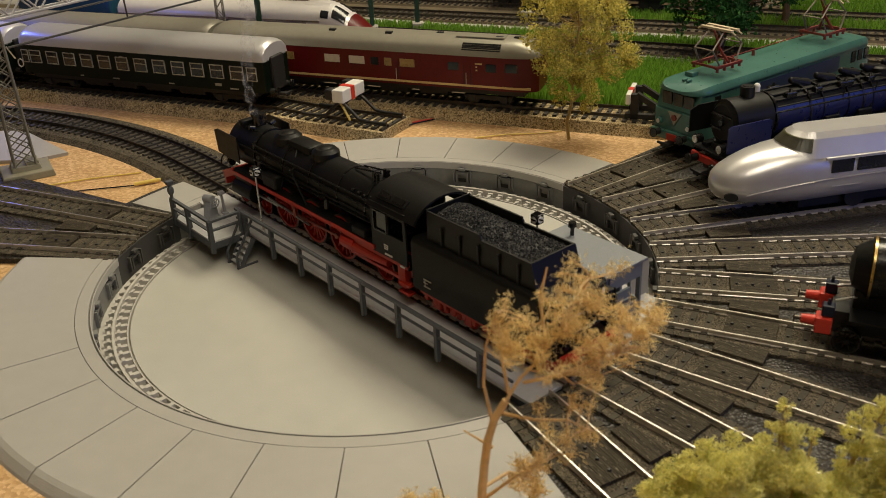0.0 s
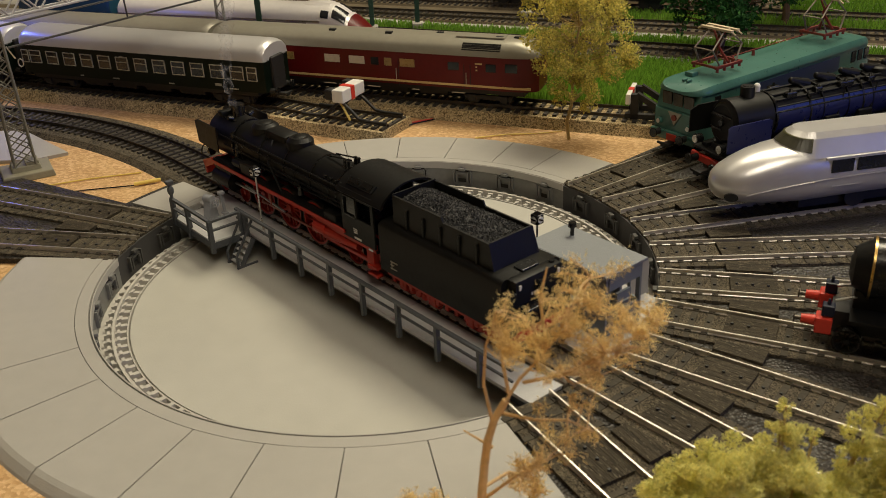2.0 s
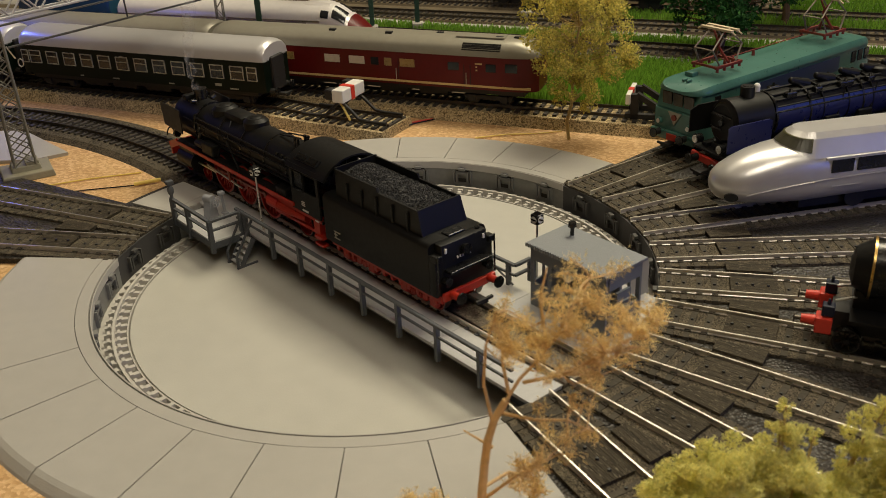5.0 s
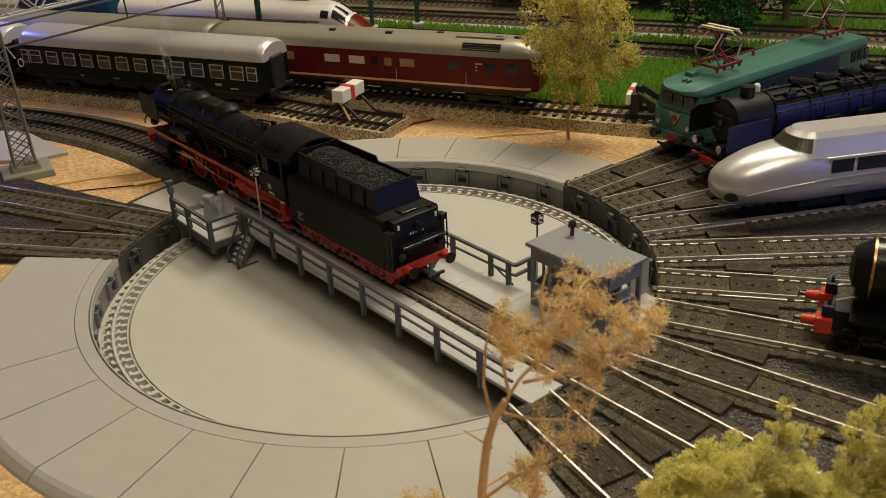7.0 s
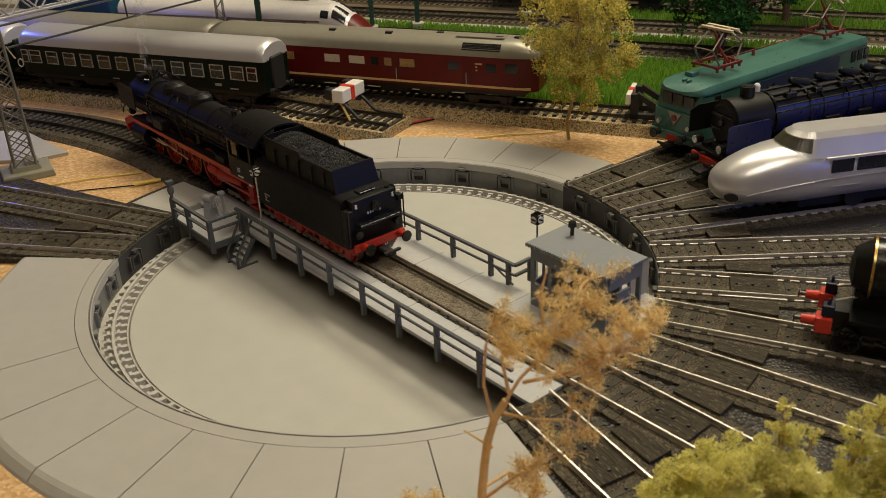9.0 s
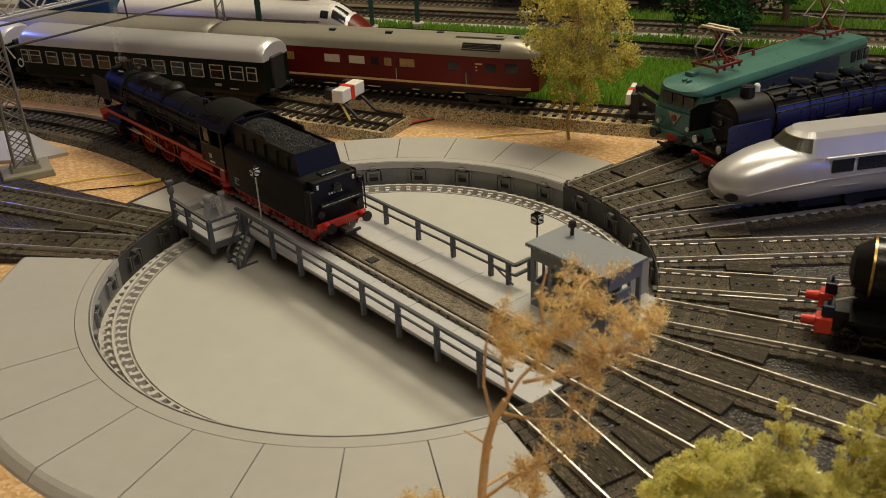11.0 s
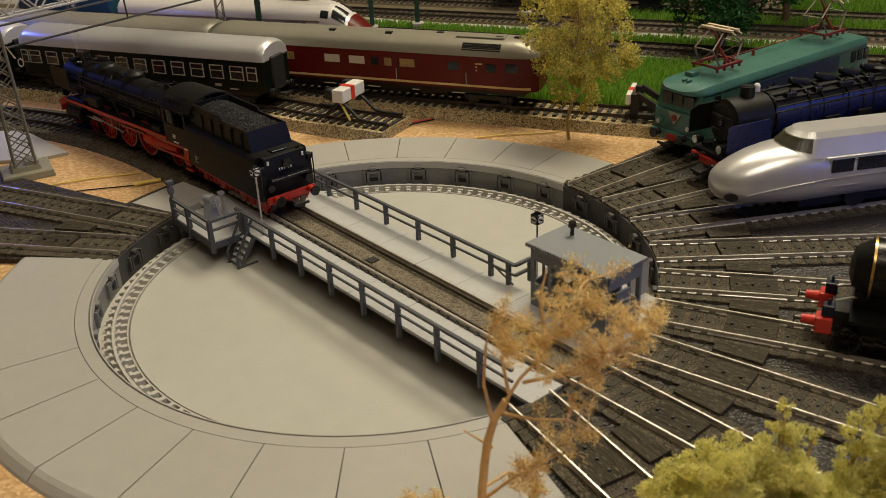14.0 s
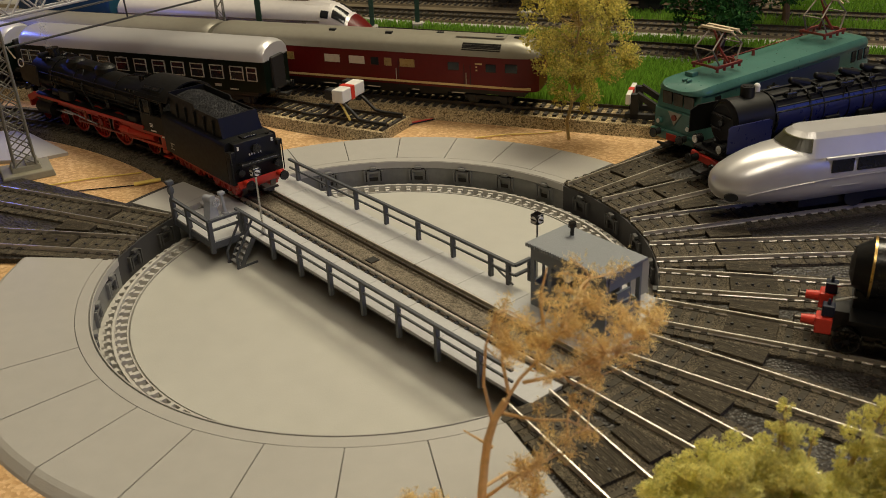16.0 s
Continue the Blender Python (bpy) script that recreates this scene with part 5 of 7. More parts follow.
def rail_zeppelin():
    e = thing("propeller_railcar", rz(10.2) @ Matrix.Translation((0.1696, 0, RAIL)), "streamlined silver railcar with rounded nose", "railcar")
    secs = []
    def sec(x, w, z0, z1, roof):
        out = []
        for i in range(40):
            a = 2 * math.pi * i / 40
            c, s = math.cos(a), math.sin(a)
            p = 0.95 - 0.40 * min(1, x / 0.045)
            y = w * abs(c) ** p * (1 if c >= 0 else -1)
            zz = (z0 + z1) / 2 + (z1 - z0) / 2 * abs(s) ** (0.95 - 0.25 * min(1, x / 0.045)) * (1 if s >= 0 else -1)
            if s > 0:
                y *= 1 - roof * s * s
            out.append((x, y, zz))
        return out
    prof = [(0.0000, 0.0010, 0.0172, 0.0190), (0.0010, 0.0050, 0.0132, 0.0222), (0.0032, 0.0085, 0.0105, 0.0248), (0.0075, 0.0116, 0.0086, 0.0275), (0.0140, 0.0140, 0.0074, 0.0302),
            (0.0220, 0.0156, 0.0068, 0.0328), (0.0320, 0.0166, 0.0064, 0.0348), (0.0440, 0.0170, 0.0062, 0.0358), (0.080, 0.0170, 0.0070, 0.0360), (0.200, 0.0170, 0.0070, 0.0360), (0.235, 0.0168, 0.0070, 0.036)]
    bm = NEW()
    loft(bm, [sec(x, w, z0, z1, 0.10 + 0.10 * min(1, x / 0.06)) for x, w, z0, z1 in prof])
    part("body", bm, "silver", e, smooth=True)
    # raised roof deck with a rounded front and wrap-around windscreen
    def cab(a, t, out=0.0):
        c, s = math.cos(a), math.sin(a)
        lo = (0.0480 - (0.0155 + out) * c, (0.0152 + out) * s, 0.0340 - 0.0035 * s * s)
        hi = (0.0500 - (0.0098 + out) * c, (0.0092 + out) * s, 0.0412)
        return tuple(p + (q - p) * t for p, q in zip(lo, hi))
    angles = [radians(-90 + 7.5 * i) for i in range(25)]
    low = [cab(a, 0.0) for a in angles]
    high = [cab(a, 0.80) for a in angles]
    cap = [(0.0500 + (x - 0.0500) * 0.80, y * 0.85, 0.0417) for x, y, z in [cab(a, 1.0) for a in angles]]
    rings = [[(0.235, r[0][1], r[0][2])] + r + [(0.235, r[-1][1], r[-1][2])] for r in (low, high, cap)]
    bm = NEW()
    loft(bm, rings)
    part("roof_deck", bm, "silver", e)
    bm = NEW()
    glass_angles = [radians(-74 + 148 * i / 20) for i in range(21)]
    loft(bm, [[cab(a, 0.25, 0.0004), cab(a, 0.78, 0.0004), cab(a, 0.78, -0.0004), cab(a, 0.25, -0.0004)] for a in glass_angles])
    part("windscreen", bm, "smokedglass", e, smooth=False)
    bm = NEW()
    loft(bm, [[cab(a, 0.77, 0.0006), cab(a, 0.82, 0.0006), cab(a, 0.82, -0.0004), cab(a, 0.77, -0.0004)] for a in glass_angles])
    for a0 in (-75.5, 73.0):
        loft(bm, [[cab(radians(a0 + d), t, o) for t, o in ((0.25, 0.0006), (0.82, 0.0006), (0.82, -0.0004), (0.25, -0.0004))] for d in (0, 2.5)])
    part("windscreen_frame", bm, "smokedframe", e)
    for sy in (-1, 1):
        for i in range(7):
            bm = NEW()
            x0 = 0.0545 + (0.0 if i == 0 else -0.0065 + 0.0205 * i)
            box(bm, (x0 + (0.0095 if i else 0.0060), sy * 0.0170, 0.0270), (0.0190 if i else 0.0118, 0.0008, 0.0078), bevel=0.0002)
            part("window", bm, "glass", e)
        bm = NEW()
        box(bm, (0.140, sy * 0.0170, 0.0308), (0.178, 0.0016, 0.0012))
        part("window_canopy", bm, "silver", e)
        # crease that rises from the nose lamp, and the lamp set into the nose
        bm = NEW()
        run = [(0.0125, 0.0141, 0.0150), (0.0180, 0.0154, 0.0163), (0.0260, 0.0164, 0.0176), (0.0380, 0.0171, 0.0190), (0.0520, 0.0173, 0.0200), (0.0700, 0.0173, 0.0205), (0.225, 0.0173, 0.0208)]
        for p, q in zip(run, run[1:]):
            rod(bm, (p[0], sy * p[1], p[2]), (q[0], sy * q[1], q[2]), 0.00035, seg=6)
        rod(bm, (0.056, sy * 0.0172, 0.0160), (0.072, sy * 0.0172, 0.0160), 0.0003, seg=6)
        part("moulding", bm, "silver", e)
        bm = NEW()
        loft(bm, [[(0.0062 + 0.0030 * math.cos(t) - d * 0.4, sy * (0.0104 + 0.0016 * math.cos(t) + d), 0.0136 + 0.0021 * math.sin(t)) for t in [math.tau * k / 16 for k in range(16)]] for d in (-0.0010, 0.0008)])
        part("nose_lamp", bm, "glass", e)
        for x in (0.075, 0.205):
            bm = NEW()
            rod(bm, (x, sy * 0.0078, 0.0060), (x, sy * 0.0102, 0.0060), 0.0060, seg=20)
            part("wheel", bm, "underframe", e)
    bm = NEW()
    box(bm, (0.13, 0, 0.005), (0.17, 0.016, 0.006))
    part("underframe", bm, "underframe", e)


def pantograph(parent, x, h):
    bm = NEW()
    for sy in (-1, 1):
        box(bm, (x, sy * 0.0085, 0.0445), (0.026, 0.0014, 0.0014))
        for dx in (-0.011, -0.004, 0.004, 0.011):
            rod(bm, (x + dx, sy * 0.0085, 0.0420), (x + dx, sy * 0.0085, 0.0445), 0.0010, 0.0008, 8)
    for dx in (-0.012, 0.012):
        box(bm, (x + dx, 0, 0.0447), (0.0012, 0.018, 0.0012))
    p = part("pantograph_base", bm, "pantored", parent, "brown-red pantograph base with insulators")
    for sx in (-1, 1):
        bars = []
        for sy in (-1, 1):
            bars.append(((x + sx * 0.008, sy * 0.0075, 0.0452), (x + sx * 0.0145, sy * 0.0065, 0.0452 + h * 0.5), 0.00060))
            bars.append(((x + sx * 0.0145, sy * 0.0065, 0.0452 + h * 0.5), (x + sx * 0.002, sy * 0.0050, 0.0452 + h), 0.00050))
        bars.append(((x + sx * 0.0145, -0.0065, 0.0452 + h * 0.5), (x + sx * 0.0145, 0.0065, 0.0452 + h * 0.5), 0.0004))
        bars.append(((x + sx * 0.008, 0.0075, 0.0452), (x + sx * 0.0145, -0.0065, 0.0452 + h * 0.5), 0.0003))
        for a, b, r in bars:
            bm = NEW()
            rod(bm, a, b, r, seg=6)
            part("arm", bm, "panto", p)
    for sy in (-1, 1):
        bm = NEW()
        rod(bm, (x + 0.004, sy * 0.0045, 0.0452), (x - 0.001, sy * -0.0010, 0.0452 + h * 0.55), 0.0009, 0.0008, 6)
        rod(bm, (x - 0.001, sy * -0.0010, 0.0452 + h * 0.55), (x, sy * 0.0050, 0.0452 + h), 0.0008, 0.0006, 6)
        part("centre_leg", bm, "pantored", p)
    bm = NEW()
    for dx in (-0.003, 0.003):
        box(bm, (x + dx, 0, 0.0456 + h), (0.0026, 0.0220, 0.0012))
        for sy in (-1, 1):
            rod(bm, (x + dx, sy * 0.010, 0.0456 + h), (x + dx, sy * 0.0135, 0.0440 + h), 0.0005, seg=6)
    for sy in (-0.006, 0.006):
        box(bm, (x, sy, 0.0456 + h), (0.007, 0.001, 0.0008))
    part("contact_shoe", bm, "shoe", p, "pale contact strips")


M["panto"] = mat("dull_grey_metal", (0.24, 0.20, 0.16), 0.45, 0.5, vary=0.2)
M["shoe"] = mat("pale_contact_strip", (0.55, 0.46, 0.32), 0.5, 0.2)


def electric_locomotive():
    e = thing("electric_locomotive", rz(35.4) @ Matrix.Translation((0.2105, 0, RAIL)) @ Matrix.Diagonal((0.915, 1.0, 1.06, 1.0)), "teal green electric locomotive with two raised pantographs", "locomotive")
    w, L = 0.0165, 0.190
    sec = [(0.0000, 0.93, 0.0090, 0.0225), (0.0020, 0.98, 0.0085, 0.0232), (0.0045, 1.0, 0.0085, 0.0240), (L - 0.0045, 1.0, 0.0085, 0.0240), (L - 0.002, 0.98, 0.0085, 0.0232), (L, 0.93, 0.0090, 0.0225)]
    bm = NEW()
    loft(bm, [[(x, -w * k, z0), (x, w * k, z0), (x, w * k, z1), (x, -w * k, z1)] for x, k, z0, z1 in sec])
    part("lower_body", bm, "teal", e, smooth=True)
    bm = NEW()
    up = [(0.0030, 0.92), (0.0070, 0.97), (0.0100, 0.985), (L - 0.0100, 0.985), (L - 0.007, 0.97), (L - 0.003, 0.92)]
    loft(bm, [[(x + (0 if 0.02 < x < L - 0.02 else (-0.002 if x < 0.02 else 0.002) * (1 if j < 2 else -0.6)), y * w * k, z) for j, (y, z) in enumerate(((-1, 0.0235), (1, 0.0235), (0.985, 0.0345), (-0.985, 0.0345)))] for x, k in up])
    part("upper_body", bm, "teal", e, smooth=True)
    bm = NEW()
    rs = [(-0.0015, 0.55, 0.0348), (0.0010, 0.80, 0.0360), (0.0060, 0.97, 0.0378), (0.0140, 1.0, 0.0388), (L - 0.014, 1.0, 0.0388), (L - 0.006, 0.97, 0.0378), (L - 0.001, 0.80, 0.0360), (L + 0.0015, 0.55, 0.0348)]
    loft(bm, [[(x, -w * 1.03 * k, 0.0340), (x, w * 1.03 * k, 0.0340), (x, w * 1.03 * k, 0.0352), (x, w * 0.90 * k, (z + 0.0352) / 2 + 0.0012), (x, w * 0.45 * k, z + 0.0006), (x, -w * 0.45 * k, z + 0.0006), (x, -w * 0.90 * k, (z + 0.0352) / 2 + 0.0012), (x, -w * 1.03 * k, 0.0352)] for x, k, z in rs])
    part("roof", bm, "teal", e, smooth=True)
    for y in (-0.0080, 0.0, 0.0080):
        bm = NEW()
        box(bm, (0.0017, y, 0.0292), (0.0010, 0.0070, 0.0072), Matrix.Translation((0.0017, 0, 0.0292)) @ Matrix.Rotation(radians(-6), 4, "Y") @ Matrix.Translation((-0.0017, 0, -0.0292)), bevel=0.0002)
        part("windscreen", bm, "cabglass", e)
    for sy in (-1, 1):
        bm = NEW()
        box(bm, (0.095, sy * 0.01655, 0.0275), (0.110, 0.0005, 0.0090))
        part("grille_band", bm, "tealdark", e, "dark blue side band")
        for x in (0.018, 0.168, 0.176, 0.184):
            bm = NEW()
            box(bm, (x, sy * 0.0163, 0.0285), (0.0056, 0.0008, 0.0068), bevel=0.0002)
            part("cab_window", bm, "glass", e)
        bm = NEW()
        rod(bm, (-0.0006, sy * 0.0110, 0.0158), (-0.0024, sy * 0.0110, 0.0158), 0.0020, 0.0018, 14)
        lamp = part("headlamp", bm, "teal", e, smooth=True)
        bm = NEW()
        rod(bm, (-0.0022, sy * 0.0110, 0.0158), (-0.0028, sy * 0.0110, 0.0158), 0.0014, 0.0012, 12)
        part("lens", bm, "steel", lamp)
    bm = NEW()
    loft(bm, [[(-0.0002 - dx, -0.0050, 0.0225), (-0.0002 - dx, 0.0050, 0.0225), (-0.0004 - dx, 0.0, 0.0150)] for dx in (0, 0.0008)])
    part("front_shield", bm, "greyroof", e, "pale grey triangular crest")
    bm = NEW()
    rod(bm, (-0.001, 0, 0.0195), (-0.0018, 0, 0.0195), 0.0018, seg=12)
    part("badge", bm, "pantored", e)
    bm = NEW()
    box(bm, (-0.0010, 0, 0.0088), (0.0030, 0.0330, 0.0050), bevel=0.0006)
    part("buffer_beam", bm, "teal", e)
    buffers(e, -0.002, -1, "underframe", z=0.0100, y=0.0098)
    bm = NEW()
    box(bm, (-0.0028, 0, 0.0085), (0.0010, 0.0070, 0.0036))
    part("coupling_plate", bm, "red", e)
    bm = NEW()
    box(bm, (L / 2, 0, 0.0062), (L * 0.92, 0.0260, 0.0060), bevel=0.001)
    part("underframe", bm, "underframe", e)
    for x in (0.030, 0.055, 0.135, 0.160):
        for sy in (-1, 1):
            bm = NEW()
            rod(bm, (x, sy * 0.0078, 0.0070), (x, sy * 0.0102, 0.0070), 0.0070, seg=20)
            part("wheel", bm, "underframe", e)
    pantograph(e, 0.037, 0.0180)
    pantograph(e, 0.153, 0.0190)
    for x in (0.054, 0.058, 0.062, 0.084):
        bm = NEW()
        rod(bm, (x, 0.006, 0.0388), (x, 0.006, 0.0425), 0.0012, 0.0009, 8)
        part("insulator", bm, "pantored", e)
    bm = NEW()
    rod(bm, (0.050, 0.006, 0.0428), (0.140, 0.006, 0.0428), 0.0003, seg=5)
    part("roof_cable", bm, "pantored", e)
    bm = NEW()
    box(bm, (0.0180, 0.004, 0.0405), (0.006, 0.006, 0.0026), bevel=0.0006)
    part("roof_box", bm, "teal", e)
    bm = NEW()
    rod(bm, (0.006, 0.001, 0.0393), (0.010, 0.001, 0.0396), 0.0007)
    rod(bm, (0.006, -0.002, 0.0393), (0.010, -0.002, 0.0396), 0.0007)
    part("horn", bm, "teal", e)


def blue_locomotive():
    e = thing("blue_steam_locomotive", rz(22.8) @ Matrix.Translation((0.1930, 0, RAIL)) @ Matrix.Diagonal((1.0, 1.0, 1.10, 1.0)), "deep blue and black steam locomotive with red buffer beam", "locomotive")
    bm = NEW()
    tube(bm, 0.010, 0.180, 0.0290, 0.0110)
    part("boiler", bm, "black", e, smooth=True)
    for sy in (-1, 1):
        bm = NEW()
        arc = [radians(-48 + 80 * i / 8) for i in range(9)]
        ring = [(0.0119 * math.cos(a), 0.0290 + 0.0119 * math.sin(a)) for a in arc] + [(0.0108 * math.cos(a), 0.0290 + 0.0108 * math.sin(a)) for a in arc[::-1]]
        loft(bm, [[(x, sy * y, z) for y, z in ring] for x in (0.036, 0.180)])
        part("side_casing", bm, "blueloco", e, "deep blue boiler casing", smooth=True)
        for k in range(5):
            bm = NEW()
            x = 0.050 + 0.024 * k
            box(bm, (x, sy * 0.0118, 0.0235), (0.0100, 0.0030, 0.0046), bevel=0.0006)
            rod(bm, (x + 0.004, sy * 0.0118, 0.0250), (x + 0.009, sy * 0.0100, 0.0375), 0.0005, seg=6)
            part("pipework", bm, "black", e)
    bm = NEW()
    tube(bm, 0.0095, 0.034, 0.0290, 0.0117)
    tube(bm, 0.0080, 0.0096, 0.0290, 0.0088, 0.0104)
    part("smokebox", bm, "black", e, smooth=True)
    for sy in (-1, 1):
        bm = NEW()
        vs = [(-0.001, 0.0215), (0.026, 0.0215), (0.026, 0.0335), (0.022, 0.0350), (0.004, 0.0350), (-0.001, 0.0330)] if sy > 0 else [(-0.001, 0.0190), (0.028, 0.0190), (0.028, 0.0315), (0.026, 0.0325), (0.001, 0.0325), (-0.001, 0.0315)]
        loft(bm, [[(x, sy * 0.0163, z) for x, z in vs], [(x, sy * 0.0156, z) for x, z in vs]])
        part("smoke_deflector", bm, "black" if sy > 0 else "blueloco", e)
        bm = NEW()
        box(bm, (0.110, sy * 0.0135, 0.0190), (0.150, 0.0065, 0.0040), bevel=0.0005)
        part("running_board", bm, "black", e)
        for x in (0.050, 0.075, 0.100):
            wheel(e, x, sy * 0.0095, 0.0112, "underframe", 12, "darkrail", "driving_wheel")
        for x in (0.012, 0.030):
            wheel(e, x, sy * 0.0090, 0.0058, "red", 10, "darkrail", "leading_wheel")
        bm = NEW()
        tube(bm, 0.013, 0.031, 0.0115, 0.0046, y=sy * 0.0130, seg=18)
        part("cylinder", bm, "black", e, smooth=True)
        bm = NEW()
        rod(bm, (-0.001, sy * 0.0100, 0.0195), (0.003, sy * 0.0100, 0.0195), 0.0026, 0.0022, 16)
        lamp = part("headlamp", bm, "blackgloss", e, smooth=True)
        bm = NEW()
        rod(bm, (-0.0016, sy * 0.0100, 0.0195), (-0.0009, sy * 0.0100, 0.0195), 0.0020, seg=14)
        part("lens", bm, "steel", lamp)
    for x, r, h, m in ((0.0230, 0.0040, 0.0455, "black"), (0.118, 0.0062, 0.0420, "black")):
        bm = NEW()
        rod(bm, (x, 0, 0.036), (x, 0, h), r, r * 0.95, 18)
        rod(bm, (x, 0, h), (x, 0, h + 0.0004), r * 0.7, r * 0.6, 18)
        part("chimney" if x < 0.05 else "dome", bm, m, e, smooth=True)
    for sy in (-1, 1):
        for y, z, r in ((0.0045, 0.0398, 0.0006), (0.0075, 0.0378, 0.0005), (0.0098, 0.0350, 0.0006)):
            bm = NEW()
            rod(bm, (0.036, sy * y, z), (0.176, sy * y, z), r, seg=6)
            part("pipe", bm, "black", e)
        for x, w in ((0.047, 0.007), (0.066, 0.005), (0.086, 0.010), (0.104, 0.005), (0.136, 0.008), (0.157, 0.006)):
            bm = NEW()
            box(bm, (x, sy * 0.0066, 0.0392), (w, 0.0034, 0.0030), bevel=0.0006)
            rod(bm, (x, sy * 0.0066, 0.0392), (x, sy * 0.0066, 0.0420), 0.0010, 0.0008, 8)
            part("fitting", bm, "blackgloss", e)
    for x in (0.0345, 0.058, 0.096, 0.128, 0.150):
        bm = NEW()
        tube(bm, x, x + 0.0012, 0.0290, 0.0122)
        part("boiler_band", bm, "blackgloss", e, smooth=True)
    bm = NEW()
    rod(bm, (0.0074, -0.0075, 0.0330), (0.0074, 0.0075, 0.0330), 0.0004, seg=6)
    rod(bm, (0.0066, 0, 0.0290), (0.0082, 0, 0.0290), 0.0016, 0.0020, 10)
    for z in (0.0255, 0.0325):
        box(bm, (0.0077, 0.0045, z), (0.0008, 0.0090, 0.0010))
    part("door_fitting", bm, "blackgloss", e)
    bm = NEW()
    rod(bm, (0.033, 0.0040, 0.038), (0.033, 0.0040, 0.0425), 0.0020, 0.0018, 12)
    ball(bm, (0.033, 0.0040, 0.0428), 0.0018)
    part("bell", bm, "white", e, smooth=True)
    for x in (0.060, 0.078, 0.096, 0.112, 0.128):
        bm = NEW()
        rod(bm, (x - 0.0050, 0.0022, 0.0432), (x + 0.0060, 0.0022, 0.0392), 0.0016, 0.0036, 14)
        ball(bm, (x - 0.0050, 0.0022, 0.0432), 0.0017)
        box(bm, (x + 0.0030, 0.0022, 0.0392), (0.0060, 0.0060, 0.0040), bevel=0.0010)
        rod(bm, (x + 0.002, 0.004, 0.0380), (x + 0.002, 0.010, 0.0300), 0.0005, seg=6)
        rod(bm, (x - 0.003, -0.004, 0.0380), (x - 0.003, -0.010, 0.0300), 0.0005, seg=6)
        part("sand_dome", bm, "black", e)
        bm = NEW()
        tube(bm, x + 0.0075, x + 0.0083, 0.0290, 0.0122)
        part("boiler_band", bm, "black", e, smooth=True)
    for sy in (-1, 1):
        bm = NEW()
        rod(bm, (0.034, sy * 0.0114, 0.0330), (0.175, sy * 0.0114, 0.0330), 0.0005, seg=6)
        part("hand_rail", bm, "blackgloss", e)
    bm = NEW()
    box(bm, (0.0025, 0, 0.0095), (0.0024, 0.0320, 0.0040), bevel=0.0005)
    part("buffer_beam", bm, "brightred", e, "red buffer beam")
    bm = NEW()
    box(bm, (0.0130, 0, 0.0142), (0.0220, 0.0300, 0.0012), bevel=0.0002)
    for y in (-0.010, 0.0, 0.010):
        box(bm, (0.0085, y, 0.0155), (0.0060, 0.0050, 0.0022), bevel=0.0005)
    part("front_deck", bm, "black", e)
    buffers(e, 0.001, -1, "black", z=0.0098)
    bm = NEW()
    box(bm, (0.100, 0, 0.0130), (0.185, 0.0130, 0.0090))
    part("main_frame", bm, "underframe", e)
    bm = NEW()
    box(bm, (0.190, 0, 0.0300), (0.030, 0.0320, 0.0280), bevel=0.002)
    part("cab", bm, "blueloco", e)


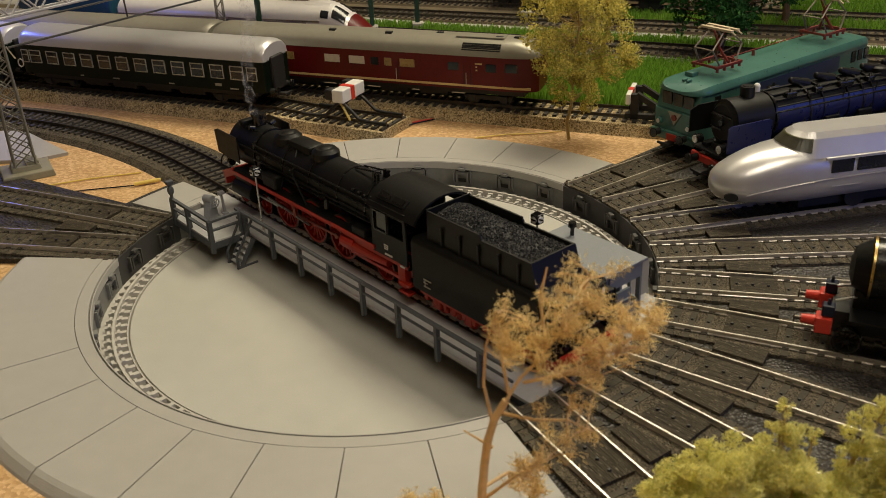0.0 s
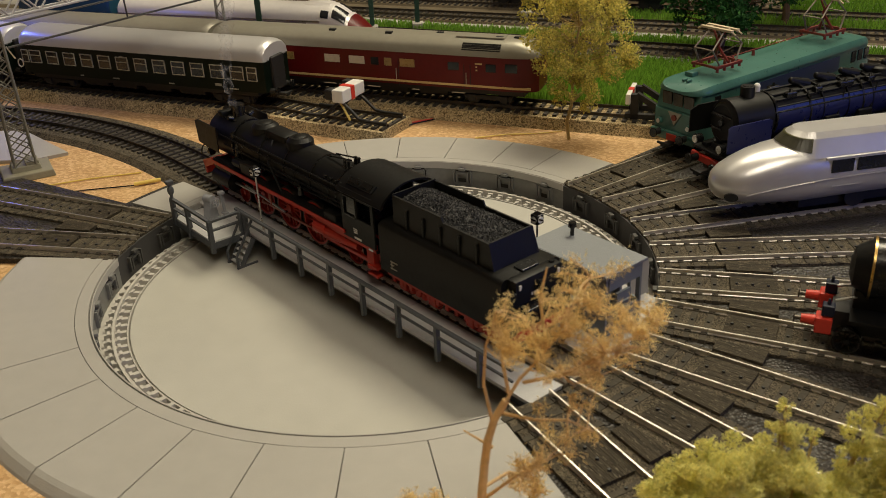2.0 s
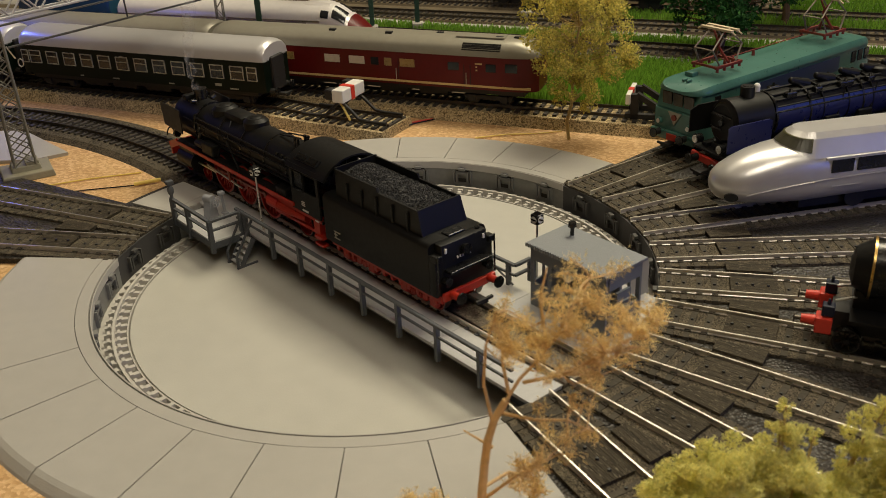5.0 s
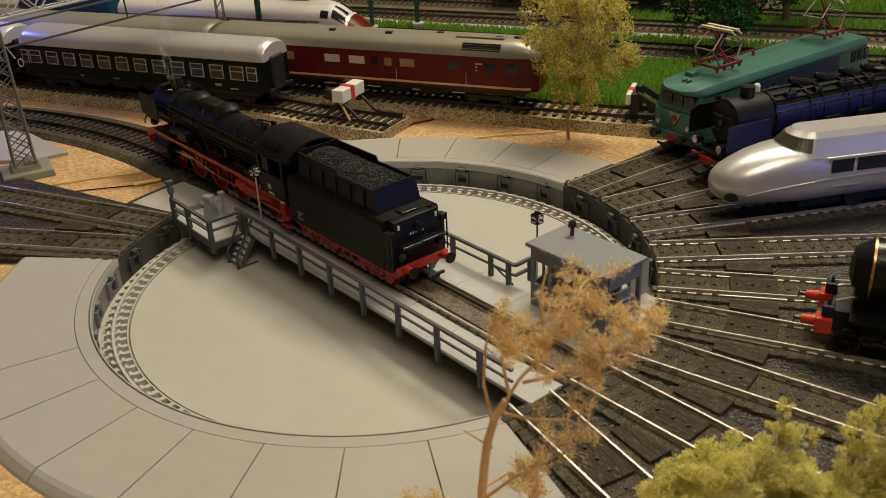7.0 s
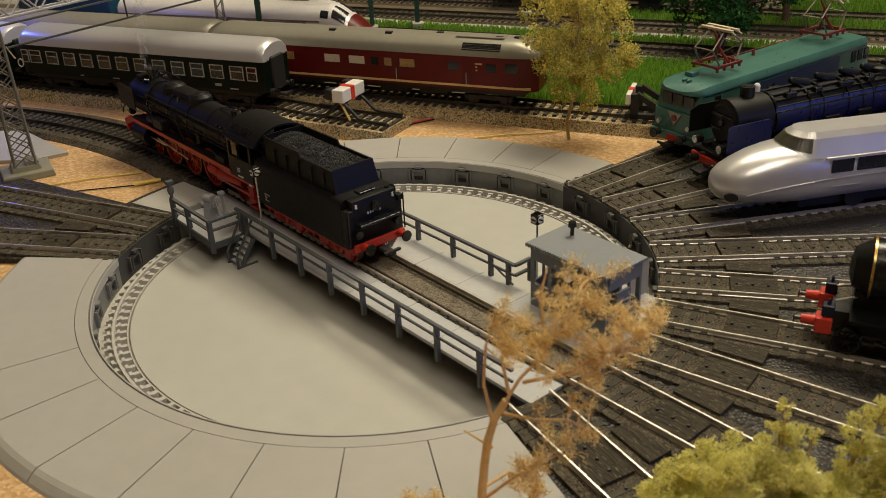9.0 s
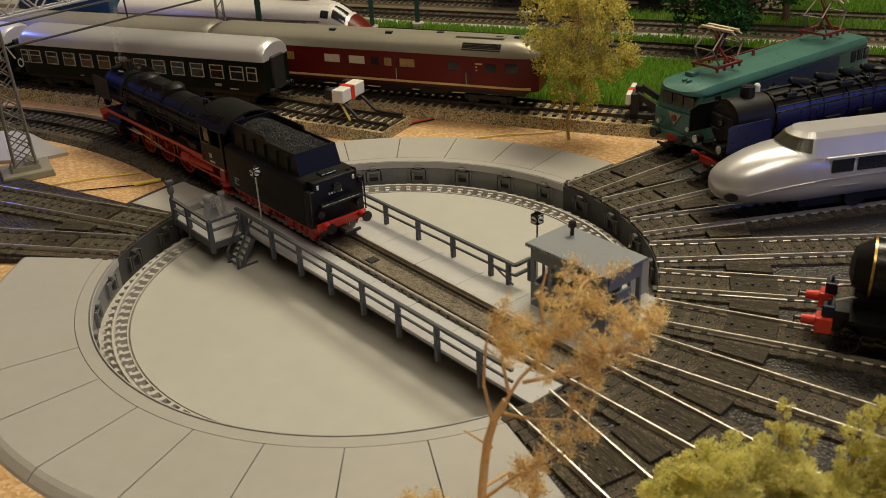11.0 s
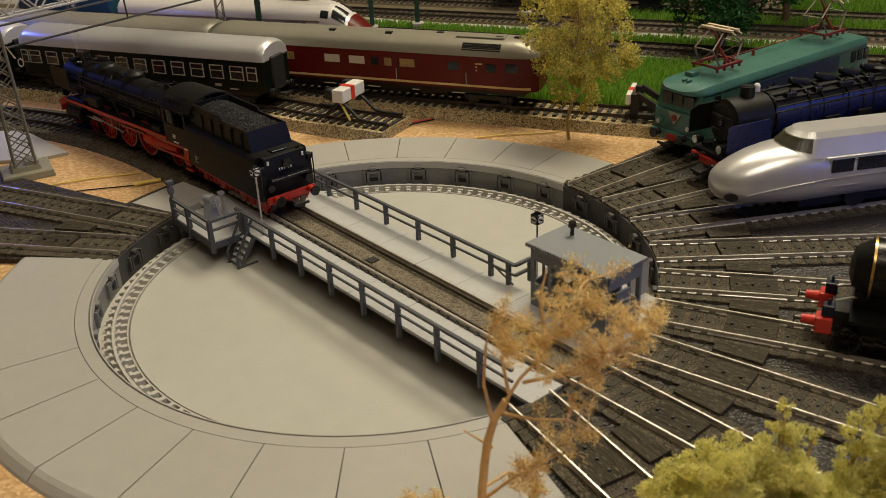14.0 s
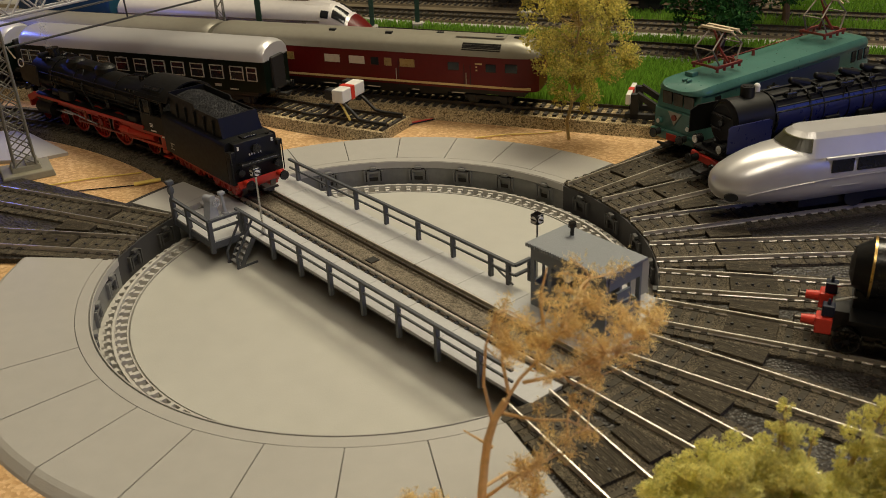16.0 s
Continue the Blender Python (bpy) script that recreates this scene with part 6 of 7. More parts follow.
def tank_locomotive():
    e = thing("black_steam_locomotive", rz(-25.4) @ Matrix.Translation((0.1965, 0, RAIL)), "black steam locomotive with conical smokebox, brass band and red buffers", "locomotive")
    bm = NEW()
    tube(bm, 0.0165, 0.105, 0.0330, 0.0116, 0.0122)
    part("boiler", bm, "blackgloss", e, smooth=True)
    bm = NEW()
    tube(bm, 0.0105, 0.0165, 0.0330, 0.0078, 0.0114)
    tube(bm, 0.0090, 0.0105, 0.0330, 0.0036, 0.0078)
    box(bm, (0.0200, 0, 0.0215), (0.0160, 0.0120, 0.0080), bevel=0.0006)
    part("smokebox", bm, "black", e, smooth=True)
    bm = NEW()
    tube(bm, 0.0162, 0.0171, 0.0330, 0.0121)
    part("brass_band", bm, "brass", e, smooth=True)
    bm = NEW()
    box(bm, (0.0540, 0, 0.0172), (0.085, 0.0330, 0.0014))
    part("running_board", bm, "black", e)
    for sy in (-1, 1):
        bm = NEW()
        box(bm, (0.0600, sy * 0.0165, 0.0165), (0.070, 0.0008, 0.0016))
        part("valance", bm, "brightred", e)
        bm = NEW()
        box(bm, (0.0420, sy * 0.0140, 0.0100), (0.026, 0.0070, 0.0120), bevel=0.0008)
        part("cylinder_casing", bm, "bluetank", e)
        for x in (0.012,):
            wheel(e, x, sy * 0.0092, 0.0054, "underframe", 10, "blackgloss", "leading_wheel")
        for x in (0.055, 0.080):
            wheel(e, x, sy * 0.0092, 0.0110, "underframe", 12, "blackgloss", "driving_wheel")
        bm = NEW()
        box(bm, (0.0030, sy * 0.0100, 0.0118), (0.0062, 0.0066, 0.0066), bevel=0.0005)
        part("buffer_block", bm, "brightred", e, "red buffer block")
        bm = NEW()
        rod(bm, (0.0, sy * 0.0100, 0.0122), (-0.0052, sy * 0.0100, 0.0122), 0.0022, 0.0017, 14)
        b = part("buffer", bm, "brightred", e, smooth=True)
        bm = NEW()
        rod(bm, (-0.0052, sy * 0.0100, 0.0122), (-0.0074, sy * 0.0100, 0.0122), 0.0008)
        rod(bm, (-0.0074, sy * 0.0100, 0.0122), (-0.0080, sy * 0.0100, 0.0122), 0.0019, 0.0017, 12)
        part("buffer_head", bm, "darkrail", b)
        bm = NEW()
        box(bm, (0.0040, sy * 0.0095, 0.0176), (0.0046, 0.0046, 0.0046), bevel=0.0005)
        rod(bm, (0.0040, sy * 0.0095, 0.0198), (0.0040, sy * 0.0095, 0.0222), 0.0008, 0.0004, 8)
        part("headlamp", bm, "navy", e)
        bm = NEW()
        rod(bm, (0.0060, sy * 0.0060, 0.0200), (0.0200, sy * 0.0050, 0.0250), 0.0006, seg=6)
        part("stay", bm, "steel", e)
        bm = NEW()
        rod(bm, (0.0310, sy * 0.0124, 0.0340), (0.1000, sy * 0.0128, 0.0340), 0.0004, seg=6)
        part("hand_rail", bm, "steel", e)
    bm = NEW()
    box(bm, (0.0550, 0, 0.0110), (0.100, 0.0120, 0.0090))
    part("main_frame", bm, "underframe", e)
    bm = NEW()
    rod(bm, (0.030, 0, 0.040), (0.030, 0, 0.050), 0.0034, 0.0036, 18)
    part("chimney", bm, "blackgloss", e, smooth=True)


rail_zeppelin()
electric_locomotive()
blue_locomotive()
tank_locomotive()


# ---- scenery behind: local u along the tracks, v away from the camera ----
FIELD = Matrix.Translation((0, 0.249, 0)) @ rz(-23.4)


def field(u, v, z=0.0):
    q = FIELD @ Vector((u, v, z))
    return (q.x, q.y, q.z)


def strip(name, material, u0, u1, v0, v1, z, label, category):
    bm = NEW()
    random.seed(7)
    n = 24
    top = [[field(u0 + (u1 - u0) * i / n, v0 + random.uniform(-0.004, 0.004), zz) for zz in (-0.0039, z)] for i in range(n + 1)]
    back = [[field(u0 + (u1 - u0) * i / n, v1 + random.uniform(-0.004, 0.004), zz) for zz in (-0.0039, z)] for i in range(n + 1)]
    loft(bm, [[top[i][0], back[i][0], back[i][1], top[i][1]] for i in range(n + 1)])
    return tagged(part(name, bm, material), label, category, kind="structure")


strip("ground", "soil", -0.75, 0.75, 0.030, 0.330, -0.0025, "dark brown soil between the back tracks", "soil")
strip("pavement", "concrete", -0.75, 0.60, 0.150, 0.166, -0.0010, "pale grey path beside the track", "path")
strip("pavement", "concrete", -0.75, 0.60, 0.2260, 0.2400, -0.0010, "pale grey path beside the track", "path")


def grass(name, u0, u1, v0, v1, count, height, lean=0.4):
    """Turf of upright fibres on a low uneven mat."""
    random.seed(11)
    verts, faces = [], []
    for k in range(count):
        x, y, _ = field(random.uniform(u0, u1), random.uniform(v0, v1))
        h = height * random.uniform(0.5, 1.15)
        a = random.uniform(0, math.tau)
        w = 0.00045
        dx, dy = random.uniform(-lean, lean) * h, random.uniform(-lean, lean) * h
        b = len(verts)
        verts += [(x - w * math.cos(a), y - w * math.sin(a), -0.002), (x + w * math.cos(a), y + w * math.sin(a), -0.002),
                  (x + dx * 0.4 + w * 0.7 * math.cos(a), y + dy * 0.4 + w * 0.7 * math.sin(a), h * 0.6), (x + dx, y + dy, h)]
        faces += [(b, b + 1, b + 2), (b, b + 2, b + 3)]
    me = bpy.data.meshes.new(name)
    me.from_pydata(verts, [], faces)
    me.materials.append(M["blade"])
    tagged(new(name, me), "bright green tufted model grass", "grass", kind="stuff")


def island_mat(name, colour, spread, rough=0.8, warm=0.15, through=0.0):
    """Leaf surface with a tint of its own for each leaf."""
    m = bpy.data.materials.new(name)
    m.use_nodes = True
    nt = m.node_tree
    b = nt.nodes["Principled BSDF"]
    g = nt.nodes.new("ShaderNodeNewGeometry")
    ramp = nt.nodes.new("ShaderNodeValToRGB")
    e = ramp.color_ramp.elements
    e[0].color = (*[c * (1 - spread) for c in colour], 1)
    e[1].color = (min(1, colour[0] * (1 + spread) * (1 + warm)), min(1, colour[1] * (1 + spread)), colour[2] * (1 + spread), 1)
    nt.links.new(g.outputs["Random Per Island"], ramp.inputs[0])
    nt.links.new(ramp.outputs[0], b.inputs["Base Color"])
    b.inputs["Roughness"].default_value = rough
    b.inputs["Specular IOR Level"].default_value = 0.2
    if through:
        t = nt.nodes.new("ShaderNodeBsdfTranslucent")
        nt.links.new(ramp.outputs[0], t.inputs["Color"])
        mx = nt.nodes.new("ShaderNodeMixShader")
        mx.inputs[0].default_value = through
        nt.links.new(b.outputs[0], mx.inputs[1])
        nt.links.new(t.outputs[0], mx.inputs[2])
        nt.links.new(mx.outputs[0], nt.nodes["Material Output"].inputs[0])
    return m


M["blade"] = island_mat("grass_blade", (0.21, 0.43, 0.055), 0.4, through=0.45)
M["oliveleaf"] = island_mat("olive_leaf", (0.56, 0.55, 0.145), 0.38, through=0.48)
M["limeleaf"] = island_mat("lime_leaf", (0.78, 0.80, 0.33), 0.14, through=0.5)
M["pineleaf"] = island_mat("deep_green_leaf", (0.030, 0.115, 0.028), 0.6, through=0.2)
M["straw"] = island_mat("straw_fibre", (0.92, 0.70, 0.35), 0.2, warm=0.03, through=0.45)

grass("grass", 0.060, 0.232, 0.034, 0.140, 16000, 0.0085)
grass("grass", -0.20, 0.45, 0.205, 0.2260, 9000, 0.0045)
grass("grass", 0.10, 0.60, 0.288, 0.318, 6000, 0.0050)
grass("grass", 0.24, 0.44, 0.345, 0.46, 12000, 0.0080)
grass("grass", 0.262, 0.34, 0.075, 0.150, 6000, 0.0075)

track("back_track", straight(field(0, 0.188), -23.4, -0.5, 0.55, 0.0030), "brown track behind the railcar", True, "soil", 0.0050, 0.018, "darkrail", "back tracks")
track("back_track", straight(field(0, 0.264), -22.4, -0.5, 0.62, 0.0030), "brown track in the distance", True, "soil", 0.0050, 0.018, "darkrail", "back tracks")
track("back_track", straight(field(0, 0.325), -22.0, -0.4, 0.62, 0.0030), "brown track in the distance", True, "soil", 0.0050, 0.018, "darkrail", "back tracks")
track("back_track", straight(field(0, 0.385), -26.0, -0.4, 0.62, 0.0030), "brown track in the distance", True, "soil", 0.0050, 0.018, "rail", "back tracks")
track("siding", straight((-0.045, 0.383), -21.0, -0.46, 0.05, 0.0030), "hidden siding under the white train", True, "soil", 0.0050, 0.018, "darkrail")


def white_train():
    base = Matrix.Translation((-0.130, 0.4157, 0.003)) @ rz(-21.0)
    e = thing("express_railcar", base, "white streamlined express railcar with grey window band and red nose stripe", "railcar")
    w = 0.0165
    # sections: x, half width, height of roof, height of shoulder
    prof = [(-0.12, 1.0, 0.0415, 0.029), (0.070, 1.0, 0.0415, 0.029), (0.083, 1.0, 0.0418, 0.028), (0.0900, 0.98, 0.0412, 0.027), (0.0960, 0.96, 0.0380, 0.025), (0.1030, 0.90, 0.0330, 0.022),
            (0.1100, 0.80, 0.0278, 0.019), (0.1160, 0.66, 0.0232, 0.016), (0.1200, 0.48, 0.0195, 0.0135), (0.1222, 0.26, 0.0160, 0.012)]

    def shell(x, a, out=0.0):
        """Point of the upper shell at x and angle a, 0 at one shoulder, 180 at the other."""
        k, zt, zs = (float(np.interp(x, [p[0] for p in prof], [p[c] for p in prof])) for c in (1, 2, 3))
        a = radians(a)
        return (x + out * 0.5, (w * k + out) * math.cos(a), zs + (zt - zs + out) * max(0.0, math.sin(a)) ** 0.8)

    def patch(name, material, outline, label=""):
        """Thin sheet laid on the shell: rows of x, first and last angle."""
        bm = NEW()
        rows = [[shell(x, a0 + (a1 - a0) * i / 8, 0.0004) for i in range(9)] for x, a0, a1 in outline]
        under = [[shell(x, a0 + (a1 - a0) * i / 8, -0.0006) for i in range(9)] for x, a0, a1 in outline]
        loft(bm, [r + u[::-1] for r, u in zip(rows, under)])
        part(name, bm, material, e, label, smooth=True)
    steps = np.linspace(-0.12, 0.1222, 60)
    secs = []
    for x in list(steps[:40:8]) + list(steps[40:]):
        k, zs = (float(np.interp(x, [p[0] for p in prof], [p[c] for p in prof])) for c in (1, 3))
        secs.append([(x, w * k, 0.006)] + [shell(x, 180 * i / 16) for i in range(17)] + [(x, -w * k, 0.006)])
    bm = NEW()
    loft(bm, secs)
    part("body", bm, "paleshell", e, smooth=True)
    bm = NEW()
    loft(bm, [[(x, w * 0.45 * k, 0.0405), (x, w * 0.30 * k, z), (x, -w * 0.30 * k, z), (x, -w * 0.45 * k, 0.0405)] for x, z, k in ((0.060, 0.0415, 0.8), (0.066, 0.0428, 1.0), (0.078, 0.0430, 1.0), (0.0860, 0.0418, 0.9))])
    part("cab_hood", bm, "paleshell", e, smooth=True)
    for lo, hi in ((20, 78), (102, 160)):
        patch("windscreen", "glass", [(0.0905, lo + 6, hi), (0.0960, lo + 3, hi), (0.1015, lo, hi)])
    for lo, hi in ((14, 40), (140, 166)):
        patch("cab_window", "glass", [(0.0805, lo, hi), (0.0840, lo, hi), (0.0875, lo, hi)])
    patch("nose_panel", "crimson", [(0.1040, 18, 162), (0.1090, 22, 158), (0.1140, 28, 152), (0.1190, 40, 140)], "crimson nose panel with pale edge")
    for sy in (-1, 1):
        bm = NEW()
        box(bm, (-0.025, sy * (w + 0.0002), 0.0225), (0.185, 0.0006, 0.0115))
        part("window_band", bm, "greyband", e, "grey-brown window band")
        for i in range(10):
            bm = NEW()
            box(bm, (-0.112 + 0.0165 * i, sy * (w + 0.0006), 0.0240), (0.0100, 0.0006, 0.0062), bevel=0.0002)
            part("window", bm, "glass", e)
        bm = NEW()
        box(bm, (-0.02, sy * (w + 0.0003), 0.0295), (0.20, 0.0006, 0.0010))
        part("waist_line", bm, "steel", e)
    bm = NEW()
    box(bm, (-0.01, 0, 0.0035), (0.19, 0.024, 0.007))
    part("underframe", bm, "underframe", e)
    return base


M["paleshell"] = mat("pale_silver_shell", (0.74, 0.71, 0.68), 0.3, 0.15, vary=0.05, size=0.01)
BASE = white_train()
e = thing("blue_wagon", BASE @ Matrix.Translation((-0.180, 0.0, 0)), "dark petrol blue wagon coupled behind the white railcar", "wagon")
bm = NEW()
box(bm, (0, 0, 0.0245), (0.105, 0.033, 0.034), bevel=0.003)
part("body", bm, "bluetank", e, smooth=True)
bm = NEW()
box(bm, (0, 0, 0.0045), (0.098, 0.024, 0.008), bevel=0.001)
part("underframe", bm, "underframe", e)
bm = NEW()
for i in range(18):
    box(bm, (-0.048 + 0.0056 * i, 0, 0.0418), (0.0020, 0.030, 0.0012))
part("ribbed_roof", bm, "greyband", e)

for u0, ln in ((-0.035, 0.088), (0.060, 0.080)):
    e = thing("goods_wagon", Matrix.Translation(field(u0 + ln / 2, 0.325, 0.003)) @ rz(-22.0), "dark goods wagon on a far track", "wagon", "far goods wagons")
    bm = NEW()
    box(bm, (0, 0, 0.0190), (ln, 0.030, 0.018), bevel=0.001)
    part("body", bm, "underframe", e)
    bm = NEW()
    box(bm, (0, 0, 0.0085), (ln * 0.95, 0.022, 0.003))
    part("frame", bm, "underframe", e)
    for x in (-0.36, -0.22, 0.22, 0.36):
        for sy in (-1, 1):
            bm = NEW()
            rod(bm, (x * ln, sy * 0.0078, 0.0055), (x * ln, sy * 0.0102, 0.0055), 0.0055, seg=16)
            part("wheel", bm, "underframe", e)


def catenary_post(x, y, lattice=False, foot=True):
    e = thing("catenary_post", Matrix.Translation((x, y, -0.004)), "dark green catenary post beside the track" if not lattice else "grey lattice catenary post", "post", "catenary posts")
    bm = NEW()
    if lattice:
        for sx in (-1, 1):
            for sy in (-1, 1):
                rod(bm, (sx * 0.0035, sy * 0.0035, 0), (sx * 0.002, sy * 0.002, 0.11), 0.0005, seg=6)
        for i in range(14):
            z = i * 0.0075
            sg = 1 if i % 2 else -1
            k = 0.0035 - 0.0015 * z / 0.11
            for sy in (-1, 1):
                rod(bm, (-sg * k, sy * k, z), (sg * k, sy * k, z + 0.0075), 0.0003, seg=5)
                rod(bm, (sy * k, -sg * k, z), (sy * k, sg * k, z + 0.0075), 0.0003, seg=5)
        part("lattice", bm, "mast", e)
    else:
        box(bm, (0, 0, 0.055), (0.0042, 0.0024, 0.11))
        for i in range(10):
            box(bm, (0, 0, 0.008 + i * 0.010), (0.0048, 0.0030, 0.0012))
        part("post", bm, "greenpost", e)
        bm = NEW()
        box(bm, (0, 0, 0.0045), (0.010, 0.010, 0.009), bevel=0.0008)
        part("foot", bm, "concrete", e)


catenary_post(-0.024, 0.468)
catenary_post(0.018, 0.473)
catenary_post(0.122, 0.498)
catenary_post(-0.106, 0.350)
catenary_post(-0.139, 0.362, True)


# ---- buffer stops, wires and slabs ----
def buffer_stop_white():
    e = thing("buffer_stop", Matrix.Translation((-0.0265, 0.2065, 0.0065)) @ rz(-28.0) @ Matrix.Scale(1.2, 4), "white buffer stop beam with red stripe on dark bent rail legs", "buffer stop")
    bm = NEW()
    box(bm, (0, 0, 0.0135), (0.0072, 0.0230, 0.0072), bevel=0.0006)
    beam = part("beam", bm, "white", e, "white painted beam")
    for y in (-0.001,):
        bm = NEW()
        box(bm, (0, y, 0.0135), (0.0076, 0.0036, 0.0076))
        part("red_stripe", bm, "brightred", beam)
    for sy in (-1, 1):
        bm = NEW()
        box(bm, (-0.0058, sy * 0.0088, 0.0140), (0.0052, 0.0060, 0.0064), bevel=0.0012)
        rod(bm, (-0.0055, sy * 0.0075, 0.0140), (-0.0105, sy * 0.0075, 0.0140), 0.0009)
        part("bumper", bm, "underframe", e)
        for dx in (-0.012, 0.013):
            bm = NEW()
            sweep_pts = [(0.0, 0.0105), (dx * 0.45, 0.0060), (dx * 0.85, 0.0012), (dx * 1.4, 0.0004), (dx * 2.2, 0.0004)]
            for a, b in zip(sweep_pts, sweep_pts[1:]):
                rod(bm, (a[0], sy * 0.0087, a[1]), (b[0], sy * 0.0087, b[1]), 0.0009, seg=8)
            part("leg", bm, "underframe", e)
    bm = NEW()
    rod(bm, (0.0, -0.0087, 0.0095), (0.0065, -0.0105, 0.0005), 0.0007, seg=8)
    part("wire", bm, "yellow", e, "yellow wire")


def buffer_stop_timber():
    e = thing("buffer_stop", Matrix.Translation((0.163, 0.186, 0.0055)) @ rz(-21.0), "dark timber buffer stop with red and white beam", "buffer stop")
    bm = NEW()
    box(bm, (-0.004, 0, 0.0125), (0.0030, 0.0270, 0.0068), bevel=0.0004)
    beam = part("beam", bm, "white", e)
    bm = NEW()
    box(bm, (-0.0041, 0.0, 0.0125), (0.0033, 0.0060, 0.0071))
    part("red_stripe", bm, "brightred", beam)
    for sy in (-1, 1):
        bm = NEW()
        box(bm, (0.0, sy * 0.0090, 0.0070), (0.0050, 0.0040, 0.0170), bevel=0.0004)
        part("upright", bm, "underframe", e)
        bm = NEW()
        a, b = Vector((0.001, sy * 0.009, 0.0150)), Vector((0.024, sy * 0.009, 0.0015))
        m = Matrix.Translation((a + b) / 2) @ Matrix.Rotation(math.atan2(a.z - b.z, b.x - a.x), 4, "Y")
        box(bm, (0, 0, 0), ((b - a).length, 0.0036, 0.0036), m)
        part("brace", bm, "underframe", e)
        bm = NEW()
        box(bm, (0.012, sy * 0.0090, 0.0008), (0.036, 0.0040, 0.0030))
        part("sill", bm, "underframe", e)


buffer_stop_white()
buffer_stop_timber()


def wire(name, pts, r, material, label):
    bm = NEW()
    for a, b in zip(pts, pts[1:]):
        rod(bm, a, b, r, seg=8)
    tagged(part(name, bm, material, smooth=True), label, "wire")


wire("yellow_wire", [(-0.2140, 0.1240, -0.0032), (-0.1830, 0.1345, -0.0030), (-0.1524, 0.1417, -0.0032)], 0.0005, "yellow", "thin yellow wire lying on the chipboard")
wire("black_wire", [(-0.2030, 0.1125, -0.0033), (-0.1750, 0.1180, -0.0033), (-0.1502, 0.1207, -0.0031)], 0.0004, "blackgloss", "thin black wire lying on the chipboard")
wire("yellow_plug", [(-0.1510, 0.1206, -0.0024), (-0.1363, 0.1261, -0.0022)], 0.0012, "yellow", "yellow plug sleeve on a black wire")
wire("yellow_wire", [(0.0560, 0.1755, -0.0032), (0.0760, 0.1790, -0.0030), (0.0960, 0.1785, -0.0032), (0.1130, 0.1800, -0.0030)], 0.0005, "yellow", "thin yellow wire lying on the chipboard")
wire("red_wire", [(0.0010, 0.2040, -0.0030), (0.0180, 0.2110, -0.0024), (0.0290, 0.2170, -0.0030)], 0.0006, "redwire", "red wire beside the siding")
wire("black_wire", [(0.0020, 0.2000, -0.0030), (0.0180, 0.2080, -0.0024), (0.0300, 0.2160, -0.0030)], 0.0005, "blackgloss", "black wire beside the siding")
bm = NEW()
vs = [(-0.2900, 0.2330), (-0.2573, 0.2292), (-0.2110, 0.1810), (-0.2300, 0.1700), (-0.2515, 0.1709), (-0.3000, 0.1760)]
loft(bm, [[(x, y, -0.0042) for x, y in vs], [(x, y, -0.0018) for x, y in vs]])
tagged(part("grey_slab", bm, "panel"), "flat pale grey plastic slab lying on the chipboard", "slab")


# ---- lattice mast, portal beam and overhead rods ----
def mast():
    e = thing("lattice_mast", Matrix.Translation((-0.2262, 0.1500, -0.0040)) @ rz(28), "grey-green lattice mast on a stepped base", "mast")
    bm = NEW()
    box(bm, (0, 0, 0.0022), (0.0310, 0.0270, 0.0044), bevel=0.0006, taper=(0.94, 0.94))
    part("base", bm, "mastbase", e, "olive-grey stepped base")
    bm = NEW()
    box(bm, (0, 0, 0.0058), (0.0180, 0.0150, 0.0036), bevel=0.0006, taper=(0.9, 0.9))
    box(bm, (0.004, 0, 0.0084), (0.0080, 0.0120, 0.0022), bevel=0.0004)
    part("plinth", bm, "mastbase", e)
    H, k0, k1 = 0.125, 0.0062, 0.0040
    for sx in (-1, 1):
        for sy in (-1, 1):
            bm = NEW()
            rod(bm, (sx * k0, sy * k0, 0.006), (sx * k1, sy * k1, H), 0.00075, seg=6)
            part("leg", bm, "mast", e)
    n = 13
    for i in range(n):
        z0, z1 = 0.008 + i * 0.009, 0.008 + (i + 1) * 0.009
        ka, kb = k0 + (k1 - k0) * z0 / H, k0 + (k1 - k0) * z1 / H
        for j in range(4):
            for sg in (-1, 1):
                a, b = (sg * ka, ka, z0), (-sg * kb, kb, z1)
                bm = NEW()
                rod(bm, a, b, 0.00042, seg=5)
                o = part("lattice_bar", bm, "mast", e)
                o.matrix_basis = rz(90 * j)


M["mastbase"] = mat("olive_grey_base", (0.24, 0.225, 0.165), 0.6, vary=0.12, size=0.004)
mast()


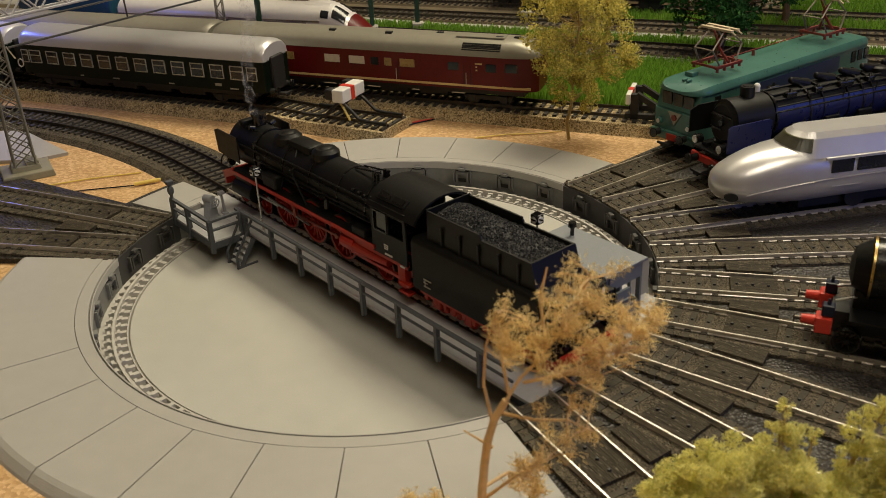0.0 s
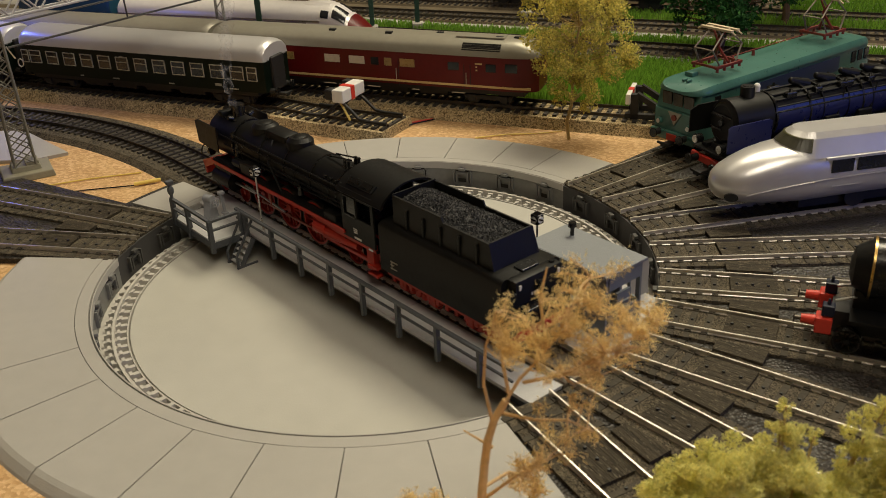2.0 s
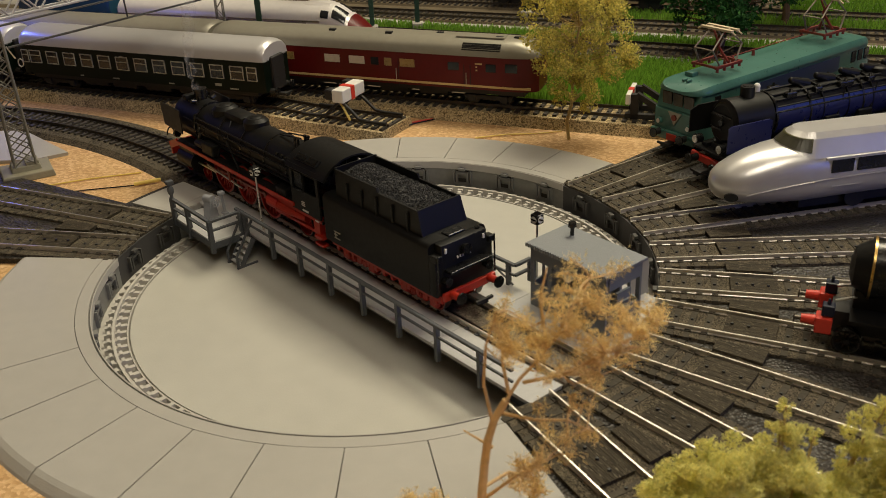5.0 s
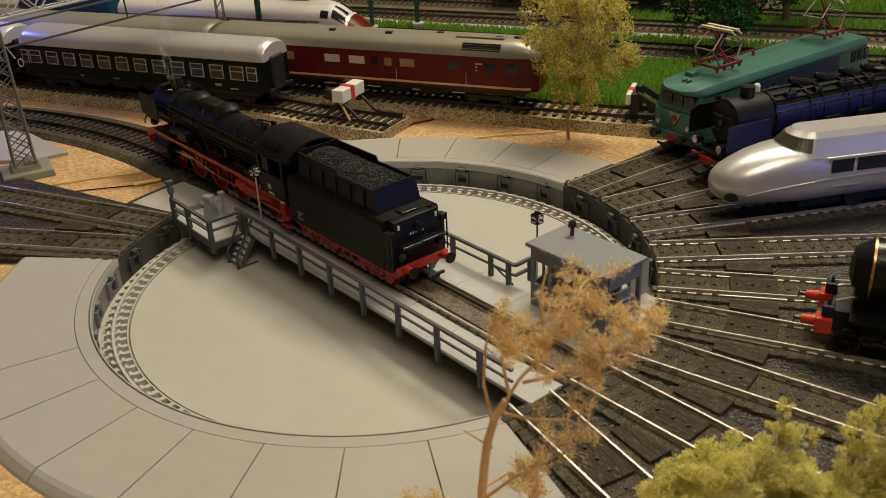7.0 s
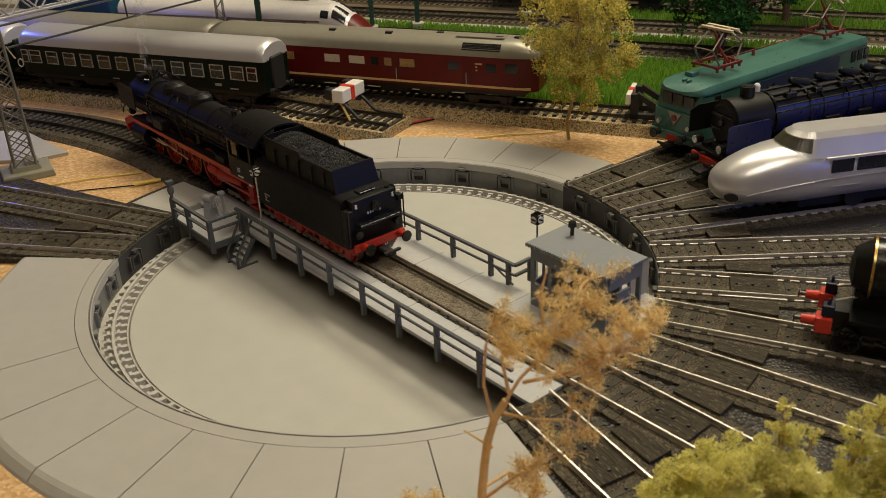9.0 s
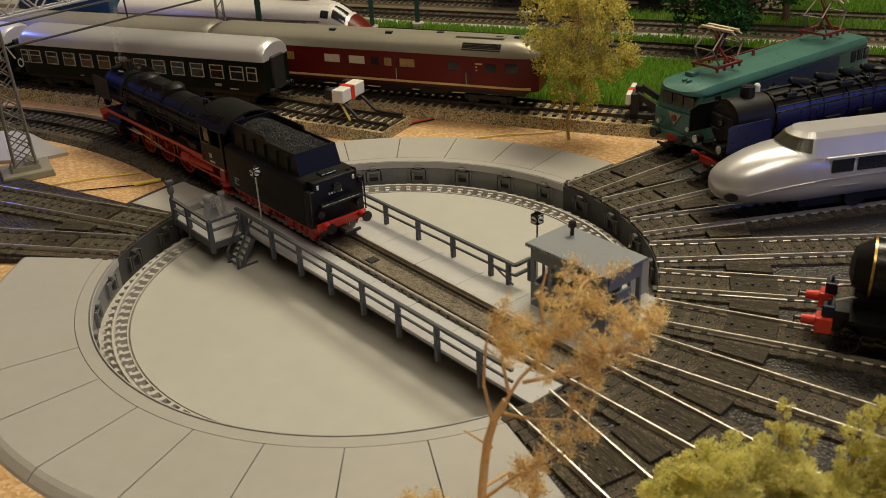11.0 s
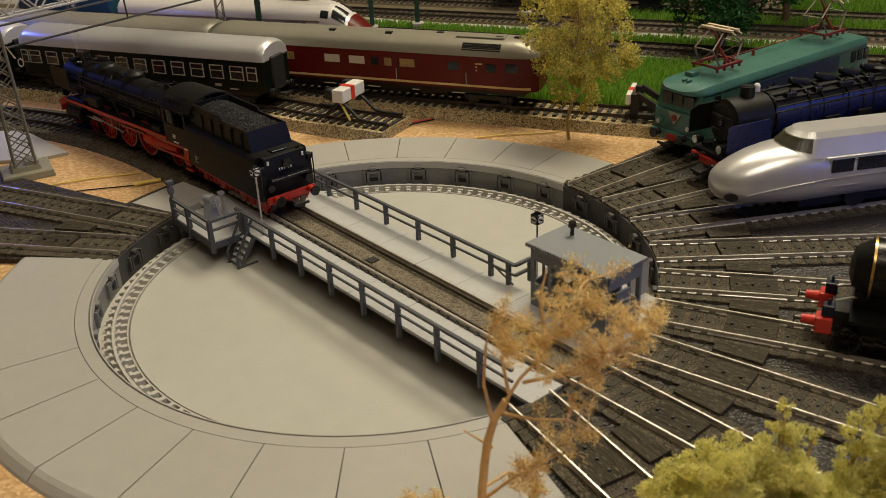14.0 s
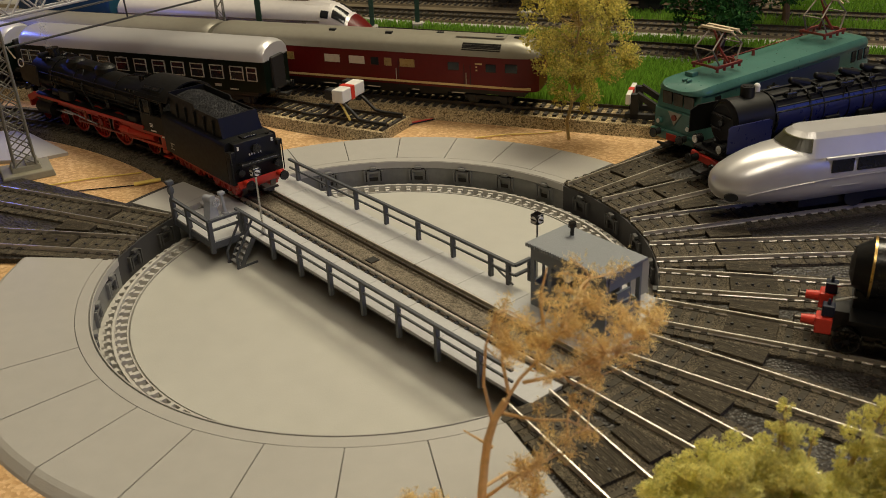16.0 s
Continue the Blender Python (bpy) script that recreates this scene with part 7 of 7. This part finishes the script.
def portal():
    a = Vector((-0.2262, 0.1500, 0.0930)) + Vector((-0.39, -0.92, 0)) * 0.02
    way = Vector((0.560, 0.8285, -0.010)).normalized()
    e = thing("portal_beam", Matrix(), "silver lattice portal beam over the tracks carried by the mast", "beam")
    side = Vector((way.y, -way.x, 0)).normalized() * 0.0035
    up = Vector((0, 0, 0.0105))
    L = 0.34
    for s in (-1, 1):
        for h in (0, 1):
            bm = NEW()
            rod(bm, a + side * s + up * h, a + side * s + up * h + way * L, 0.0009, seg=6)
            part("chord", bm, "gantry", e)
    n = 34
    for i in range(n):
        p0, p1 = a + way * (L * i / n), a + way * (L * (i + 1) / n)
        for s in (-1, 1):
            bm = NEW()
            h0, h1 = (0, 1) if i % 2 else (1, 0)
            rod(bm, p0 + side * s + up * h0, p1 + side * s + up * h1, 0.0006, seg=5)
            part("lattice_bar", bm, "gantry", e)
    # two overhead rods with droppers
    for q0, q1 in (((-0.2405, 0.150, 0.0850), (-0.075, 0.470, 0.0720)), ((-0.2195, 0.150, 0.0755), (-0.062, 0.430, 0.0640))):
        bm = NEW()
        rod(bm, q0, q1, 0.0007, seg=8)
        part("overhead_rod", bm, "rodgrey", e)
    q0, q1 = Vector((-0.2195, 0.150, 0.0755)), Vector((-0.062, 0.430, 0.0640))
    for f in (0.30, 0.55, 0.72):
        bm = NEW()
        p = q0.lerp(q1, f)
        rod(bm, p, p + Vector((-0.002, 0.004, 0.020)), 0.0006, seg=6)
        part("dropper", bm, "rodgrey", e)
    bm = NEW()
    rod(bm, (-0.2195, 0.150, 0.0765), (-0.2155, 0.150, 0.0690), 0.0005, seg=6)
    for i in range(8):
        t0, t1 = math.tau * i / 8, math.tau * (i + 1) / 8
        rod(bm, (-0.2130 + 0.0016 * math.cos(t0), 0.150, 0.0665 + 0.0024 * math.sin(t0)), (-0.2130 + 0.0016 * math.cos(t1), 0.150, 0.0665 + 0.0024 * math.sin(t1)), 0.0004, seg=5)
    part("hook", bm, "steel", e)


portal()


# ---- trees ----
def leaf_cloud(name, centres, per, spread, size, material, parent, seed, flat=0.8):
    """Many small leaves, each a bent pair of triangles, gathered in clumps."""
    rng = np.random.RandomState(seed)
    blocks = []
    for c, r in centres:
        m = int(per * (r / spread) ** 2)
        d = rng.normal(size=(m, 3))
        d /= np.linalg.norm(d, axis=1)[:, None]
        lump = 1 + 0.25 * np.sin(d[:, :1] * 5 + seed) * np.cos(d[:, 1:2] * 6)
        p = np.array(c) + d * lump * r * rng.uniform(0.45, 1.0, (m, 1)) ** 0.6 * np.array((1, 1, flat))
        s = size * rng.uniform(0.5, 1.3, (m, 1))
        a, b = rng.normal(size=(m, 3)), rng.normal(size=(m, 3))
        a /= np.linalg.norm(a, axis=1)[:, None]
        b -= a * (a * b).sum(1)[:, None]
        b /= np.linalg.norm(b, axis=1)[:, None]
        n = np.cross(a, b) * s * 0.35
        blocks.append(np.stack([p - a * s, p + b * s * 0.6 + n, p + a * s, p - b * s * 0.6 + n], 1).reshape(-1, 3))
    verts = np.concatenate(blocks).tolist()
    faces = []
    for i in range(0, len(verts), 4):
        faces += [(i, i + 1, i + 2), (i, i + 2, i + 3)]
    me = bpy.data.meshes.new(name)
    me.from_pydata(verts, [], faces)
    me.materials.append(M[material])
    ob = new(name, me)
    ob.parent = parent
    return ob


def crown_points(rng, count, centre, size, lumpy=0.35):
    pts = []
    while len(pts) < count:
        q = rng.uniform(-1, 1, 3)
        a = math.atan2(q[1], q[0])
        edge = 1 - lumpy * (0.5 + 0.5 * math.sin(3 * a + 5 * q[2])) * rng.uniform(0.4, 1)
        if np.linalg.norm(q) < edge:
            pts.append(np.array(centre) + q * np.array(size))
    return pts


def limb(bm, pts, r0, r1, seg=7):
    n = len(pts) - 1
    for i in range(n):
        rod(bm, pts[i], pts[i + 1], r0 + (r1 - r0) * i / n, r0 + (r1 - r0) * (i + 1) / n, seg)


def tree(name, label, base, height, centre, size, clumps, clump_r, per, leaf, leaf_mat, bark_mat, seed, trunk_r=0.0025, flat=0.8):
    """Trunk, limbs that reach the clumps, and the crown."""
    rng = np.random.RandomState(seed)
    e = thing(name, Matrix(), label, "tree")
    base = np.array(base)
    c = np.array(centre)
    spine = [base + (c + np.array((0, 0, size[2] * 0.6)) - base) * f + rng.normal(size=3) * np.array((0.0012, 0.0012, 0)) * (f > 0) for f in np.linspace(0, 1, 9)]
    bm = NEW()
    limb(bm, [Vector(q) for q in spine], trunk_r, trunk_r * 0.35, 9)
    part("trunk", bm, bark_mat, e, smooth=True)
    pts = crown_points(rng, clumps, centre, size)
    bm = NEW()
    for q in pts:
        lower = [s for s in spine if s[2] < q[2] - 0.004] or [spine[1]]
        s = lower[-1]
        mid = (s + q) / 2 + rng.normal(size=3) * 0.002 + np.array((0, 0, 0.002))
        limb(bm, [Vector(s), Vector(mid), Vector(q)], trunk_r * 0.28, trunk_r * 0.1, 5)
    tagged(part("branchwork", bm, bark_mat, e), kind="stuff")
    leaf_cloud("crown", [(q, clump_r * rng.uniform(0.6, 1.25)) for q in pts], per, clump_r, leaf, leaf_mat, e, seed + 1, flat)
    return e


tree("deciduous_tree", "slender model tree with olive foam foliage beside the track", (0.1160, 0.1668, -0.0040), 0.12, (0.1210, 0.1668, 0.0640), (0.0390, 0.0340, 0.0480), 125, 0.0064, 150, 0.00100, "oliveleaf", "tanbark", 3, 0.0012)
tree("conifer_tree", "dark green model tree behind the electric locomotive", (0.262, 0.338, -0.0040), 0.12, (0.262, 0.338, 0.0520), (0.066, 0.036, 0.0360), 130, 0.0090, 50, 0.0022, "pineleaf", "bark", 8, 0.0040)
tree("conifer_tree", "dark green model tree in the distance", (0.345, 0.425, -0.0040), 0.12, (0.345, 0.425, 0.0750), (0.050, 0.035, 0.0500), 70, 0.0090, 50, 0.0022, "pineleaf", "bark", 9, 0.0035)


def foam_bush():
    """Foam foliage torn into uneven lumps on a few stems."""
    rng = np.random.RandomState(21)
    e = thing("lime_bush", Matrix(), "yellow-green torn foam model bush beside the tracks", "bush")
    base = Vector((0.1180, -0.2090, -0.0012))
    lumps = [(0.091, -0.205, 0.0290, 0.0095), (0.099, -0.206, 0.0360, 0.0110), (0.108, -0.207, 0.0405, 0.0110), (0.1150, -0.205, 0.0465, 0.0075), (0.1168, -0.204, 0.0545, 0.0042), (0.1176, -0.204, 0.0590, 0.0026),
             (0.1215, -0.204, 0.0500, 0.0038), (0.1262, -0.204, 0.0490, 0.0026), (0.121, -0.208, 0.0350, 0.0110), (0.130, -0.207, 0.0300, 0.0095), (0.1370, -0.204, 0.0400, 0.0056), (0.1405, -0.203, 0.0480, 0.0060),
             (0.1450, -0.202, 0.0570, 0.0056), (0.1510, -0.203, 0.0500, 0.0075), (0.146, -0.209, 0.0270, 0.0110), (0.1380, -0.206, 0.0310, 0.0085), (0.1480, -0.204, 0.0400, 0.0080), (0.112, -0.212, 0.0220, 0.0130), (0.130, -0.213, 0.0180, 0.0130), (0.096, -0.211, 0.0200, 0.0110)]
    bm = NEW()
    limb(bm, [base, base + Vector((0.001, 0, 0.012)), base + Vector((0.001, 0.001, 0.024))], 0.0024, 0.0012, 8)
    part("trunk", bm, "bark", e, smooth=True)
    bm = NEW()
    small = []
    for x, y, z, r in lumps:
        c = Vector((x, y, z))
        limb(bm, [base + Vector((0, 0, 0.010)), (base + c) / 2 + Vector((0, 0, -0.004)), c], 0.0006, 0.0003, 5)
        n = max(8, int(22 * (r / 0.008) ** 2))
        for k in range(n):
            d = rng.normal(size=3)
            d /= np.linalg.norm(d)
            rr = r * rng.uniform(0.16, 0.42)
            small.append((np.array((x, y, z)) + d * r * rng.uniform(0.45, 0.95), rr))
    tagged(part("branchwork", bm, "tanbark", e), kind="stuff")
    leaf_cloud("crown", small, 420, 0.0028, 0.00040, "limeleaf", e, 22, 1.0)


foam_bush()



def dry_tree():
    rng = np.random.RandomState(5)
    e = thing("dry_tree", Matrix(), "straw-brown dried model tree with frayed twigs", "tree")
    Y = -0.2000
    spine = [np.array(q) for q in ((0.0385, Y, -0.0040), (0.0384, Y, 0.0150), (0.0392, Y, 0.0300), (0.0402, Y + 0.001, 0.0400), (0.0413, Y, 0.0495), (0.0432, Y, 0.0565), (0.0462, Y, 0.0620))]
    bm = NEW()
    limb(bm, [Vector(q) for q in spine], 0.0014, 0.0010, 9)
    part("trunk", bm, "drytwig", e, smooth=True)
    limbs = [[(0.0462, Y, 0.0620), (0.0500, Y + 0.001, 0.0680), (0.0546, Y + 0.002, 0.0725), (0.0600, Y + 0.004, 0.0790), (0.0640, Y + 0.004, 0.0880), (0.0670, Y, 0.0970)],
             [(0.0425, Y, 0.0560), (0.0405, Y - 0.001, 0.0680), (0.0412, Y - 0.002, 0.0800), (0.0440, Y - 0.002, 0.0900)],
             [(0.0470, Y, 0.0640), (0.0455, Y + 0.002, 0.0730), (0.0470, Y + 0.003, 0.0830)],
             [(0.0510, Y + 0.002, 0.0660), (0.0600, Y - 0.004, 0.0720), (0.0700, Y - 0.006, 0.0790), (0.0790, Y - 0.004, 0.0830), (0.0855, Y, 0.0850)],
             [(0.0455, Y, 0.0580), (0.0530, Y - 0.006, 0.0600), (0.0610, Y - 0.008, 0.0610), (0.0660, Y - 0.008, 0.0580)],
             [(0.0570, Y + 0.004, 0.0760), (0.0560, Y + 0.010, 0.0860), (0.0580, Y + 0.012, 0.0940)],
             [(0.0405, Y, 0.0340), (0.0470, Y + 0.004, 0.0350), (0.0530, Y + 0.004, 0.0330), (0.0560, Y + 0.004, 0.0270)],
             [(0.0400, Y, 0.0240), (0.0310, Y - 0.003, 0.0300), (0.0230, Y - 0.004, 0.0325), (0.0150, Y - 0.004, 0.0315)],
             [(0.0425, Y, 0.0470), (0.0350, Y, 0.0530)],
             [(0.0405, Y, 0.0300), (0.0480, Y - 0.006, 0.0420), (0.0540, Y - 0.008, 0.0470)]]
    nodes = []
    for k, ln in enumerate(limbs):
        bm = NEW()
        limb(bm, [Vector(q) for q in ln], 0.00055, 0.00022, 6)
        part("limb", bm, "drytwig", e)
        for a, b in zip(ln, ln[1:]):
            for f in (0.0, 0.5):
                nodes.append(np.array(a) + (np.array(b) - np.array(a)) * f)
        nodes.append(np.array(ln[-1]))
    tips = crown_points(rng, 96, (0.0640, Y, 0.0830), (0.0240, 0.0170, 0.0225), 0.6)
    tips += crown_points(rng, 13, (0.0600, Y - 0.006, 0.0570), (0.0120, 0.0080, 0.0100), 0.4)
    tips += crown_points(rng, 16, (0.0800, Y, 0.0840), (0.0100, 0.0080, 0.0060), 0.4)
    tips += crown_points(rng, 12, (0.0465, Y, 0.0800), (0.0040, 0.0060, 0.0100), 0.4)
    tips += crown_points(rng, 24, (0.0230, Y - 0.004, 0.0300), (0.0140, 0.0060, 0.0045), 0.4)
    tips += crown_points(rng, 14, (0.0520, Y + 0.003, 0.0320), (0.0080, 0.0060, 0.0050), 0.4)
    tips += crown_points(rng, 8, (0.0520, Y - 0.007, 0.0460), (0.0050, 0.0050, 0.0040), 0.4)
    bm = NEW()
    verts, faces = [], []
    for q in tips:
        near = min(nodes, key=lambda s: np.linalg.norm((s - q) * np.array((1, 1, 1.2))) + (0.02 if s[2] > q[2] + 0.004 else 0))
        mid = (near + q) / 2 + rng.normal(size=3) * 0.0012
        limb(bm, [Vector(near), Vector(mid), Vector(q)], 0.00030, 0.00016, 4)
        for k in range(56):
            d = rng.normal(size=3)
            d /= np.linalg.norm(d)
            c = q + (near - q) * abs(rng.normal()) * 0.22 + rng.normal(size=3) * 0.0009
            ln = rng.uniform(0.0008, 0.0026)
            side = np.cross(d, rng.normal(size=3))
            side *= 0.00012 / max(1e-9, np.linalg.norm(side))
            bend = rng.normal(size=3) * ln * 0.25
            i = len(verts)
            m = c + d * ln * 0.5 + bend
            t = c + d * ln
            verts += [tuple(c - side), tuple(c + side), tuple(m + side), tuple(m - side), tuple(t)]
            faces += [(i, i + 1, i + 2, i + 3), (i + 3, i + 2, i + 4)]
    tagged(part("twig_tangle", bm, "drytwig", e), "frayed straw twigs", kind="stuff")
    me = bpy.data.meshes.new("crown")
    me.from_pydata(verts, [], faces)
    me.materials.append(M["straw"])
    ob = new("crown", me)
    ob.parent = e


dry_tree()



# ---- thin steam over the chimney, in small rigid wisps ----
def steam_plume():
    m = bpy.data.materials.new("thin_steam")
    m.use_nodes = True
    nt = m.node_tree
    bs = nt.nodes["Principled BSDF"]
    bs.inputs["Base Color"].default_value = (0.75, 0.75, 0.78, 1)
    bs.inputs["Roughness"].default_value, bs.inputs["Specular IOR Level"].default_value = 1.0, 0.0
    tc, n, mr = (nt.nodes.new(k) for k in ("ShaderNodeTexCoord", "ShaderNodeTexNoise", "ShaderNodeMapRange"))
    n.inputs["Scale"].default_value, n.inputs["Detail"].default_value = 220.0, 3.0
    mr.inputs["From Min"].default_value, mr.inputs["From Max"].default_value, mr.inputs["To Max"].default_value = 0.42, 0.75, 0.16
    nt.links.new(tc.outputs["Object"], n.inputs["Vector"])
    nt.links.new(n.outputs["Fac"], mr.inputs["Value"])
    nt.links.new(mr.outputs[0], bs.inputs["Alpha"])
    M["steam"] = m
    e = thing("steam_plume", Matrix(), "faint thin white steam rising over the locomotive chimney", "steam")
    rng = np.random.RandomState(12)
    for i in range(11):
        f = i / 10
        bm = NEW()
        c = (0.002 * math.sin(4 * f), 0.003 * math.sin(6 * f + 1), 0.052 + 0.085 * f)
        ball(bm, c, 0.0022 + 0.0036 * f, (1, 1, 1.7), 14, 10)
        for v in bm.verts:
            v.co += Vector(rng.normal(size=3)) * 0.0004
        part("wisp", bm, "steam", e, smooth=True)
    return e


# ---- movement ----
RUN = [(0.0, 0.0), (0.5, 0.0036), (1.0, 0.0099), (1.5, 0.0163), (2.0, 0.0228), (2.5, 0.0295), (3.0, 0.0364), (3.5, 0.0435), (4.0, 0.0510),
       (5.25, 0.0703), (6.5, 0.0898), (7.0, 0.0976), (7.5, 0.1060), (8.0, 0.1138), (8.5, 0.1214), (9.0, 0.1292), (10.25, 0.1490), (11.5, 0.1690),
       (12.0, 0.1770), (12.5, 0.1845), (13.0, 0.1919), (13.5, 0.1994), (14.0, 0.2070), (14.5, 0.2148), (15.0, 0.2225), (15.5, 0.2304), (16.0, 0.2380)]


def run_at(t):
    return float(np.interp(t, [r[0] for r in RUN], [r[1] for r in RUN]))


def vehicle_pose(mid, rear, front, s):
    """Pose of a vehicle guided on the line at two points, rear and front of its own origin."""
    a, b = on_line(mid + rear + s)[0], on_line(mid + front + s)[0]
    d = b - a
    c = a + d * (-rear / (front - rear))
    return Matrix.Translation((c.x, c.y, RAIL)) @ Matrix.Rotation(math.atan2(d.y, d.x), 4, "Z")


def motions():
    for ob, mid, rear, front in ((LOCO, 0.040, -0.075, 0.030), (TENDER, -0.0925, -0.022, 0.022)):
        walk(ob, [(t, vehicle_pose(mid, rear, front, s)) for t, s in RUN])
    walk(STEAM, [(t, vehicle_pose(0.040, -0.075, 0.030, q) @ Matrix.Translation((0.0590, 0, 0))) for t, q in RUN])
    times = [0.4 * i for i in range(41)]
    for wl in (LOCO_WHEELS, TENDER_WHEELS):
        for ob, x, y, r in wl:
            walk(ob, [(t, Matrix.Translation((x, y, r)) @ Matrix.Rotation(run_at(t) / r, 4, "Y")) for t in times])
    for ob, sy in LOCO_RODS:
        ph = 0.0 if sy > 0 else math.pi / 2
        walk(ob, [(t, Matrix.Translation((0.0035 * math.cos(ph - run_at(t) / 0.0115), 0, 0.0115 + 0.0035 * math.sin(ph - run_at(t) / 0.0115)))) for t in times])


LOCO, LOCO_WHEELS, LOCO_RODS = locomotive()
TENDER, TENDER_WHEELS = tender()
STEAM = steam_plume()
motions()
